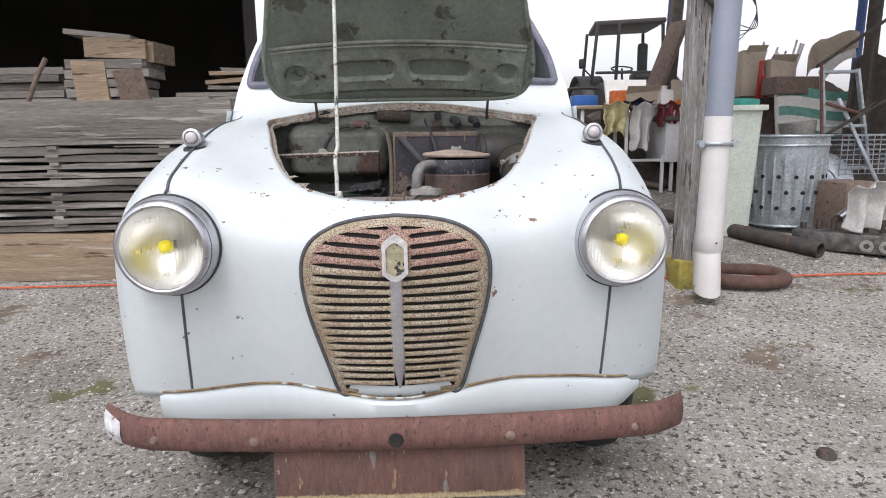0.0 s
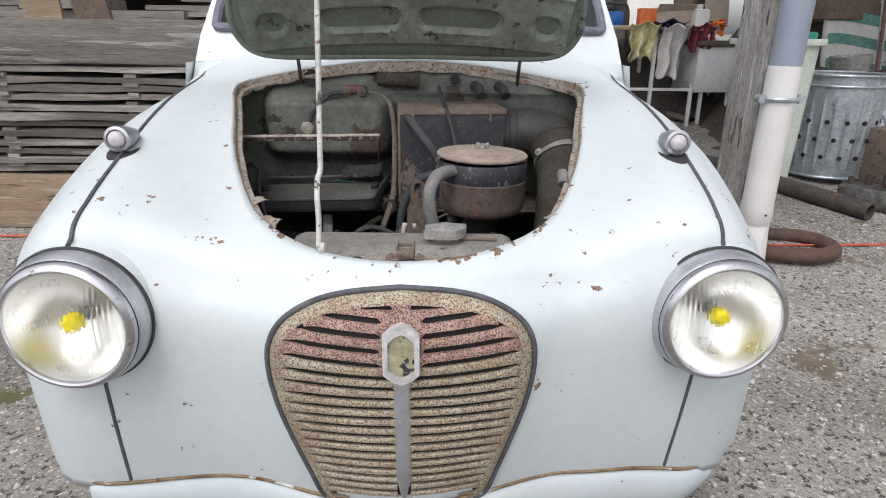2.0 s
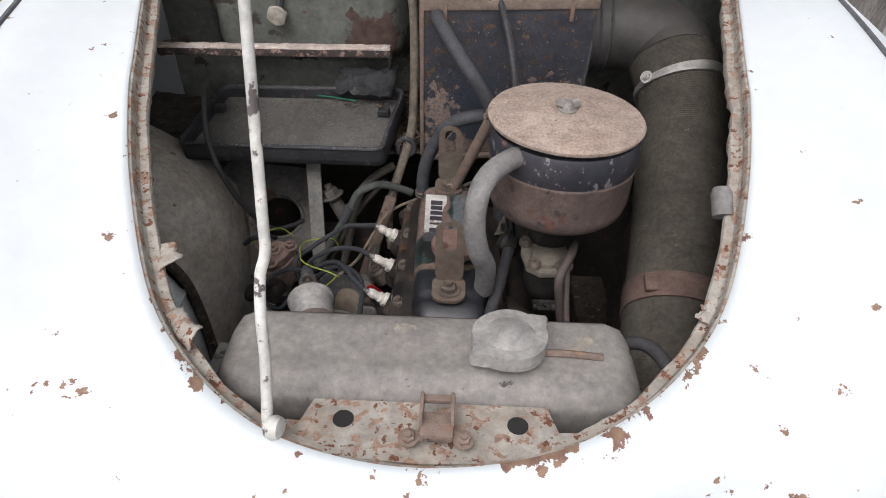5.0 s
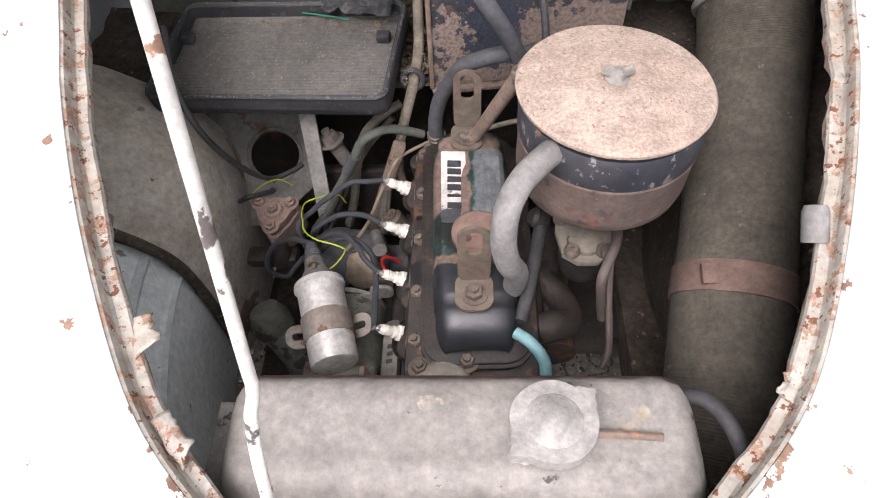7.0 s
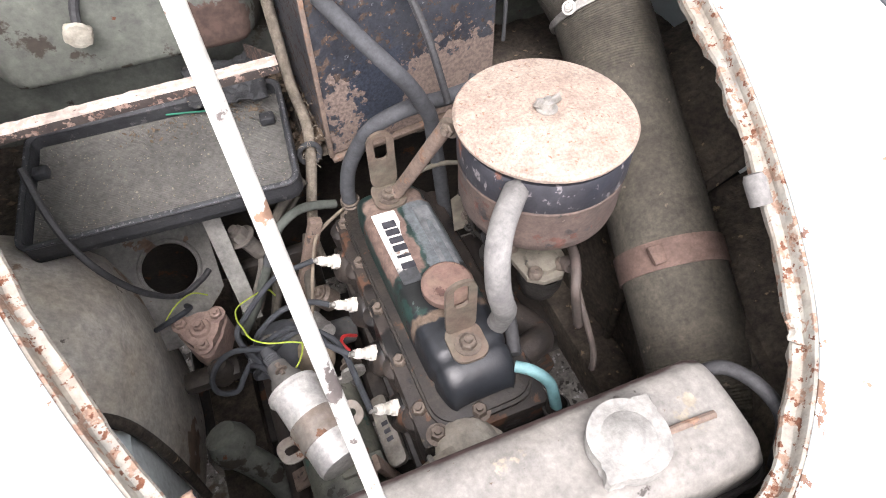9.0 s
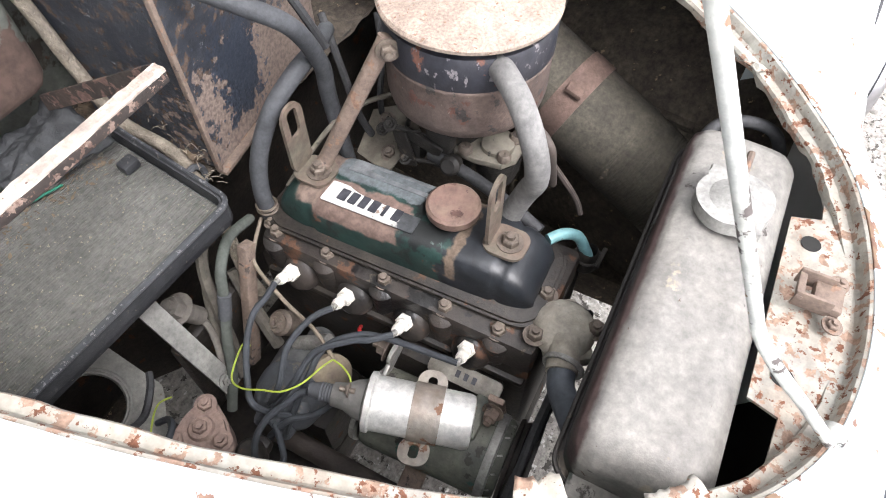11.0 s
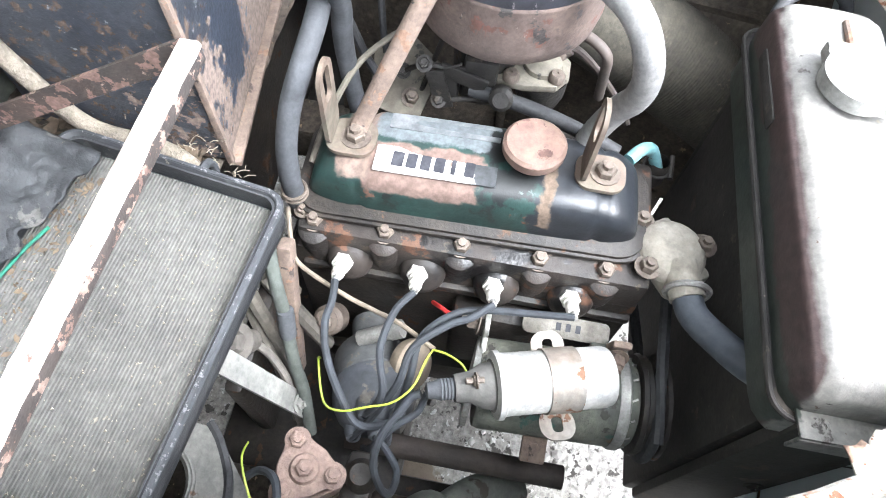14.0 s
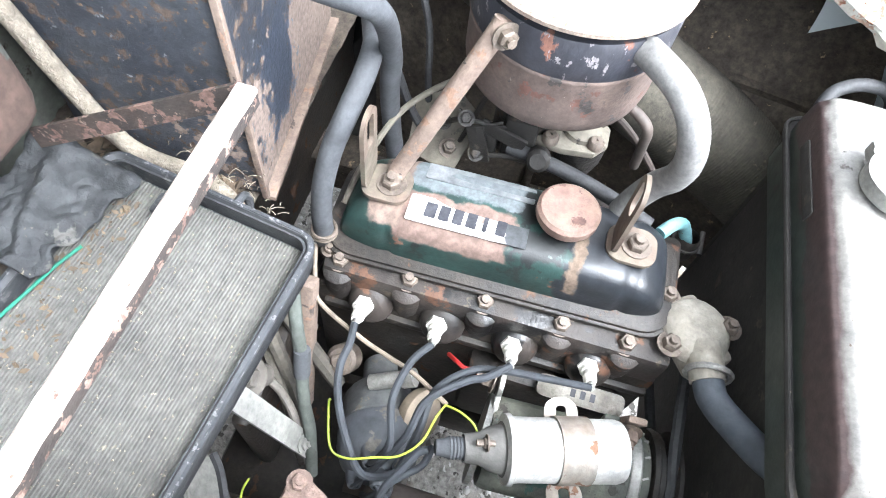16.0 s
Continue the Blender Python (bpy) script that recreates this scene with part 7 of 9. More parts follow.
for x in (0.14, 0.20):
    tube(bm, [(x, 0.90, 0.985), (x + 0.01, 0.87, 0.98), (x + 0.015, 0.85, 0.965)], 0.013, 10)
part("demister_stub", bm, tray_black, car, "dusty demister stubs")

# ---- lower left: pedal plate, steering and brake parts ----
cast_grey = mat("dusty_grey_casting", (0.22, 0.22, 0.205), (0.155, 0.15, 0.14), 16, 0.8, bump=0.35, fine=160, spots=(((0.17, 0.12, 0.085), 0.16, 22, 0.9),))
bm = bmn()
ang = [2 * math.pi * i / 40 for i in range(40)]


def plate_edge(a):
    """The plate's edge seen from the hole: cut off towards the steering box."""
    c, s_ = math.cos(a), math.sin(a)
    r = 1.0
    for nx, ny, d in ((1, 0, 0.064), (-1, 0, 0.11), (0, 1, 0.10), (0, -1, 0.115), (0.68, -0.73, 0.079)):
        q = nx * c + ny * s_
        if q > 1e-6:
            r = min(r, d / q)
    return (r * c, r * s_)


PEDAL = Matrix.Translation((-0.304, 0.762, 0.545)) @ Matrix.Rotation(radians(34), 4, "X") @ Matrix.Rotation(radians(10), 4, "Y")
ring_plate(bm, [plate_edge(a) for a in ang], [(0.038 * math.cos(a), 0.038 * math.sin(a)) for a in ang], 0.008, PEDAL)
part("pedal_plate", bm, cast_grey, car, "dusty grey casting with a big round hole")
bm = bmn()
lathe(bm, [(0.040, 0.008), (0.041, 0.010), (0.043, 0.010), (0.045, 0.008)], PEDAL, 40)
part("hole_rim", bm, cast_grey, car, "raised rim of the round hole")
bm = bmn()
tri_o = []
for i in range(48):
    a = 2 * math.pi * i / 48
    r = 0.027 + 0.012 * max(0, math.cos(1.5 * ((a - 0.5 + math.pi / 3) % (2 * math.pi / 3) - math.pi / 3))) ** 5
    tri_o.append((r * math.cos(a), r * math.sin(a)))
sbm = Matrix.Translation((-0.270, 0.614, 0.572)) @ Matrix.Rotation(radians(8), 4, "X")
tri_o = [(x * 0.86, y * 0.86) for x, y in tri_o]
prism(bm, tri_o, 0.014, sbm, 0.004)
prism(bm, [(x * 1.12, y * 1.12) for x, y in tri_o], 0.05, sbm @ Matrix.Translation((0, 0, -0.052)), 0.004)
lathe(bm, [(0.015, 0.012), (0.012, 0.018), (0.0, 0.018)], sbm, 20)
steer_mat = mat("pinkish_brown_rusty_casting", (0.26, 0.185, 0.155), (0.19, 0.135, 0.115), 24, 0.9, bump=0.4, fine=220)
steer = part("steering_box", bm, steer_mat, car, "pinkish-brown rusty steering box cover with bolts")
for i in range(4):
    bm = bmn()
    a = 0.5 + i * 2 * math.pi / 3
    p = Vector((0.026 * math.cos(a), 0.026 * math.sin(a), 0.013)) if i < 3 else Vector((0, 0, 0.017))
    hexbolt(bm, sbm @ p, (0, -0.14, 1), 0.008, 0.008)
    part("cover_bolt", bm, steer_mat, steer)
bm = bmn()
lathe(bm, [(0, -0.02), (0.016, -0.02), (0.016, 0.004), (0.010, 0.012), (0, 0.012)], Matrix.Translation((-0.262, 0.565, 0.55)), 18)
box(bm, (-0.275, 0.568, 0.535), (0.075, 0.03, 0.02), 0.008)
part("drop_arm", bm, oily, car, "dark greasy steering arm end")
bm = bmn()
s0, s1 = Vector((-0.212, 0.700, 0.700)), Vector((-0.206, 0.640, 0.535))
add_geo(bm, [p + Vector((dx, dy, 0)) for p in (s0, s1) for dx, dy in ((-0.011, 0), (0.011, 0), (0.011, -0.005), (-0.011, -0.005))],
        [(0, 1, 5, 4), (1, 2, 6, 5), (2, 3, 7, 6), (3, 0, 4, 7), (0, 3, 2, 1), (4, 5, 6, 7)])
part("tray_stay", bm, cast_grey, car, "grey flat stay under the tray")
bm = bmn()
hexbolt(bm, s0.lerp(s1, 0.90) + Vector((0, -0.005, 0.001)), (0, -0.9, 0.35), 0.007, 0.005)
part("stay_bolt", bm, cast_grey, car, "small bolt through the stay")
bm = bmn()
lathe(bm, [(0, 0), (0.011, 0), (0.011, 0.03), (0.008, 0.032), (0.008, 0.045), (0, 0.045)], axis_matrix((-0.170, 0.690, 0.605), (-0.45, 0.1, 1)), 14)
hexbolt(bm, (-0.186, 0.692, 0.642), (-0.35, 0.1, 1), 0.013, 0.014)
tube(bm, [(-0.170, 0.690, 0.605), (-0.176, 0.672, 0.592), (-0.190, 0.655, 0.575), (-0.205, 0.648, 0.55), (-0.215, 0.645, 0.50)], 0.0042, 8)
part("brake_union", bm, mat("grimy_union", (0.17, 0.155, 0.14), (0.10, 0.09, 0.08), 30, 0.7, metal=0.3, bump=0.3), car, "grimy brake pipe union nut")
loom_mat = mat("dirty_taped_loom", (0.11, 0.10, 0.082), (0.065, 0.058, 0.05), 40, 0.9, bump=0.5)
for pts, r in (([(-0.085, 0.715, 0.69), (-0.115, 0.705, 0.675), (-0.140, 0.690, 0.65), (-0.155, 0.675, 0.60), (-0.165, 0.665, 0.55), (-0.18, 0.655, 0.50)], 0.0068),
               ([(-0.10, 0.72, 0.66), (-0.14, 0.70, 0.62), (-0.165, 0.68, 0.585), (-0.19, 0.66, 0.54), (-0.21, 0.65, 0.50)], 0.005),
               ([(-0.10, 0.70, 0.60), (-0.115, 0.67, 0.56), (-0.125, 0.64, 0.50)], 0.0085)):
    bm = bmn()
    tube(bm, pts, r, 8)
    part("loom", bm, loom_mat, car, "dirty taped cable loom")
bm = bmn()
box(bm, (-0.118, 0.672, 0.56), (0.018, 0.014, 0.20), 0.003, Matrix.Rotation(radians(18), 4, "Y"))
part("engine_stay", bm, rust_mid, car, "rusty flat engine stay")
bm = bmn()
box(bm, (-0.155, 0.70, 0.50), (0.12, 0.02, 0.16), 0.006)
part("gearbox_flange", bm, oily, car, "dark gearbox flange")
# chassis rails and the cross member under the engine
for x, w in ((-0.285, 0.07), (0.29, 0.07)):
    bm = bmn()
    box(bm, (x, 0.54, 0.335), (w, 0.64, 0.07), 0.006)
    part("chassis_rail", bm, dirt, car, "dirty chassis rail")
bm = bmn()
box(bm, (-0.02, 0.660, 0.30), (0.66, 0.24, 0.07), 0.02)
box(bm, (-0.13, 0.575, 0.375), (0.10, 0.06, 0.10), 0.015)
box(bm, (-0.115, 0.37, 0.40), (0.05, 0.045, 0.10), 0.006)
box(bm, (-0.235, 0.46, 0.30), (0.03, 0.40, 0.05), 0.006)
part("cross_member", bm, oily, car, "black oily cross member")
bm = bmn()
tube(bm, [(-0.30, 0.50, 0.47), (-0.265, 0.475, 0.45), (-0.235, 0.44, 0.42), (-0.225, 0.40, 0.38)], 0.020, 12)
lathe(bm, [(0.0, 0.02), (0.022, 0.018), (0.030, 0.0), (0.030, -0.02)], axis_matrix((-0.285, 0.50, 0.475), (-0.3, 0.3, 0.9)), 18)
part("splash_tube", bm, bay_grey, car, "grey pipe along the inner wing")


# ---- yard: timber by the shed ----
PLACE = Matrix.Identity(4)
old_wood = mat("weathered_grey_timber", (0.27, 0.25, 0.225), (0.19, 0.175, 0.155), 3, 0.9, bump=0.6, fine=40, stretch=(0.35, 4, 6), grain=0.22, vary=0.3, spots=(((0.36, 0.34, 0.31), 0.2, 5, 0.9), ((0.09, 0.075, 0.06), 0.12, 6, 0.95)))
raw_wood = mat("brown_dry_timber", (0.33, 0.25, 0.17), (0.24, 0.18, 0.125), 3, 0.9, bump=0.5, fine=40, stretch=(0.35, 4, 6), grain=0.2, vary=0.25, spots=(((0.42, 0.36, 0.29), 0.2, 5, 0.9), ((0.12, 0.075, 0.05), 0.12, 6, 0.95)))
post_wood = mat("silver_grey_weathered_post", (0.34, 0.325, 0.31), (0.22, 0.205, 0.195), 4, 0.9, bump=0.9, fine=60, stretch=(6, 6, 0.45), grain=0.3, spots=(((0.46, 0.45, 0.44), 0.25, 9, 0.9), ((0.08, 0.07, 0.065), 0.2, 8, 0.95)))
# near-black: the dimness inside the shed is put into the board colour
shed_gloom = mat("shed_boards_with_painted_gloom", (0.035, 0.03, 0.026), (0.02, 0.018, 0.016), 2, 0.95, bump=0.3, stretch=(1, 1, 0.3))
pvc_white = mat("grubby_white_plastic", (0.72, 0.70, 0.69), (0.62, 0.60, 0.58), 3, 0.45, bump=0.05, spots=(((0.45, 0.40, 0.36), 0.05, 6, 0.7),), grain=0.03)
pvc_grey = mat("blue_grey_plastic", (0.27, 0.30, 0.36), (0.21, 0.235, 0.29), 3, 0.5, bump=0.05, grain=0.03)
zinc = mat("galvanised_steel", (0.47, 0.51, 0.55), (0.36, 0.40, 0.44), 9, 0.42, metal=0.6, bump=0.08, spots=(((0.58, 0.61, 0.64), 0.25, 16, 0.5), ((0.25, 0.25, 0.25), 0.05, 12, 0.7)))
dark_iron = mat("dark_old_iron", (0.04, 0.036, 0.033), (0.075, 0.06, 0.05), 14, 0.75, bump=0.4, spots=(((0.16, 0.08, 0.05), 0.15, 20, 0.9),))
brown_hose = mat("brown_rubber_hose", (0.115, 0.062, 0.048), (0.085, 0.048, 0.038), 16, 0.8, bump=0.3)
card = mat("faded_cardboard", (0.50, 0.43, 0.345), (0.40, 0.335, 0.27), 4, 0.9, bump=0.1)
white_enamel = mat("white_enamelled_cabinet", (0.66, 0.66, 0.66), (0.56, 0.56, 0.57), 3, 0.4, bump=0.03, spots=(((0.25, 0.15, 0.1), 0.04, 8, 0.8),))
moss = mat("yellow_mossy_concrete", (0.42, 0.33, 0.06), (0.26, 0.24, 0.08), 12, 0.95, bump=0.5)


def plank(w, d, h, seed, material, parent, name="plank", at=(0, 0, 0), turn=(0, 0, 0), ragged=0.006):
    """A sawn board with uneven edges, along x."""
    r = random.Random(seed)
    bm = bmn()
    nx = max(4, int(w / 0.12))
    off = r.random() * 50
    prof = ((-d / 2, -h / 2), (-d / 2, h / 2), (d / 2, h / 2), (d / 2, -h / 2))

    def f(i, k):
        x = -w / 2 + w * i / nx
        y, z = prof[k % 4]
        return Matrix.Translation(at) @ Euler([radians(a) for a in turn]).to_matrix().to_4x4() @ Vector((x + (ragged * 2 * noise.noise((k, off, 1)) if i in (0, nx) else 0), y + ragged * noise.noise((x * 3, off + k, 2)), z + ragged * 0.5 * noise.noise((x * 2.5, off + k, 7)) + ragged * 0.6 * noise.noise((x * 0.8, off, 9))))
    vs = surface(bm, f, range(nx + 1), range(4))
    for i in range(nx):
        bm.faces.new((vs[i * 4 + 3], vs[i * 4], vs[(i + 1) * 4], vs[(i + 1) * 4 + 3]))
    bm.faces.new([vs[k] for k in range(4)])
    bm.faces.new([vs[nx * 4 + k] for k in range(4)])
    return part(name, bm, material, parent, angle=30)


STACK_Y = 2.45
gz = ground_z(-2, STACK_Y)
stack = thing("plank_stack", (-2.3, 2.8, gz), "tall stack of weathered grey planks with spacers", "timber")
layers = 12
for k in range(layers):
    z = 0.425 + 0.0445 * k
    end = -1.12 - 0.03 * random.Random(k).random()
    x0 = -3.75
    for j, (dy, wd) in enumerate(((0.0, 0.19), (0.21, 0.2), (0.43, 0.2))):
        w = end - x0 + (0.02 * j)
        plank(w, wd, 0.027 + 0.004 * random.Random(k * 7 + j).random(), k * 11 + j, old_wood, stack, at=((x0 + end) / 2, STACK_Y + wd / 2 + dy + 0.06 * (random.Random(k * 3).random() - 0.5), z), ragged=0.024 if j == 0 else 0.008)
    for x in (-1.5, -2.15, -2.95):
        if k:
            plank(0.05 + 0.03 * random.Random(k + 5).random(), 0.62, 0.018, k * 5, old_wood, stack, "spacer", at=(x + 0.03 * random.Random(k * 9).random(), STACK_Y + 0.31, z - 0.0225))
plank(2.7, 0.30, 0.20, 77, raw_wood, stack, "bearer", at=(-2.62, STACK_Y + 0.16, gz + 0.155), ragged=0.02)
plank(2.1, 0.60, 0.06, 78, raw_wood, stack, "bearer", at=(-2.45, STACK_Y + 0.20, gz + 0.03), ragged=0.02)
top_beam = thing("timber_beam", (-2.4, 2.5, 0.95), "thick grey beam lying on the plank stack", "timber")
bm = bmn()
prism(bm, [(-3.75, 0.955), (-1.16, 0.950), (-1.08, 1.02), (-1.09, 1.155), (-3.75, 1.150)], 0.16, Matrix.Translation((0, STACK_Y + 0.15, 0)) @ Matrix.Rotation(radians(90), 4, "X"), 0.006)
part("beam", bm, old_wood, top_beam)
offcuts = thing("offcut_pile", (-2.2, 3.35, 1.0), "pile of short weathered board offcuts", "timber")
for i, (x, z, w, h, t) in enumerate(((-2.20, 1.25, 0.50, 0.055, 0), (-2.21, 1.315, 0.52, 0.05, 0), (-2.19, 1.38, 0.56, 0.055, 1), (-2.20, 1.445, 0.55, 0.06, -1), (-2.13, 1.55, 0.42, 0.13, -3), (-2.27, 1.645, 0.44, 0.035, -6), (-1.95, 1.53, 0.16, 0.14, -2))):
    plank(w, 0.30, h, 200 + i, raw_wood if i in (4, 6) else old_wood, offcuts, at=(x, 3.35 + 0.02 * i, z), turn=(0, -t, 4 * (i % 3 - 1)))
plank(1.6, 0.5, 0.35, 219, old_wood, offcuts, at=(-2.3, 3.5, 1.04))
lean = thing("leaning_board", (-1.9, 2.9, 1.15), "pale broken board leaning on the timber", "board")
plank(0.19, 0.02, 0.23, 230, raw_wood, lean, "board", at=(-1.90, STACK_Y + 0.06, 1.262), turn=(10, 3, 0), ragged=0.008)
lean2 = thing("leaning_board", (-1.7, 2.95, 1.15), "rusty brown board leaning on the timber", "board")
plank(0.17, 0.02, 0.19, 231, rust_mid, lean2, "board", at=(-1.69, STACK_Y + 0.10, 1.240), turn=(12, -6, 0), ragged=0.012)
rear_stack = thing("plank_stack", (-3.2, 3.7, gz), "low stack of dark boards inside the shed", "timber")
for i in range(8):
    plank(1.5, 0.4, 0.05, 240 + i, old_wood, rear_stack, at=(-3.45, 3.8 + 0.03 * (i % 2), 1.05 + 0.056 * i), turn=(0, 0, 2 * (i % 3 - 1)), ragged=0.012)
plank(1.4, 0.5, 0.72, 250, old_wood, rear_stack, "bearer", at=(-3.45, 3.95, gz + 0.42))
slabs = thing("slab_pile", (-1.5, 3.5, gz), "pile of bark-edged slabs", "timber")
for i, (x, z) in enumerate(((-1.45, 1.20), (-1.52, 1.235), (-1.38, 1.285), (-1.40, 1.33), (-1.38, 1.385), (-1.30, 1.41))):
    plank(0.5 if i < 2 else 0.32, 0.22, 0.028, 260 + i, raw_wood if i in (3, 4) else old_wood, slabs, at=(x, 3.42 + 0.02 * i, z), turn=(0, 2 * (i % 3 - 1), 0), ragged=0.014)
plank(0.9, 0.4, 0.95, 269, old_wood, slabs, "bearer", at=(-1.62, 3.55, gz + 0.52))
handle = thing("tool_handle", (-2.5, 2.7, 1.15), "rusty bent tool handle", "tool")
bm = bmn()
tube(bm, [(-2.36, 2.62, 1.13), (-2.30, 2.62, 1.25), (-2.27, 2.63, 1.32), (-2.22, 2.64, 1.41)], 0.014, 8)
part("handle", bm, rust_mid, handle)

# shed
zinc_roof = mat("weathered_roof_iron", (0.22, 0.21, 0.20), (0.15, 0.125, 0.11), 3, 0.7, metal=0.3, bump=0.2)


def slab(name, pts, thick, material, label):
    bm = bmn()
    n_ = len(pts)
    add_geo(bm, [Vector(p) for p in pts] + [Vector(p) + Vector(thick) for p in pts], [tuple(range(n_)), tuple(range(2 * n_ - 1, n_ - 1, -1))] + [(i, (i + 1) % n_, n_ + (i + 1) % n_, n_ + i) for i in range(n_)])
    return tagged(part(name, bm, material, None, smooth=False), label, "wall", kind="structure")


slab("wall_shed_back", [(-9, 9.4, 0), (-2.9, 9.4, 0), (-2.9, 9.4, 3.6), (-9, 9.4, 3.6)], (0, 0.1, 0), shed_gloom, "boarded back wall of the shed, gloom painted near-black")
slab("wall_shed_side", [(-1.285, 3.7, 0), (-3.02, 9.4, 0), (-3.02, 9.4, 3.6), (-1.275, 3.7, 3.0)], (-0.08, 0, 0), shed_gloom, "boarded side wall of the shed, gloom painted near-black")
slab("wall_shed_far", [(-9, 2.6, 0), (-9, 9.5, 0), (-9, 9.5, 3.6), (-9, 2.6, 3.0)], (-0.08, 0, 0), shed_gloom, "boarded far wall of the shed, gloom painted near-black")
# unseen roof, its edge brought forward to shade the offcut pile
slab("roof_shed", [(-9.2, 2.55, 2.95), (-1.1, 2.55, 2.95), (-2.8, 9.6, 3.6), (-9.2, 9.6, 3.6)], (0, 0, 0.06), shed_gloom, "unseen shed roof, near-black, shading the timber")

slab("roof_lean_to", [(1.25, 2.2, 3.12), (6.2, 2.2, 3.12), (6.2, 5.6, 3.42), (1.25, 5.6, 3.42)], (0, 0, 0.05), zinc_roof, "corrugated iron lean-to roof over the scrap, drained by the downpipe")

# ---- yard: post and downpipe ----
post = thing("timber_post", (1.45, 2.15, ground_z(1.4, 2.15)), "weathered grey round timber post on a mossy footing", "post")
bm = bmn()


def pole(i, k):
    a, z = 2 * math.pi * i / 40, 0.25 + 3.3 * k / 60
    r = 0.088 + 0.006 * noise.noise((math.cos(a) * 3, math.sin(a) * 3, z * 0.35)) + 0.004 * noise.noise((math.cos(a) * 9, math.sin(a) * 9, z * 0.6)) + 0.002 * noise.noise((math.cos(a) * 22, math.sin(a) * 22, z * 1.5))
    return (1.437 + 0.012 * (z - 0.9) + r * math.cos(a), 2.15 + r * math.sin(a), z)


surface(bm, pole, range(40), range(61), close_u=True)
part("pole", bm, post_wood, post)
bm = bmn()
g = ground_z(1.4, 2.15)
box(bm, (1.437, 2.15, (g + 0.25) / 2 - 0.01), (0.20, 0.20, 0.25 - g + 0.04), 0.02)
part("footing", bm, moss, post, "yellow mossy concrete footing")
bm = bmn()
box(bm, (1.475, 2.045, 0.885), (0.075, 0.05, 0.17), 0.006)
part("cleat", bm, post_wood, post, "small timber cleat")
bm = bmn()
tube(bm, [(1.50, 2.05, 1.03), (1.50, 2.02, 1.03), (1.50, 2.0, 1.02)], 0.018, 10)
part("iron_eye", bm, dark_iron, post, "dark iron eye")
bm = bmn()
tube(bm, [(1.35, 2.05, 1.62), (1.42, 2.04, 1.55), (1.47, 2.05, 1.50)], 0.012, 8)
part("hook", bm, dark_iron, post)
pipe = thing("downpipe", (1.41, 1.86, ground_z(1.4, 1.86)), "grey and white plastic rainwater downpipe", "pipe")


def pipe_x(z):
    return 1.405 + 0.022 * (z - 0.4)


PY = 1.86
bm = bmn()
rod(bm, (pipe_x(0.96), PY, 0.96), (pipe_x(3.3), PY, 3.3), 0.060, 32)
part("upper_pipe", bm, pvc_grey, pipe, "blue-grey upper pipe")
bm = bmn()
lathe(bm, [(0.058, 0), (0.063, 0), (0.063, 0.60), (0.058, 0.60)], axis_matrix((pipe_x(0.40), PY, 0.40), (0.022, 0, 1)), 36)
part("lower_pipe", bm, pvc_white, pipe, "grubby white lower pipe")
bm = bmn()
mm = axis_matrix((pipe_x(0.43), PY, 0.44), (0, 0.03, -1))
lathe(bm, [(0.066, 0), (0.067, 0.075), (0.063, 0.08), (0.062, 0.10)], mm, 32)
ringv = []
for k, (d, r) in enumerate(((0.095, 0.062), (0.18, 0.0635), (0.285, 0.0645), (0.285, 0.0585), (0.12, 0.057))):
    ringv.append((d, r))


def shoe(i, k):
    a = 2 * math.pi * i / 32
    d, r = ringv[k]
    lip_ = 0.026 * math.sin(a) if k in (2, 3) else 0
    return (pipe_x(0.3) + r * math.cos(a), PY - 0.02 * (d - 0.095) / 0.2 + r * math.sin(a), 0.44 - d + lip_)


surface(bm, shoe, range(32), range(5), close_u=True)
part("shoe", bm, pvc_white, pipe, "white outlet shoe")
bm = bmn()
tube(bm, [(pipe_x(0.87) + 0.066 * math.cos(a), PY + 0.066 * math.sin(a), 0.872) for a in [2 * math.pi * i / 28 for i in range(28)]], 0.010, 8, raw=True, closed=True)
for s in (-1, 1):
    lathe(bm, [(0, -0.02), (0.018, -0.02), (0.018, 0.02), (0, 0.02)], axis_matrix((pipe_x(0.87) + s * 0.078, PY - 0.01, 0.872), (0, 1, 0)), 14)
part("pipe_clamp", bm, zinc, pipe, "galvanised pipe clamp")
bm = bmn()
lathe(bm, [(0, 0), (0.005, 0), (0.005, 0.003), (0, 0.003)], axis_matrix((pipe_x(0.4) + 0.01, PY - 0.0665, 0.40), (0, -1, 0)), 10)
part("rivet", bm, dark_iron, pipe)
hose = thing("coiled_hose", (1.75, 2.15, ground_z(1.7, 2.1)), "thick brown rubber hose bent on the ground", "hose")
bm = bmn()
hz = ground_z(1.7, 2.1) + 0.04
tube(bm, [(1.60, 2.55, hz + 0.10), (1.62, 2.42, hz + 0.02), (1.66, 2.34, hz), (1.84, 2.30, hz), (1.93, 2.22, hz), (1.92, 2.08, hz), (1.80, 2.00, hz), (1.62, 2.02, hz), (1.52, 2.12, hz + 0.01)], 0.036, 16)
part("hose", bm, brown_hose, hose)
string = thing("string_line", (0, 2.2, ground_z(0, 2.2)), "thin orange string stretched low over the ground", "string")
bm = bmn()
tube(bm, [(x, 2.22 + 0.02 * math.sin(x * 3), ground_z(x, 2.22) + 0.012) for x in [-4 + 0.4 * i for i in range(22)]], 0.006, 6)
part("strand", bm, mat("orange_cord", (0.60, 0.12, 0.05), None, 30, 0.7), string)

# ---- yard: bin and scrap ----
dustbin = thing("dustbin", (2.60, 3.45, 0.22), "galvanised ribbed dustbin with punched holes", "bin")
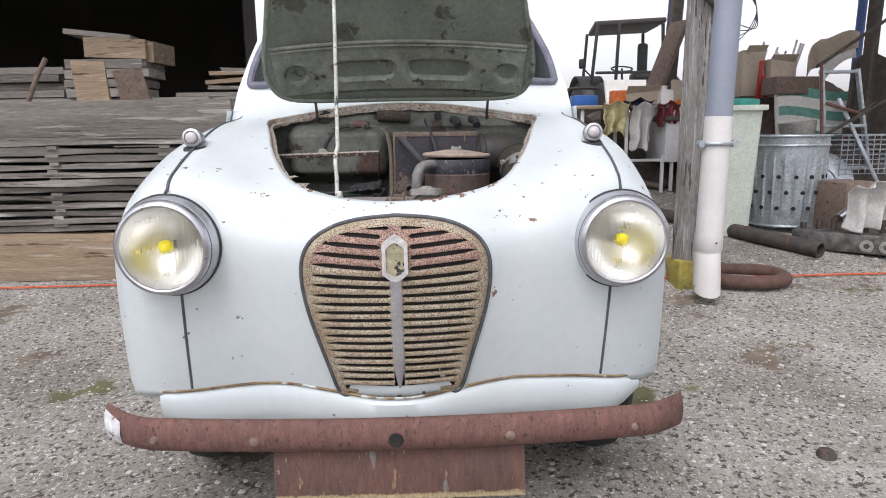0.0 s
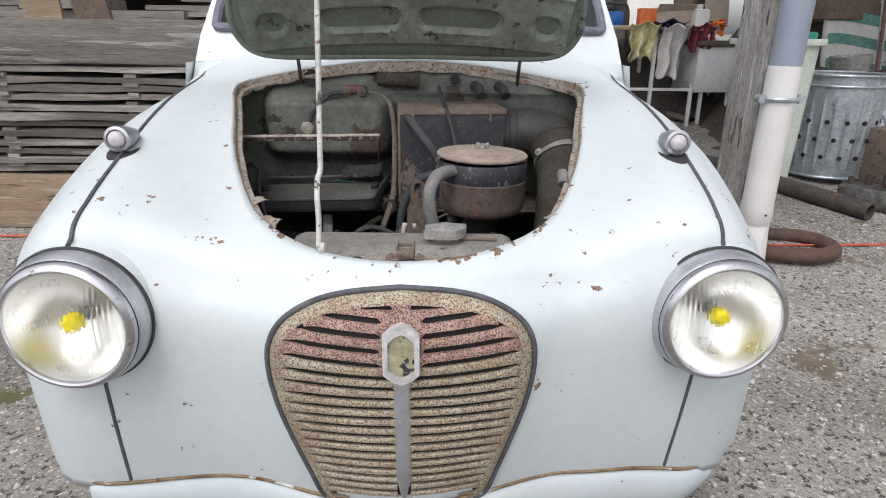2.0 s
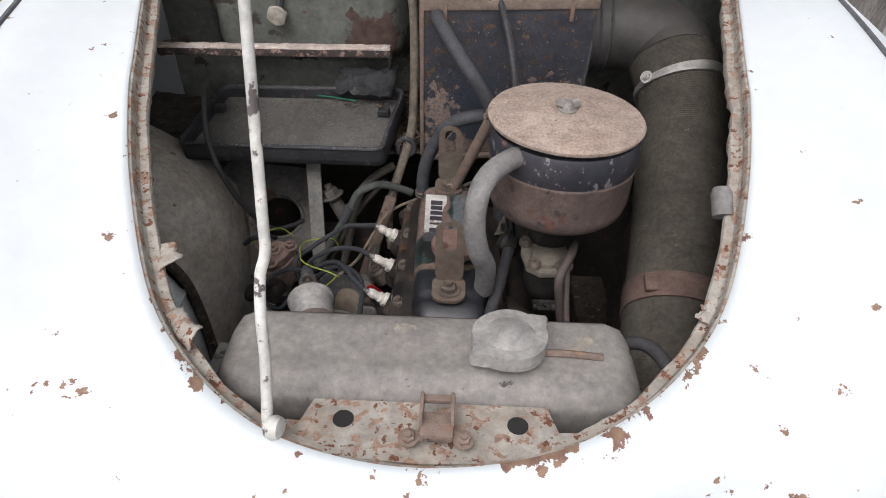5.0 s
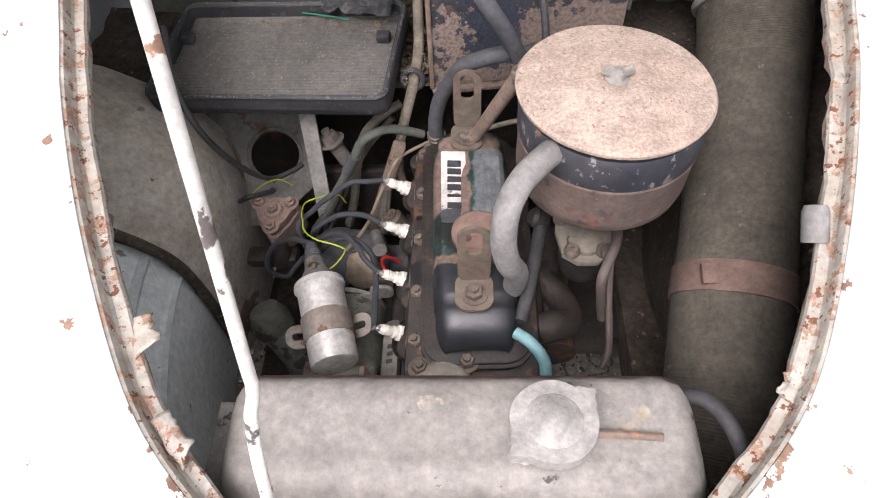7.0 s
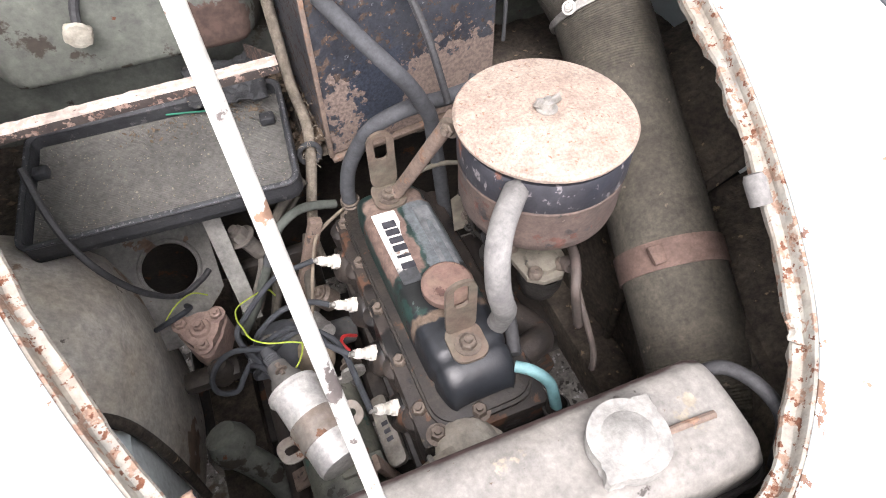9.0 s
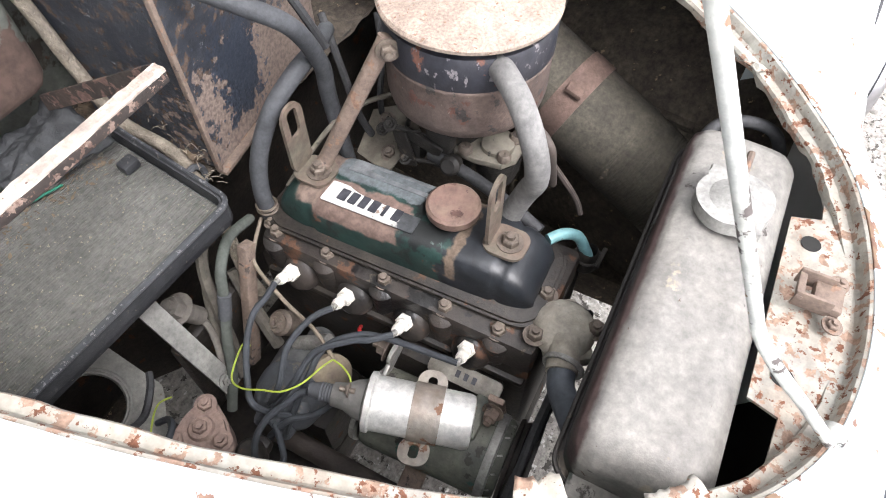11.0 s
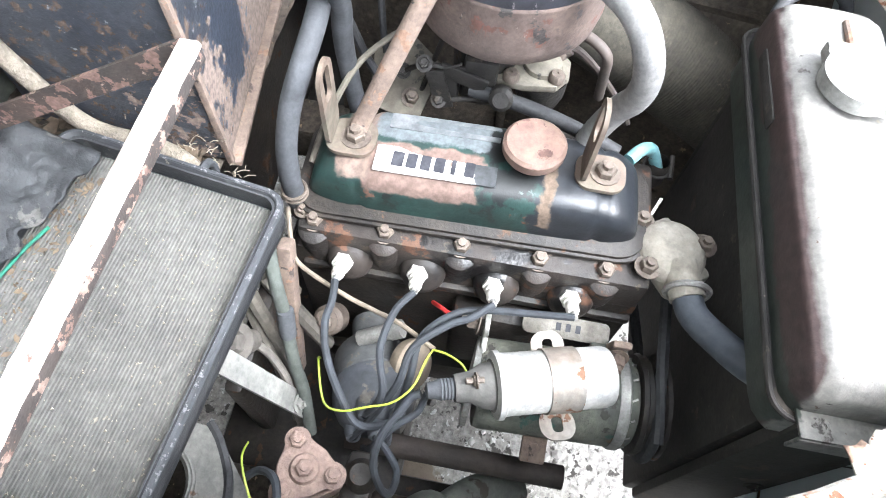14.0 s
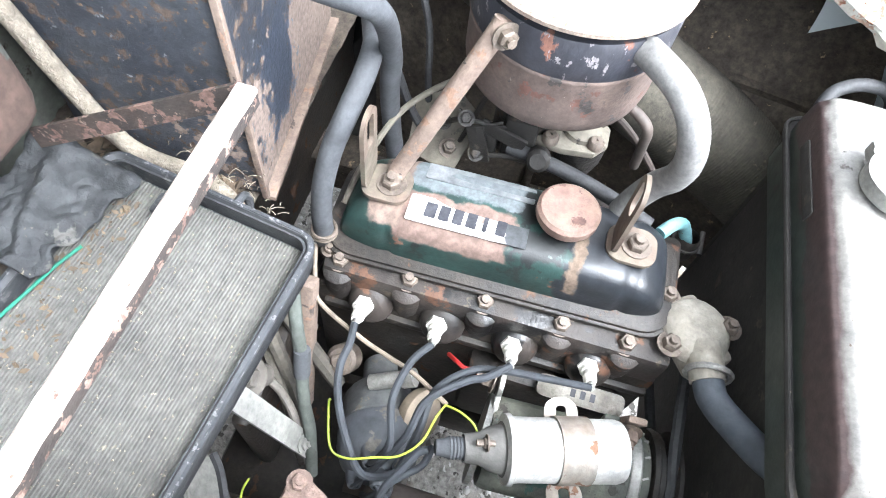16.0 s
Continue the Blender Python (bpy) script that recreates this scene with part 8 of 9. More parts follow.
bx, by, bz, bh = 2.60, 3.42, 0.245, 0.64
bm = bmn()


def binwall(i, k):
    a = 2 * math.pi * i / 240
    z = bh * k / 24
    r = 0.235 + 0.032 * z / bh
    rib = max(0, math.cos(a * 24)) ** 3 * 0.009
    if 0.10 < k / 24 < 0.80:
        edge = min(1, (k / 24 - 0.10) / 0.04, (0.80 - k / 24) / 0.06)
        r += rib * edge
    return (bx + r * math.cos(a), by + r * math.sin(a), bz + z)


surface(bm, binwall, range(240), range(25), close_u=True)
part("bin_wall", bm, zinc, dustbin)
for z, r in ((bh, 0.272), (bh * 0.9, 0.266), (0.012, 0.240)):
    bm = bmn()
    tube(bm, [(bx + r * math.cos(a), by + r * math.sin(a), bz + z) for a in [2 * math.pi * i / 64 for i in range(64)]], 0.009, 8, raw=True, closed=True)
    part("bead", bm, zinc, dustbin)
# punched holes are black discs on the wall, painted as shade
for row, z in enumerate((0.14, 0.25, 0.36)):
    for j in range(8):
        a = radians(185 + 24 * j + (12 if row == 1 else 0))
        r = 0.243 + 0.032 * z / bh
        bm = bmn()
        lathe(bm, [(0, 0.002), (0.014, 0.002), (0.014, -0.01)], axis_matrix((bx + r * math.cos(a), by + r * math.sin(a), bz + z), (math.cos(a), math.sin(a), 0)), 12)
        part("punched_hole", bm, gap_shade, dustbin)
bm = bmn()
tube(bm, [(bx - 0.27, by - 0.03, bz + 0.34), (bx - 0.31, by - 0.04, bz + 0.345), (bx - 0.31, by + 0.04, bz + 0.345), (bx - 0.27, by + 0.05, bz + 0.34)], 0.007, 8)
part("handle", bm, zinc, dustbin)
binlid = thing("metal_disc", (3.15, 3.85, 0.25), "round galvanised metal disc leaning behind the bin", "disc")
bm = bmn()
lathe(bm, [(0, 0.05), (0.06, 0.05), (0.075, 0.038), (0.12, 0.034), (0.13, 0.042), (0.2, 0.03), (0.25, 0.012), (0.27, 0.0), (0.275, -0.02)], Matrix.Translation((3.06, 3.80, 0.50)) @ Euler((radians(75), 0, radians(-12))).to_matrix().to_4x4(), 48)
part("lid", bm, zinc, binlid)
beam = thing("steel_tube", (2.25, 3.0, 0.2), "black steel tube lying on the ground", "tube")
bm = bmn()
a, b = Vector((1.75, 3.75, 0.30)), Vector((2.40, 2.58, 0.205))
lathe(bm, [(0.04, 0), (0.05, 0), (0.05, (b - a).length), (0.04, (b - a).length), (0.04, 0.02)], axis_matrix(a, b - a), 24)
part("tube", bm, dark_iron, beam)
block = thing("cylinder_head_scrap", (2.7, 2.7, 0.2), "scrap aluminium cylinder head on the gravel", "engine part")
gb_ = ground_z(2.65, 2.65)
T = Matrix.Translation((2.66, 2.72, gb_ + 0.075)) @ Matrix.Rotation(radians(-38), 4, "Z")
bm = bmn()
box(bm, T.translation, (0.62, 0.20, 0.12), 0.012, T.to_3x3().to_4x4())
head_scrap = part("casting", bm, mat("oily_aluminium_casting", (0.20, 0.195, 0.19), (0.06, 0.055, 0.05), 12, 0.5, metal=0.6, bump=0.4), block)
for i in range(7):
    bm = bmn()
    rod(bm, T @ Vector((-0.26 + 0.085 * i, 0.03 * (i % 2), 0.055)), T @ Vector((-0.26 + 0.085 * i, 0.03 * (i % 2), 0.10 + 0.02 * (i % 3))), 0.018, 10)
    part("valve_stem", bm, dark_iron, block)
for i in range(3):
    bm = bmn()
    lathe(bm, [(0.030, -0.002), (0.038, 0.004), (0.030, 0.006), (0.016, 0.004)], axis_matrix(T @ Vector((0.10 + 0.10 * i, -0.101, -0.01)), T.to_3x3() @ Vector((0, -1, 0))), 16)
    part("port", bm, alloy, block)
bm = bmn()
tube(bm, [T @ Vector((0.32, -0.04, 0.03)), T @ Vector((0.36, -0.04, 0.05)), T @ Vector((0.37, -0.06, 0.10))], 0.03, 14)
part("outlet", bm, alloy, block)
chute = thing("chrome_tube", (2.75, 2.9, 0.45), "short shiny steel tube resting on scrap", "tube")
bm = bmn()
rod(bm, (2.62, 2.78, 0.37), (2.86, 2.86, 0.52), 0.028, 18)
part("tube", bm, chrome, chute)
crate = thing("rusty_crate", (2.86, 3.1, 0.2), "rusty brown steel box", "box")
bm = bmn()
box(bm, (2.86, 3.12, 0.40), (0.26, 0.28, 0.36), 0.01, Matrix.Rotation(radians(12), 4, "Z"))
part("box", bm, rust_mid, crate)


def cloth(name, at, size, seed, material, label, folds=7, hang=True):
    """A draped cloth hanging from its upper edge."""
    ob = thing(name, at, label, "cloth")
    r = random.Random(seed).random() * 40
    w, h = size
    bm = bmn()

    def f(i, k):
        u, v = i / 36 - 0.5, k / 24
        y = 0.035 * math.sin(u * folds * 2.2 + r + v * 1.5) * (0.4 + v) + 0.03 * noise.noise((u * 4, v * 3, r))
        x = u * w * (1 - 0.35 * v * (0.5 + 0.5 * math.sin(r * 3))) + 0.03 * noise.noise((u * 3, v * 3, r + 5))
        z = -v * h * (1 - 0.25 * abs(noise.noise((u * 3, r, 0))) - 0.2 * abs(u))
        return Vector(at) + Vector((x, y - (0.08 * math.exp(-v * 9)), z + 0.02 * math.cos(u * 9)))
    surface(bm, f, range(37), range(25))
    o = part("cloth", bm, material, ob)
    o.modifiers.new("thickness", "SOLIDIFY").thickness = 0.004
    return ob


rag_white = mat("grubby_white_cloth", (0.60, 0.59, 0.58), (0.45, 0.44, 0.43), 5, 0.95, bump=0.2)
cloth("rag", (2.74, 2.62, 0.60), (0.36, 0.30), 3, rag_white, "crumpled grubby white rag over scrap", 9)
bench = thing("work_bench", (1.85, 4.95, 0.33), "cluttered bench with white legs", "bench")
gb2 = ground_z(1.9, 5)
bm = bmn()
box(bm, (1.85, 5.05, 1.16), (1.0, 0.5, 0.035), 0.004)
part("bench_top", bm, raw_wood, bench)
for x in (1.42, 1.84, 2.28):
    for y in (4.85, 5.25):
        bm = bmn()
        box(bm, (x, y, (gb2 + 1.145) / 2), (0.03, 0.03, 1.145 - gb2), 0.003)
        part("leg", bm, white_enamel, bench)
bm = bmn()
box(bm, (1.85, 4.85, 0.66), (0.9, 0.02, 0.025), 0.003)
part("stretcher", bm, white_enamel, bench)
cloth("towel", (1.72, 4.80, 1.20), (0.24, 0.32), 11, mat("faded_yellow_towel", (0.58, 0.53, 0.30), (0.50, 0.45, 0.26), 8, 0.95, bump=0.3), "faded yellow towel over the bench edge")
cloth("rag", (1.96, 4.78, 1.18), (0.22, 0.46), 15, rag_white, "long white rag hanging from the bench", 6)
cloth("rag", (2.20, 4.82, 1.19), (0.22, 0.22), 18, mat("dark_red_cloth", (0.28, 0.05, 0.06), (0.18, 0.04, 0.05), 8, 0.95, bump=0.3), "dark red cloth on the bench", 8)
cloth("rag", (1.93, 4.81, 1.22), (0.26, 0.10), 21, mat("indigo_cloth", (0.06, 0.055, 0.13), (0.05, 0.045, 0.1), 8, 0.95, bump=0.3), "crumpled indigo cloth on the bench", 9)
for nm, at, sz, mt_, lab, cat in (
        ("orange_tub", (1.80, 5.05, 1.25), (0.14, 0.14, 0.14), mat("orange_plastic", (0.75, 0.17, 0.02), None, 6, 0.5), "small orange plastic tub", "tub"),
        ("carton", (2.05, 5.12, 1.25), (0.42, 0.30, 0.14), card, "flat open cardboard carton", "carton"),
        ("carton", (3.02, 5.0, 1.45), (0.20, 0.25, 0.42), card, "tall brown cardboard carton", "carton"),
        ("carton", (3.25, 4.95, 1.40), (0.26, 0.25, 0.34), card, "small grey-brown cardboard carton box", "carton"),
        ("steel_box", (3.23, 4.6, 1.31), (0.44, 0.20, 0.15), rust_mid, "dark brown steel box on the heap", "box")):
    t_ = thing(nm, (at[0], at[1], at[2] - sz[2] / 2), lab, cat)
    bm = bmn()
    box(bm, at, sz, 0.006, Matrix.Rotation(radians(8 if at[0] > 3.1 else -5), 4, "Z"))
    part("body", bm, mt_, t_)
    if cat == "carton":
        bm = bmn()
        box(bm, (at[0], at[1] - sz[1] / 2 - 0.02, at[2] + sz[2] / 2), (sz[0] * 0.9, 0.10, 0.004), 0, Matrix.Rotation(radians(-40), 4, "X"))
        part("flap", bm, mt_, t_)
for i, x in enumerate((3.02, 3.10)):
    t_ = thing("red_bar", (x, 4.85, 1.2), "red painted steel bar standing on the heap", "bar")
    bm = bmn()
    box(bm, (3.03 + 0.05 * i, 4.78, 1.38 - 0.06 * i), (0.035, 0.03, 0.34 - 0.14 * i), 0.004, Matrix.Rotation(radians(3 - 9 * i), 4, "Y"))
    part("bar", bm, mat("red_paint", (0.48, 0.03, 0.03), None, 6, 0.5), t_)
cab = thing("white_cabinet", (2.36, 4.95, ground_z(2.3, 5)), "small white enamelled cabinet on thin legs", "cabinet")
bm = bmn()
box(bm, (2.36, 5.02, 0.83), (0.40, 0.38, 0.38), 0.008, Matrix.Rotation(radians(10), 4, "Z"))
body = part("cabinet_body", bm, white_enamel, cab)
bm = bmn()
box(bm, (2.34, 4.98, 1.045), (0.42, 0.42, 0.04), 0.008, Matrix.Rotation(radians(10), 4, "Z"))
part("cabinet_top", bm, mat("dark_stained_top", (0.09, 0.065, 0.055), None, 6, 0.6), cab)
for dx, dy in ((-0.17, -0.17), (0.17, -0.13), (-0.2, 0.17), (0.13, 0.2)):
    bm = bmn()
    box(bm, (2.36 + dx, 5.02 + dy, 0.50), (0.03, 0.03, 0.42), 0.003)
    part("leg", bm, white_enamel, cab)
jug = thing("plastic_canister", (2.22, 4.6, 1.05), "white plastic canister with orange flowers beside it", "canister")
bm = bmn()
box(bm, (2.22, 4.95, 1.19), (0.13, 0.16, 0.25), 0.025)
lathe(bm, [(0.03, 0), (0.03, 0.04), (0, 0.04)], Matrix.Translation((2.20, 4.93, 1.31)), 14)
part("body", bm, pvc_white, jug)
flowers = thing("orange_flowers", (2.36, 4.9, 1.06), "small bunch of orange artificial flowers", "flowers")
fl = mat("orange_petals", (0.85, 0.25, 0.02), (0.7, 0.15, 0.02), 20, 0.7)
for i in range(14):
    r = random.Random(400 + i)
    bm = bmn()
    lathe(bm, [(0, 0), (0.02, 0.012), (0.032, 0.006), (0.03, 0.014), (0, 0.022)], Matrix.Translation((2.36 + r.uniform(-0.06, 0.06), 4.9 + r.uniform(-0.05, 0.05), 1.10 + r.uniform(0, 0.12))) @ Euler((r.uniform(-1, 1), r.uniform(-1, 1), 0)).to_matrix().to_4x4(), 8)
    part("flower", bm, fl, flowers)
bin2 = thing("wheelie_bin", (2.15, 3.2, 0.2), "pale green plastic bin with teal contents", "bin")
pale_green = mat("pale_green_plastic", (0.58, 0.63, 0.56), (0.5, 0.55, 0.49), 3, 0.5, bump=0.03)
gbn = ground_z(2.1, 3.2)
bm = bmn()
o1, o2 = rounded(0.30, 0.30, 0.03), rounded(0.36, 0.36, 0.03)
add_geo(bm, [(2.06 + x, 3.25 + y, gbn) for x, y in o1] + [(2.06 + x, 3.25 + y, 1.06) for x, y in o2], [(i, (i + 1) % 28, 28 + (i + 1) % 28, 28 + i) for i in range(28)] + [tuple(range(28)), tuple(range(55, 27, -1))])
part("bin_body", bm, pale_green, bin2)
bm = bmn()
prism(bm, rounded(0.41, 0.41, 0.03), 0.035, Matrix.Translation((2.06, 3.25, 1.06)), 0.006)
part("bin_rim", bm, pale_green, bin2)
teal = thing("teal_sheet", (2.05, 3.25, 1.095), "folded teal plastic sheet lying on the bin", "sheet")
bm = bmn()
prism(bm, [(x * (1 + 0.08 * noise.noise((x * 9, y * 9, 0))), y) for x, y in rounded(0.34, 0.36, 0.04)], 0.045, Matrix.Translation((2.05, 3.25, 1.096)) @ Matrix.Rotation(radians(3), 4, "Y"), 0.012)
part("sheet", bm, mat("teal_plastic", (0.03, 0.27, 0.22), (0.02, 0.2, 0.17), 8, 0.5), teal)
# striped mattress
matt = thing("striped_mattress", (3.45, 4.45, 0.6), "white canvas with green stripes propped on the heap", "canvas")
bm = bmn()


def canvas(i, k):
    u, v = i / 30, k / 20
    return (3.08 + 0.72 * u + 0.02 * math.sin(v * 4), 4.40 + 0.10 * v + 0.03 * math.sin(u * 7) + 0.05 * math.sin(v * 3.1), 0.55 + 0.72 * v + 0.03 * math.sin(u * 5 + 1))


surface(bm, canvas, range(31), range(21))
canvas_white = mat("dirty_white_canvas", (0.76, 0.75, 0.72), (0.64, 0.63, 0.60), 4, 0.9, bump=0.15)
canvas_green = mat("faded_green_stripe", (0.12, 0.30, 0.25), (0.17, 0.35, 0.30), 6, 0.9, bump=0.15)
o_ = part("canvas", bm, canvas_white, matt)
o_.modifiers.new("thickness", "SOLIDIFY").thickness = -0.05
for z0 in (0.10, 0.40, 0.66, 0.90):
    bm = bmn()
    surface(bm, lambda i, k: Vector(canvas(i, (z0 + 0.11 * k / 4) * 20)) - Vector((0, 0.004, 0)), range(31), range(5))
    part("stripe", bm, canvas_green, matt)
bowl = thing("steel_bowl", (2.87, 3.75, 0.85), "shallow aluminium pan behind the bin", "pan")
bm = bmn()
lathe(bm, [(0.0, 0), (0.115, 0), (0.128, 0.10), (0.133, 0.10), (0.12, -0.004), (0, -0.004)], Matrix.Translation((2.875, 3.80, 0.885)) @ Matrix.Rotation(radians(-5), 4, "Y"), 32)
part("pan", bm, alloy, bowl)
heap = thing("scrap_mound", (3.1, 4.4, 0.3), "dark heap of scrap under the junk", "scrap")
bm = bmn()
surface(bm, lambda x, y: (x, y, 0.25 + 0.62 * math.exp(-((x - 3.2) / 0.75) ** 4) * math.exp(-((y - 4.6) / 0.8) ** 4) + 0.07 * noise.noise((x * 5, y * 5, 0)) + 0.04 * noise.noise((x * 14, y * 14, 3))), [2.1 + 0.06 * i for i in range(40)], [3.55 + 0.06 * i for i in range(40)])
part("mound", bm, dark_iron, heap)
heap2 = thing("scrap_mound", (3.4, 5.2, 0.3), "brown heap of old sacks and timber", "scrap")
bm = bmn()
surface(bm, lambda x, y: (x, y, 0.25 + 1.12 * math.exp(-((x - 3.6) / 1.0) ** 4) * math.exp(-((y - 5.5) / 0.7) ** 4) + 0.09 * noise.noise((x * 4, y * 4, 8)) + 0.05 * noise.noise((x * 12, y * 12, 3))), [2.3 + 0.08 * i for i in range(40)], [4.7 + 0.06 * i for i in range(34)])
part("mound", bm, mat("brown_rotten_sacking", (0.12, 0.08, 0.065), (0.07, 0.05, 0.045), 6, 0.95, bump=0.6), heap2)
r = random.Random(9)
for i in range(12):
    t_ = thing("plastic_strip", (3.3, 5.4, 1.3), "white plastic strip standing in the heap", "strip", "strips in the heap")
    bm = bmn()
    x = 3.16 + 0.038 * i
    rod(bm, (x, 5.3 + 0.03 * (i % 3), 1.25), (x + 0.12 + 0.06 * r.random(), 5.35, 1.60 + 0.22 * r.random()), 0.011, 6)
    part("strip", bm, pvc_white, t_)
scoop = thing("bent_sheet", (3.75, 5.0, 1.3), "bent dusty cardboard and sheet metal", "sheet")
bm = bmn()
surface(bm, lambda i, k: (3.55 + 0.40 * i / 10, 4.95 + 0.1 * math.sin(i * 0.5), 1.42 + 0.025 * i + k / 6 * (0.26 - 0.02 * abs(i - 4)) + 0.02 * math.sin(i)), range(11), range(7))
o_ = part("sheet", bm, card, scoop)
o_.modifiers.new("thickness", "SOLIDIFY").thickness = 0.01
bm = bmn()
surface(bm, lambda i, k: (3.66 + 0.30 * i / 8, 4.88 + 0.04 * k / 4, 1.40 + 0.03 * i + 0.12 * k / 4 - 0.004 * (i - 4) ** 2), range(9), range(5))
o_ = part("white_flap", bm, rag_white, scoop)
o_.modifiers.new("thickness", "SOLIDIFY").thickness = 0.006
ladder = thing("step_ladder", (3.3, 3.95, 0.25), "old grey metal step ladder", "ladder")
for a, b in (((3.09, 3.92, 1.39), (3.24, 3.95, 0.30)), ((3.37, 3.92, 1.39), (3.62, 3.98, 0.40)), ((3.17, 3.80, 1.16), (3.56, 3.62, 0.27))):
    bm = bmn()
    w = Vector(b) - Vector(a)
    box(bm, (Vector(a) + Vector(b)) / 2, (0.035, 0.025, w.length), 0.004, w.to_track_quat("Z", "Y").to_matrix().to_4x4())
    part("rail", bm, zinc, ladder)
for z in (1.37, 0.95, 0.62):
    t_ = (1.39 - z) / 1.09
    bm = bmn()
    box(bm, (3.23 + 0.2 * t_, 3.93, z), (0.30 + 0.10 * t_, 0.05, 0.025), 0.004)
    part("tread", bm, zinc, ladder)
frame_ = thing("rusty_bar", (3.02, 3.75, 0.3), "rusty red steel bar frame", "bar")
for a, b in (((3.02, 3.72, 0.86), (2.99, 3.76, 1.42)), ((3.03, 3.72, 1.12), (3.30, 3.72, 1.04)), ((3.02, 3.70, 0.88), (3.42, 3.60, 1.14)), ((3.30, 3.72, 1.05), (3.40, 3.72, 1.12)), ((2.98, 3.8, 1.40), (3.55, 3.75, 1.80)), ((3.02, 3.75, 0.28), (3.02, 3.72, 0.88))):
    bm = bmn()
    rod(bm, a, b, 0.013, 8)
    part("bar", bm, rust_red if b[0] < 3.35 else dark_iron, frame_)
basket = thing("wire_basket", (3.45, 3.8, 0.3), "grey wire trolley basket", "basket")
for i in range(9):
    bm = bmn()
    z = 0.58 + 0.037 * i
    tube(bm, [(3.20, 3.75, z), (3.66, 3.75, z), (3.66, 4.1, z), (3.20, 4.1, z)], 0.004 if i < 8 else 0.008, 6, raw=True, closed=True)
    part("wire", bm, zinc, basket)
for i in range(10):
    bm = bmn()
    rod(bm, (3.20 + 0.05 * i, 3.75, 0.3 if i in (0, 9) else 0.58), (3.20 + 0.05 * i, 3.75, 0.88), 0.004, 6)
    part("wire", bm, zinc, basket)
bar_post = thing("steel_post", (3.75, 4.3, 0.2), "dark steel shed post", "post")
bm = bmn()
rod(bm, (3.68, 4.3, 0.2), (3.74, 4.3, 3.2), 0.055, 10)
part("post", bm, dark_iron, bar_post)
sack = thing("dark_tarpaulin", (3.65, 4.35, 0.9), "dark tarpaulin hung on the post", "tarpaulin")
bm = bmn()
surface(bm, lambda i, k: (3.52 + 0.34 * i / 12 + 0.10 * (k / 10) * (i / 12 - 0.5), 4.22 + 0.05 * math.sin(i * 1.1), 1.62 - 0.9 * k / 10 - 0.4 * abs(i / 12 - 0.45) * (1 - k / 10)), range(13), range(11))
part("tarpaulin", bm, dark_iron, sack)
blue_post = thing("blue_post", (4.67, 6.0, 0.3), "blue painted steel post", "post")
bm = bmn()
rod(bm, (4.66, 6.0, 0.3), (4.70, 6.0, 3.4), 0.045, 12)
part("post", bm, mat("blue_paint", (0.04, 0.09, 0.32), (0.05, 0.1, 0.26), 4, 0.5), blue_post)
blue_tub = thing("blue_trolley", (1.55, 5.5, 0.35), "blue plastic tub on a tubular trolley", "trolley")
bm = bmn()
box(bm, (1.57, 5.5, 1.24), (0.26, 0.2, 0.13), 0.02)
part("tub", bm, mat("blue_plastic", (0.02, 0.12, 0.50), (0.03, 0.14, 0.42), 4, 0.5), blue_tub)
bm = bmn()
tube(bm, [(1.36, 5.4, 0.36), (1.36, 5.4, 1.1), (1.38, 5.4, 1.34), (1.46, 5.4, 1.37), (1.62, 5.4, 1.37), (1.72, 5.4, 1.34), (1.74, 5.4, 1.1), (1.74, 5.4, 0.36)], 0.014, 8)
part("trolley_frame", bm, dark_iron, blue_tub)
plankb = thing("rusty_channel", (2.6, 6.2, 0.35), "rusty brown steel channel leaning on the heap", "channel")
bm = bmn()
w = Vector((2.82, 6.3, 2.15)) - Vector((2.28, 6.0, 0.9))
box(bm, (2.55, 6.15, 1.52), (0.24, 0.06, w.length), 0.01, w.to_track_quat("Z", "Y").to_matrix().to_4x4())
part("channel", bm, rust_mid, plankb)
tall = thing("dark_rail", (2.75, 6.6, 0.35), "tall dark steel rail", "rail")
bm = bmn()
box(bm, (2.86, 6.6, 1.75), (0.12, 0.08, 2.9), 0.01, Matrix.Rotation(radians(3), 4, "Y"))
part("rail", bm, dark_iron, tall)
for i in range(3):
    t_ = thing("board_sheet", (2.5 + 0.2 * i, 7.5, 0.4), "dirty white board sheet among the junk", "board")
    bm = bmn()
    box(bm, ((2.75, 2.62, 2.35)[i], (7.9, 5.6, 5.8)[i], (1.03, 1.33, 1.2)[i]), ((0.62, 0.22, 0.22)[i], 0.05, (1.30, 0.24, 0.18)[i]), 0.004, Euler((radians(-18), radians(6 * i), radians(8))).to_matrix().to_4x4())
    part("panel", bm, (canvas_white, card, white_enamel)[i], t_)
heap3 = thing("scrap_mound", (2.4, 6.2, 0.3), "low dark heap of yard scrap", "scrap")
bm = bmn()
surface(bm, lambda x, y: (x, y, 0.3 + 0.85 * math.exp(-((x - 2.3) / 0.9) ** 4) * math.exp(-((y - 6.3) / 0.9) ** 4) + 0.09 * noise.noise((x * 4, y * 4, 18)) + 0.05 * noise.noise((x * 12, y * 12, 13))), [1.2 + 0.08 * i for i in range(30)], [5.2 + 0.08 * i for i in range(30)])
part("mound", bm, dark_iron, heap3)

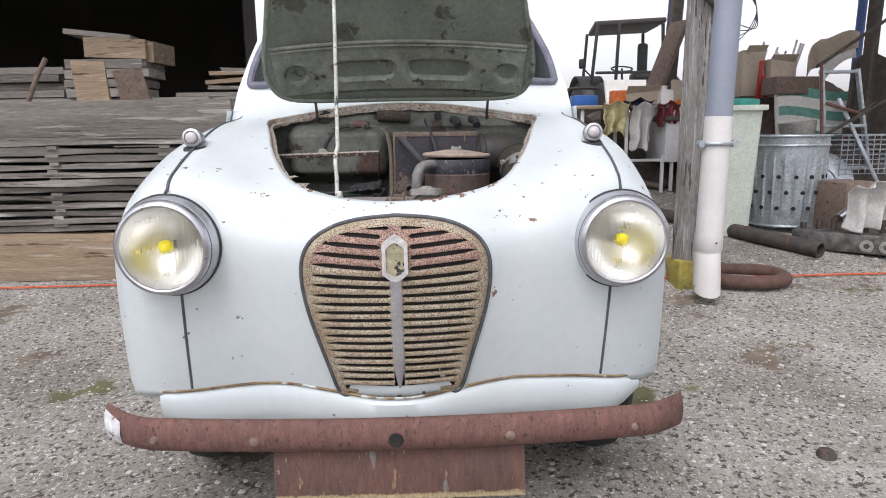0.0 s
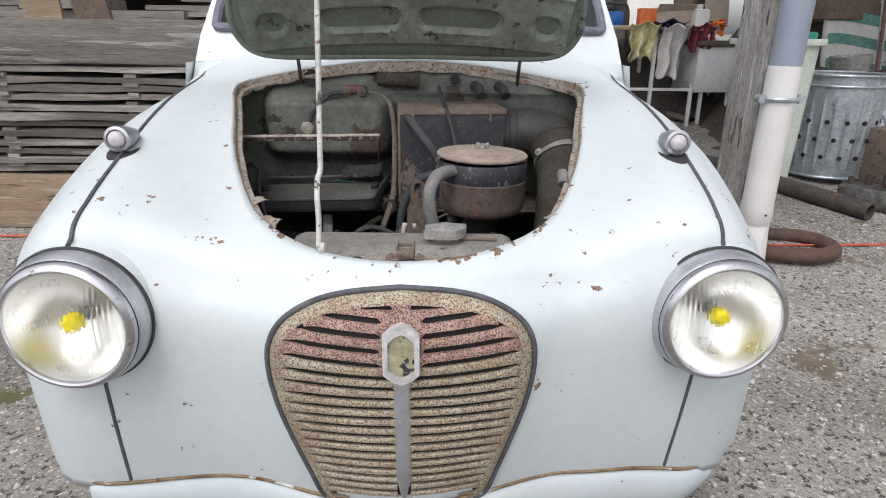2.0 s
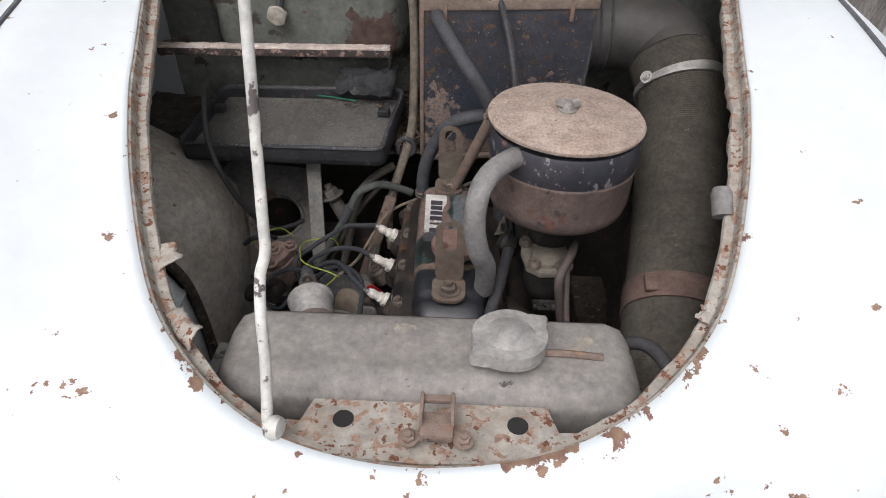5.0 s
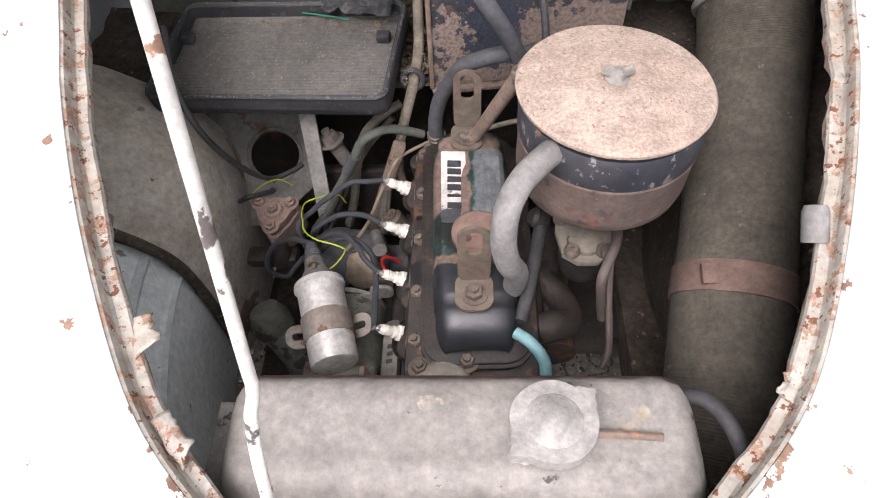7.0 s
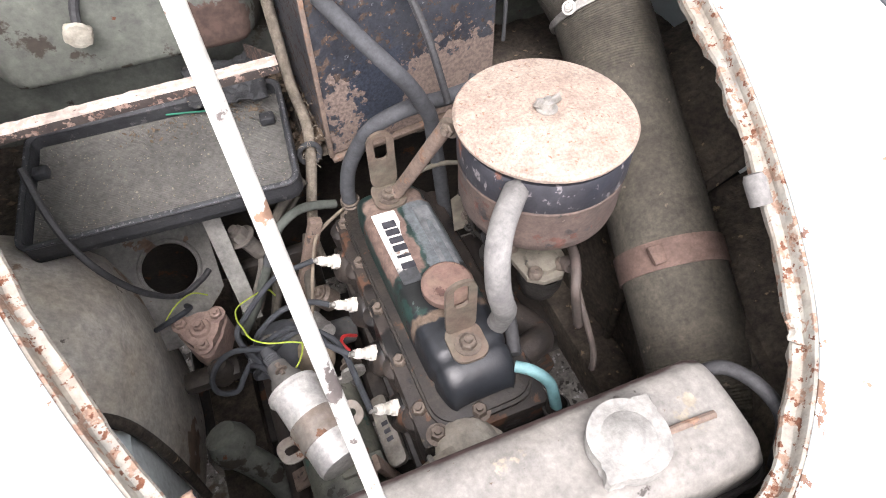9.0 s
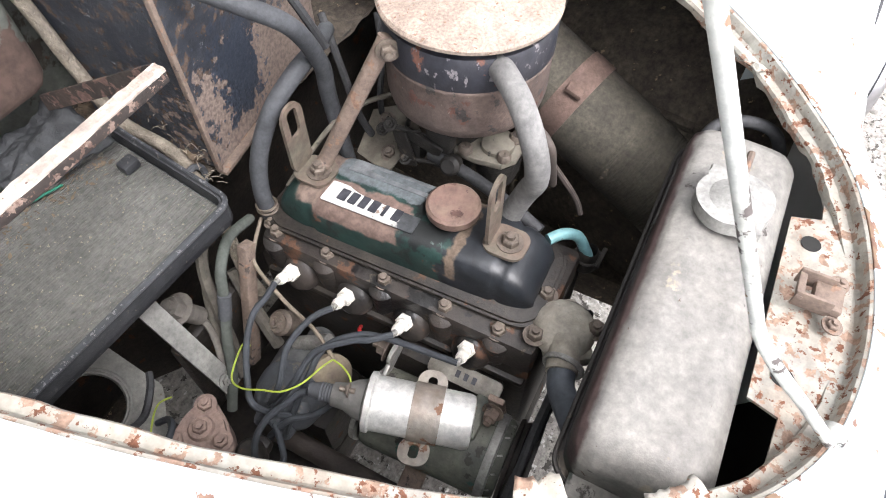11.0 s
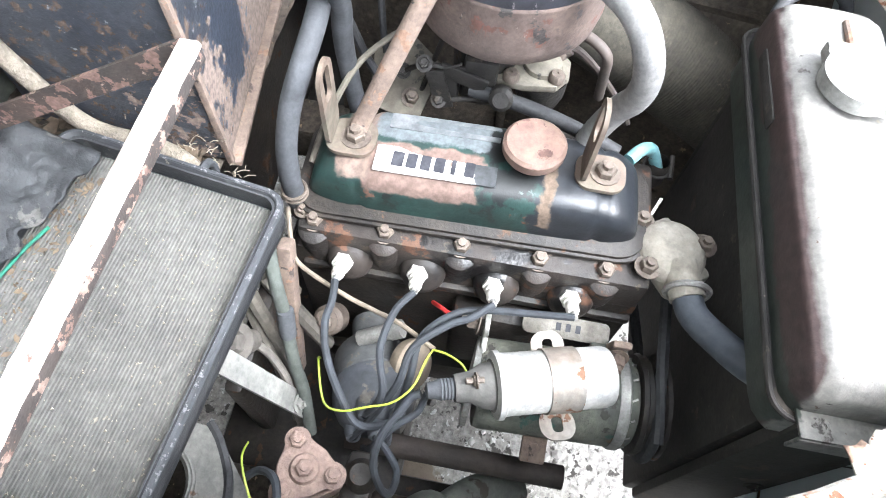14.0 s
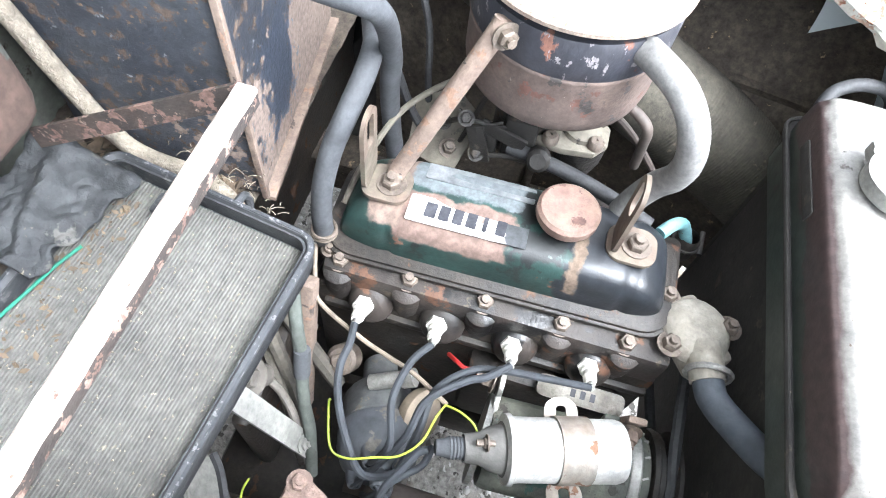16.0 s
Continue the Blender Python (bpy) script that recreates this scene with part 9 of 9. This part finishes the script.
# mound added as clutter that darkens the space under and behind the bench
dark_mound = thing("scrap_mound", (1.9, 5.6, 0.3), "dark heap of scrap added to darken the space behind the bench", "scrap")
bm = bmn()
surface(bm, lambda x, y: (x, y, 0.28 + 0.80 * math.exp(-((x - 1.9) / 0.85) ** 4) * math.exp(-((y - 5.75) / 0.62) ** 4) + 0.08 * noise.noise((x * 5, y * 5, 28)) + 0.05 * noise.noise((x * 13, y * 13, 23))), [0.95 + 0.08 * i for i in range(25)], [5.0 + 0.07 * i for i in range(22)])
part("mound", bm, dark_iron, dark_mound)
# loose bars, tubes and boxes lying among the scrap
rs = random.Random(41)
grey_scrap = mat("grey_weathered_scrap", (0.20, 0.195, 0.185), (0.10, 0.095, 0.088), 14, 0.75, metal=0.3, bump=0.3, vary=0.3)
for i in range(34):
    x, y = rs.uniform(2.75, 4.2), rs.uniform(3.0, 4.5)
    if i % 3 == 0:
        x, y = rs.uniform(1.3, 2.5), rs.uniform(5.0, 5.5)
    z = ground_z(x, y)
    yaw = rs.uniform(0, math.pi)
    ln = rs.uniform(0.15, 0.55)
    mt_ = (dark_iron, rust_mid, grey_scrap, dark_iron)[i % 4]
    bm = bmn()
    dx, dy = math.cos(yaw) * ln / 2, math.sin(yaw) * ln / 2
    if i % 2:
        r_ = rs.uniform(0.012, 0.035)
        rod(bm, (x - dx, y - dy, z + r_), (x + dx, y + dy, z + r_ + rs.uniform(0, 0.10)), r_, 10)
        ob = part("scrap_tube", bm, mt_)
        tagged(ob, ("black iron tube lying among the scrap", "rusty brown tube lying among the scrap", "grey steel tube lying among the scrap", "black iron tube lying among the scrap")[i % 4], "tube", group="loose scrap")
    else:
        hh = rs.uniform(0.06, 0.22)
        box(bm, (x, y, z + hh / 2), (ln * 0.7, rs.uniform(0.06, 0.18), hh), 0.006, Matrix.Rotation(yaw, 4, "Z") @ Matrix.Rotation(rs.uniform(-0.15, 0.15), 4, "Y"))
        box(bm, (x + 0.02, y, z + hh), (ln * 0.4, 0.05, 0.03), 0.004, Matrix.Rotation(yaw + 0.4, 4, "Z"))
        ob = part("scrap_box", bm, mt_)
        tagged(ob, ("black iron scrap part on the ground", "rusty brown scrap part on the ground", "grey metal scrap part on the ground", "black iron scrap part on the ground")[i % 4], "scrap", group="loose scrap")
# ---- tractor ----
tractor = thing("tractor", (3.6, 11.5, 0.4), "old tractor with a dark glazed cab", "tractor")
tr_dark = mat("black_grimy_cab", (0.014, 0.015, 0.015), (0.026, 0.025, 0.024), 6, 0.6)
tr_roof = mat("dull_brown_black_roof", (0.045, 0.036, 0.036), (0.03, 0.026, 0.027), 6, 0.6)
bm = bmn()
prism(bm, [(-0.70, -0.62), (0.62, -0.68), (0.66, 0.62), (-0.52, 0.66)], 0.10, Matrix.Translation((3.66, 11.7, 2.88)) @ Matrix.Rotation(radians(-2), 4, "Y"), 0.03)
part("cab_roof", bm, tr_roof, tractor, "dull brown-black cab roof")
for x, y, lean in ((2.98, 11.1, 5), (3.40, 11.06, 2), (4.27, 11.1, -3), (3.06, 12.3, 4), (4.26, 12.3, -2)):
    bm = bmn()
    box(bm, (x, y, 2.36), (0.055, 0.055, 1.08), 0.01, Matrix.Rotation(radians(lean), 4, "Y"))
    part("cab_pillar", bm, tr_dark, tractor)
for z in (1.84, 2.02):
    bm = bmn()
    box(bm, (3.64 if z > 1.9 else 3.84, 11.07, z), (1.28 if z > 1.9 else 0.88, 0.05, 0.05), 0.01)
    part("cab_rail", bm, tr_dark, tractor)
for cx, wx, lean in ((3.84, 0.80, 0), (3.20, 0.36, 4)):
    bm = bmn()
    box(bm, (cx, 11.09, 2.46), (wx, 0.010, 0.82), 0, Matrix.Rotation(radians(lean), 4, "Y"))
    g_ = part("cab_glass", bm, clear, tractor, "clear greenish cab glass")
    g_.visible_shadow = False
bm = bmn()
box(bm, (4.08, 11.75, 2.32), (0.20, 0.12, 0.62), 0.05)
box(bm, (4.02, 11.60, 1.98), (0.36, 0.42, 0.14), 0.04)
part("seat", bm, tr_dark, tractor, "black tractor seat")
bm = bmn()
tube(bm, [(3.60 + 0.20 * math.cos(q), 11.45 + 0.14 * math.sin(q), 2.12 + 0.06 * math.sin(q)) for q in [2 * math.pi * i / 20 for i in range(20)]], 0.016, 6, raw=True, closed=True)
rod(bm, (3.60, 11.45, 2.12), (3.58, 11.32, 1.75), 0.022, 8)
part("steering_wheel", bm, tr_dark, tractor, "thin black steering wheel")
bm = bmn()
box(bm, (3.70, 11.5, 1.60), (1.15, 0.95, 0.50), 0.06)
box(bm, (3.30, 10.85, 1.45), (0.6, 0.8, 0.75), 0.10)
part("tractor_body", bm, tr_dark, tractor, "black greasy tractor body")
bm = bmn()
box(bm, (3.60, 10.98, 1.72), (0.26, 0.04, 0.30), 0.02)
part("side_panel", bm, mat("grey_tractor_panel", (0.16, 0.15, 0.145), (0.10, 0.095, 0.09), 6, 0.6), tractor, "grey side panel")
for x in (2.98, 4.45):
    bm = bmn()
    lathe(bm, [(0.30, -0.2), (0.62, -0.22), (0.74, -0.16), (0.76, 0), (0.74, 0.16), (0.62, 0.22), (0.30, 0.2)], Matrix.Translation((x, 11.8, ground_z(x, 11.8) + 0.755)) @ Matrix.Rotation(radians(90), 4, "Y"), 36)
    part("tractor_wheel", bm, tyre, tractor, "worn black tractor tyre")
    bm = bmn()
    surface(bm, lambda i, k: (x - 0.24 + 0.48 * k, 11.75 - 0.80 * math.cos(math.pi * (0.1 + 0.8 * i / 14)), 1.22 + 0.80 * math.sin(math.pi * (0.1 + 0.8 * i / 14))), range(15), range(2))
    ob = part("mudguard", bm, tr_dark, tractor, "black curved mudguard")
    ob.modifiers.new("thickness", "SOLIDIFY").thickness = 0.02
bm = bmn()
tube(bm, [(2.90, 11.0, 1.95), (2.80, 11.0, 2.05), (2.74, 11.0, 2.12)], 0.014, 6)
box(bm, (2.73, 11.0, 2.18), (0.12, 0.03, 0.18), 0.03)
part("mirror", bm, tr_dark, tractor, "black round-cornered mirror")
bm = bmn()
rod(bm, (4.30, 10.95, 2.6), (4.34, 10.95, 3.6), 0.05, 12)
part("exhaust", bm, mat("purple_black_exhaust", (0.05, 0.045, 0.07), None, 8, 0.6), tractor, "dark exhaust stack")

# loose wire on the downpipe
wires = thing("loose_wire", (1.6, 1.9, 1.4), "tangle of loose grey wire by the post", "wire")
for i in range(4):
    bm = bmn()
    tube(bm, [(1.54, 2.0, 1.35 + 0.03 * i), (1.60 + 0.01 * i, 2.0, 1.42), (1.63, 2.0, 1.50), (1.60, 2.0, 1.56 + 0.02 * i), (1.56 + 0.02 * i, 2.0, 1.62), (1.55, 2.0, 1.75)], 0.0025, 5)
    part("wire", bm, rubber_grey, wires)

# ---- gravel stones ----
rock = bmesh.new()
bmesh.ops.create_icosphere(rock, subdivisions=1, radius=1.0)
rv = [v.co.copy() for v in rock.verts]
rf = [[v.index for v in f.verts] for f in rock.faces]
rock.free()


def pebbles(name, count, x0, x1, y0, y1, s0, s1, seed, label):
    r_ = np.random.RandomState(seed)
    base = np.array([list(v) for v in rv])
    k_ = len(base)
    pos = np.stack([r_.uniform(x0, x1, count), r_.uniform(y0, y1, count)], 1)
    size = s0 * (s1 / s0) ** (r_.rand(count) ** 2)
    verts = np.zeros((count, k_, 3))
    for i in range(count):
        a = r_.uniform(0, 6.28)
        sc = np.array([1.0, r_.uniform(0.55, 1.0), r_.uniform(0.3, 0.6)]) * size[i]
        p = base * sc * (1 + 0.25 * (r_.rand(k_, 1) - 0.5))
        c_, s_ = math.cos(a), math.sin(a)
        verts[i, :, 0] = pos[i, 0] + p[:, 0] * c_ - p[:, 1] * s_
        verts[i, :, 1] = pos[i, 1] + p[:, 0] * s_ + p[:, 1] * c_
        verts[i, :, 2] = ground_z(pos[i, 0], pos[i, 1]) + p[:, 2] + size[i] * 0.1
    fa = np.array(rf)
    faces = (fa[None] + (np.arange(count) * k_)[:, None, None]).reshape(-1, 3)
    me = bpy.data.meshes.new(name)
    me.from_pydata(verts.reshape(-1, 3).tolist(), [], faces.tolist())
    me.materials.append(stone_island)
    ob = new(name, me)
    return tagged(ob, label, "gravel", kind="stuff")


stone_island = mat("mixed_pebbles", (0.42, 0.40, 0.375), (0.30, 0.285, 0.26), 14, 0.85, bump=0.2)
nt_ = stone_island.node_tree
geo_ = nt_.nodes.new("ShaderNodeNewGeometry")
ramp_ = nt_.nodes.new("ShaderNodeValToRGB")
ramp_.color_ramp.elements[0].color, ramp_.color_ramp.elements[1].color = (0.12, 0.11, 0.10, 1), (0.54, 0.52, 0.49, 1)
ramp_.color_ramp.elements.new(0.55).color = (0.33, 0.315, 0.29, 1)
nt_.links.new(geo_.outputs["Random Per Island"], ramp_.inputs["Fac"])
nt_.links.new(ramp_.outputs["Color"], nt_.nodes["Principled BSDF"].inputs["Base Color"])
pebbles("gravel_stones", 15000, -2.2, 2.6, -0.5, 2.6, 0.003, 0.012, 1, "loose pale and dark gravel stones")
pebbles("far_gravel_stones", 5000, -4.5, 4.5, 2.2, 5.0, 0.006, 0.016, 2, "loose gravel stones further off")
knob = thing("round_stone", (1.21, 0.49, 0.0), "dark round stone set in the gravel", "stone")
bm = bmn()
lathe(bm, [(0.026, -0.01), (0.028, 0.008), (0.02, 0.02), (0, 0.024)], Matrix.Translation((1.205, 0.495, ground_z(1.2, 0.5))), 16)
part("stone", bm, dark_iron, knob)
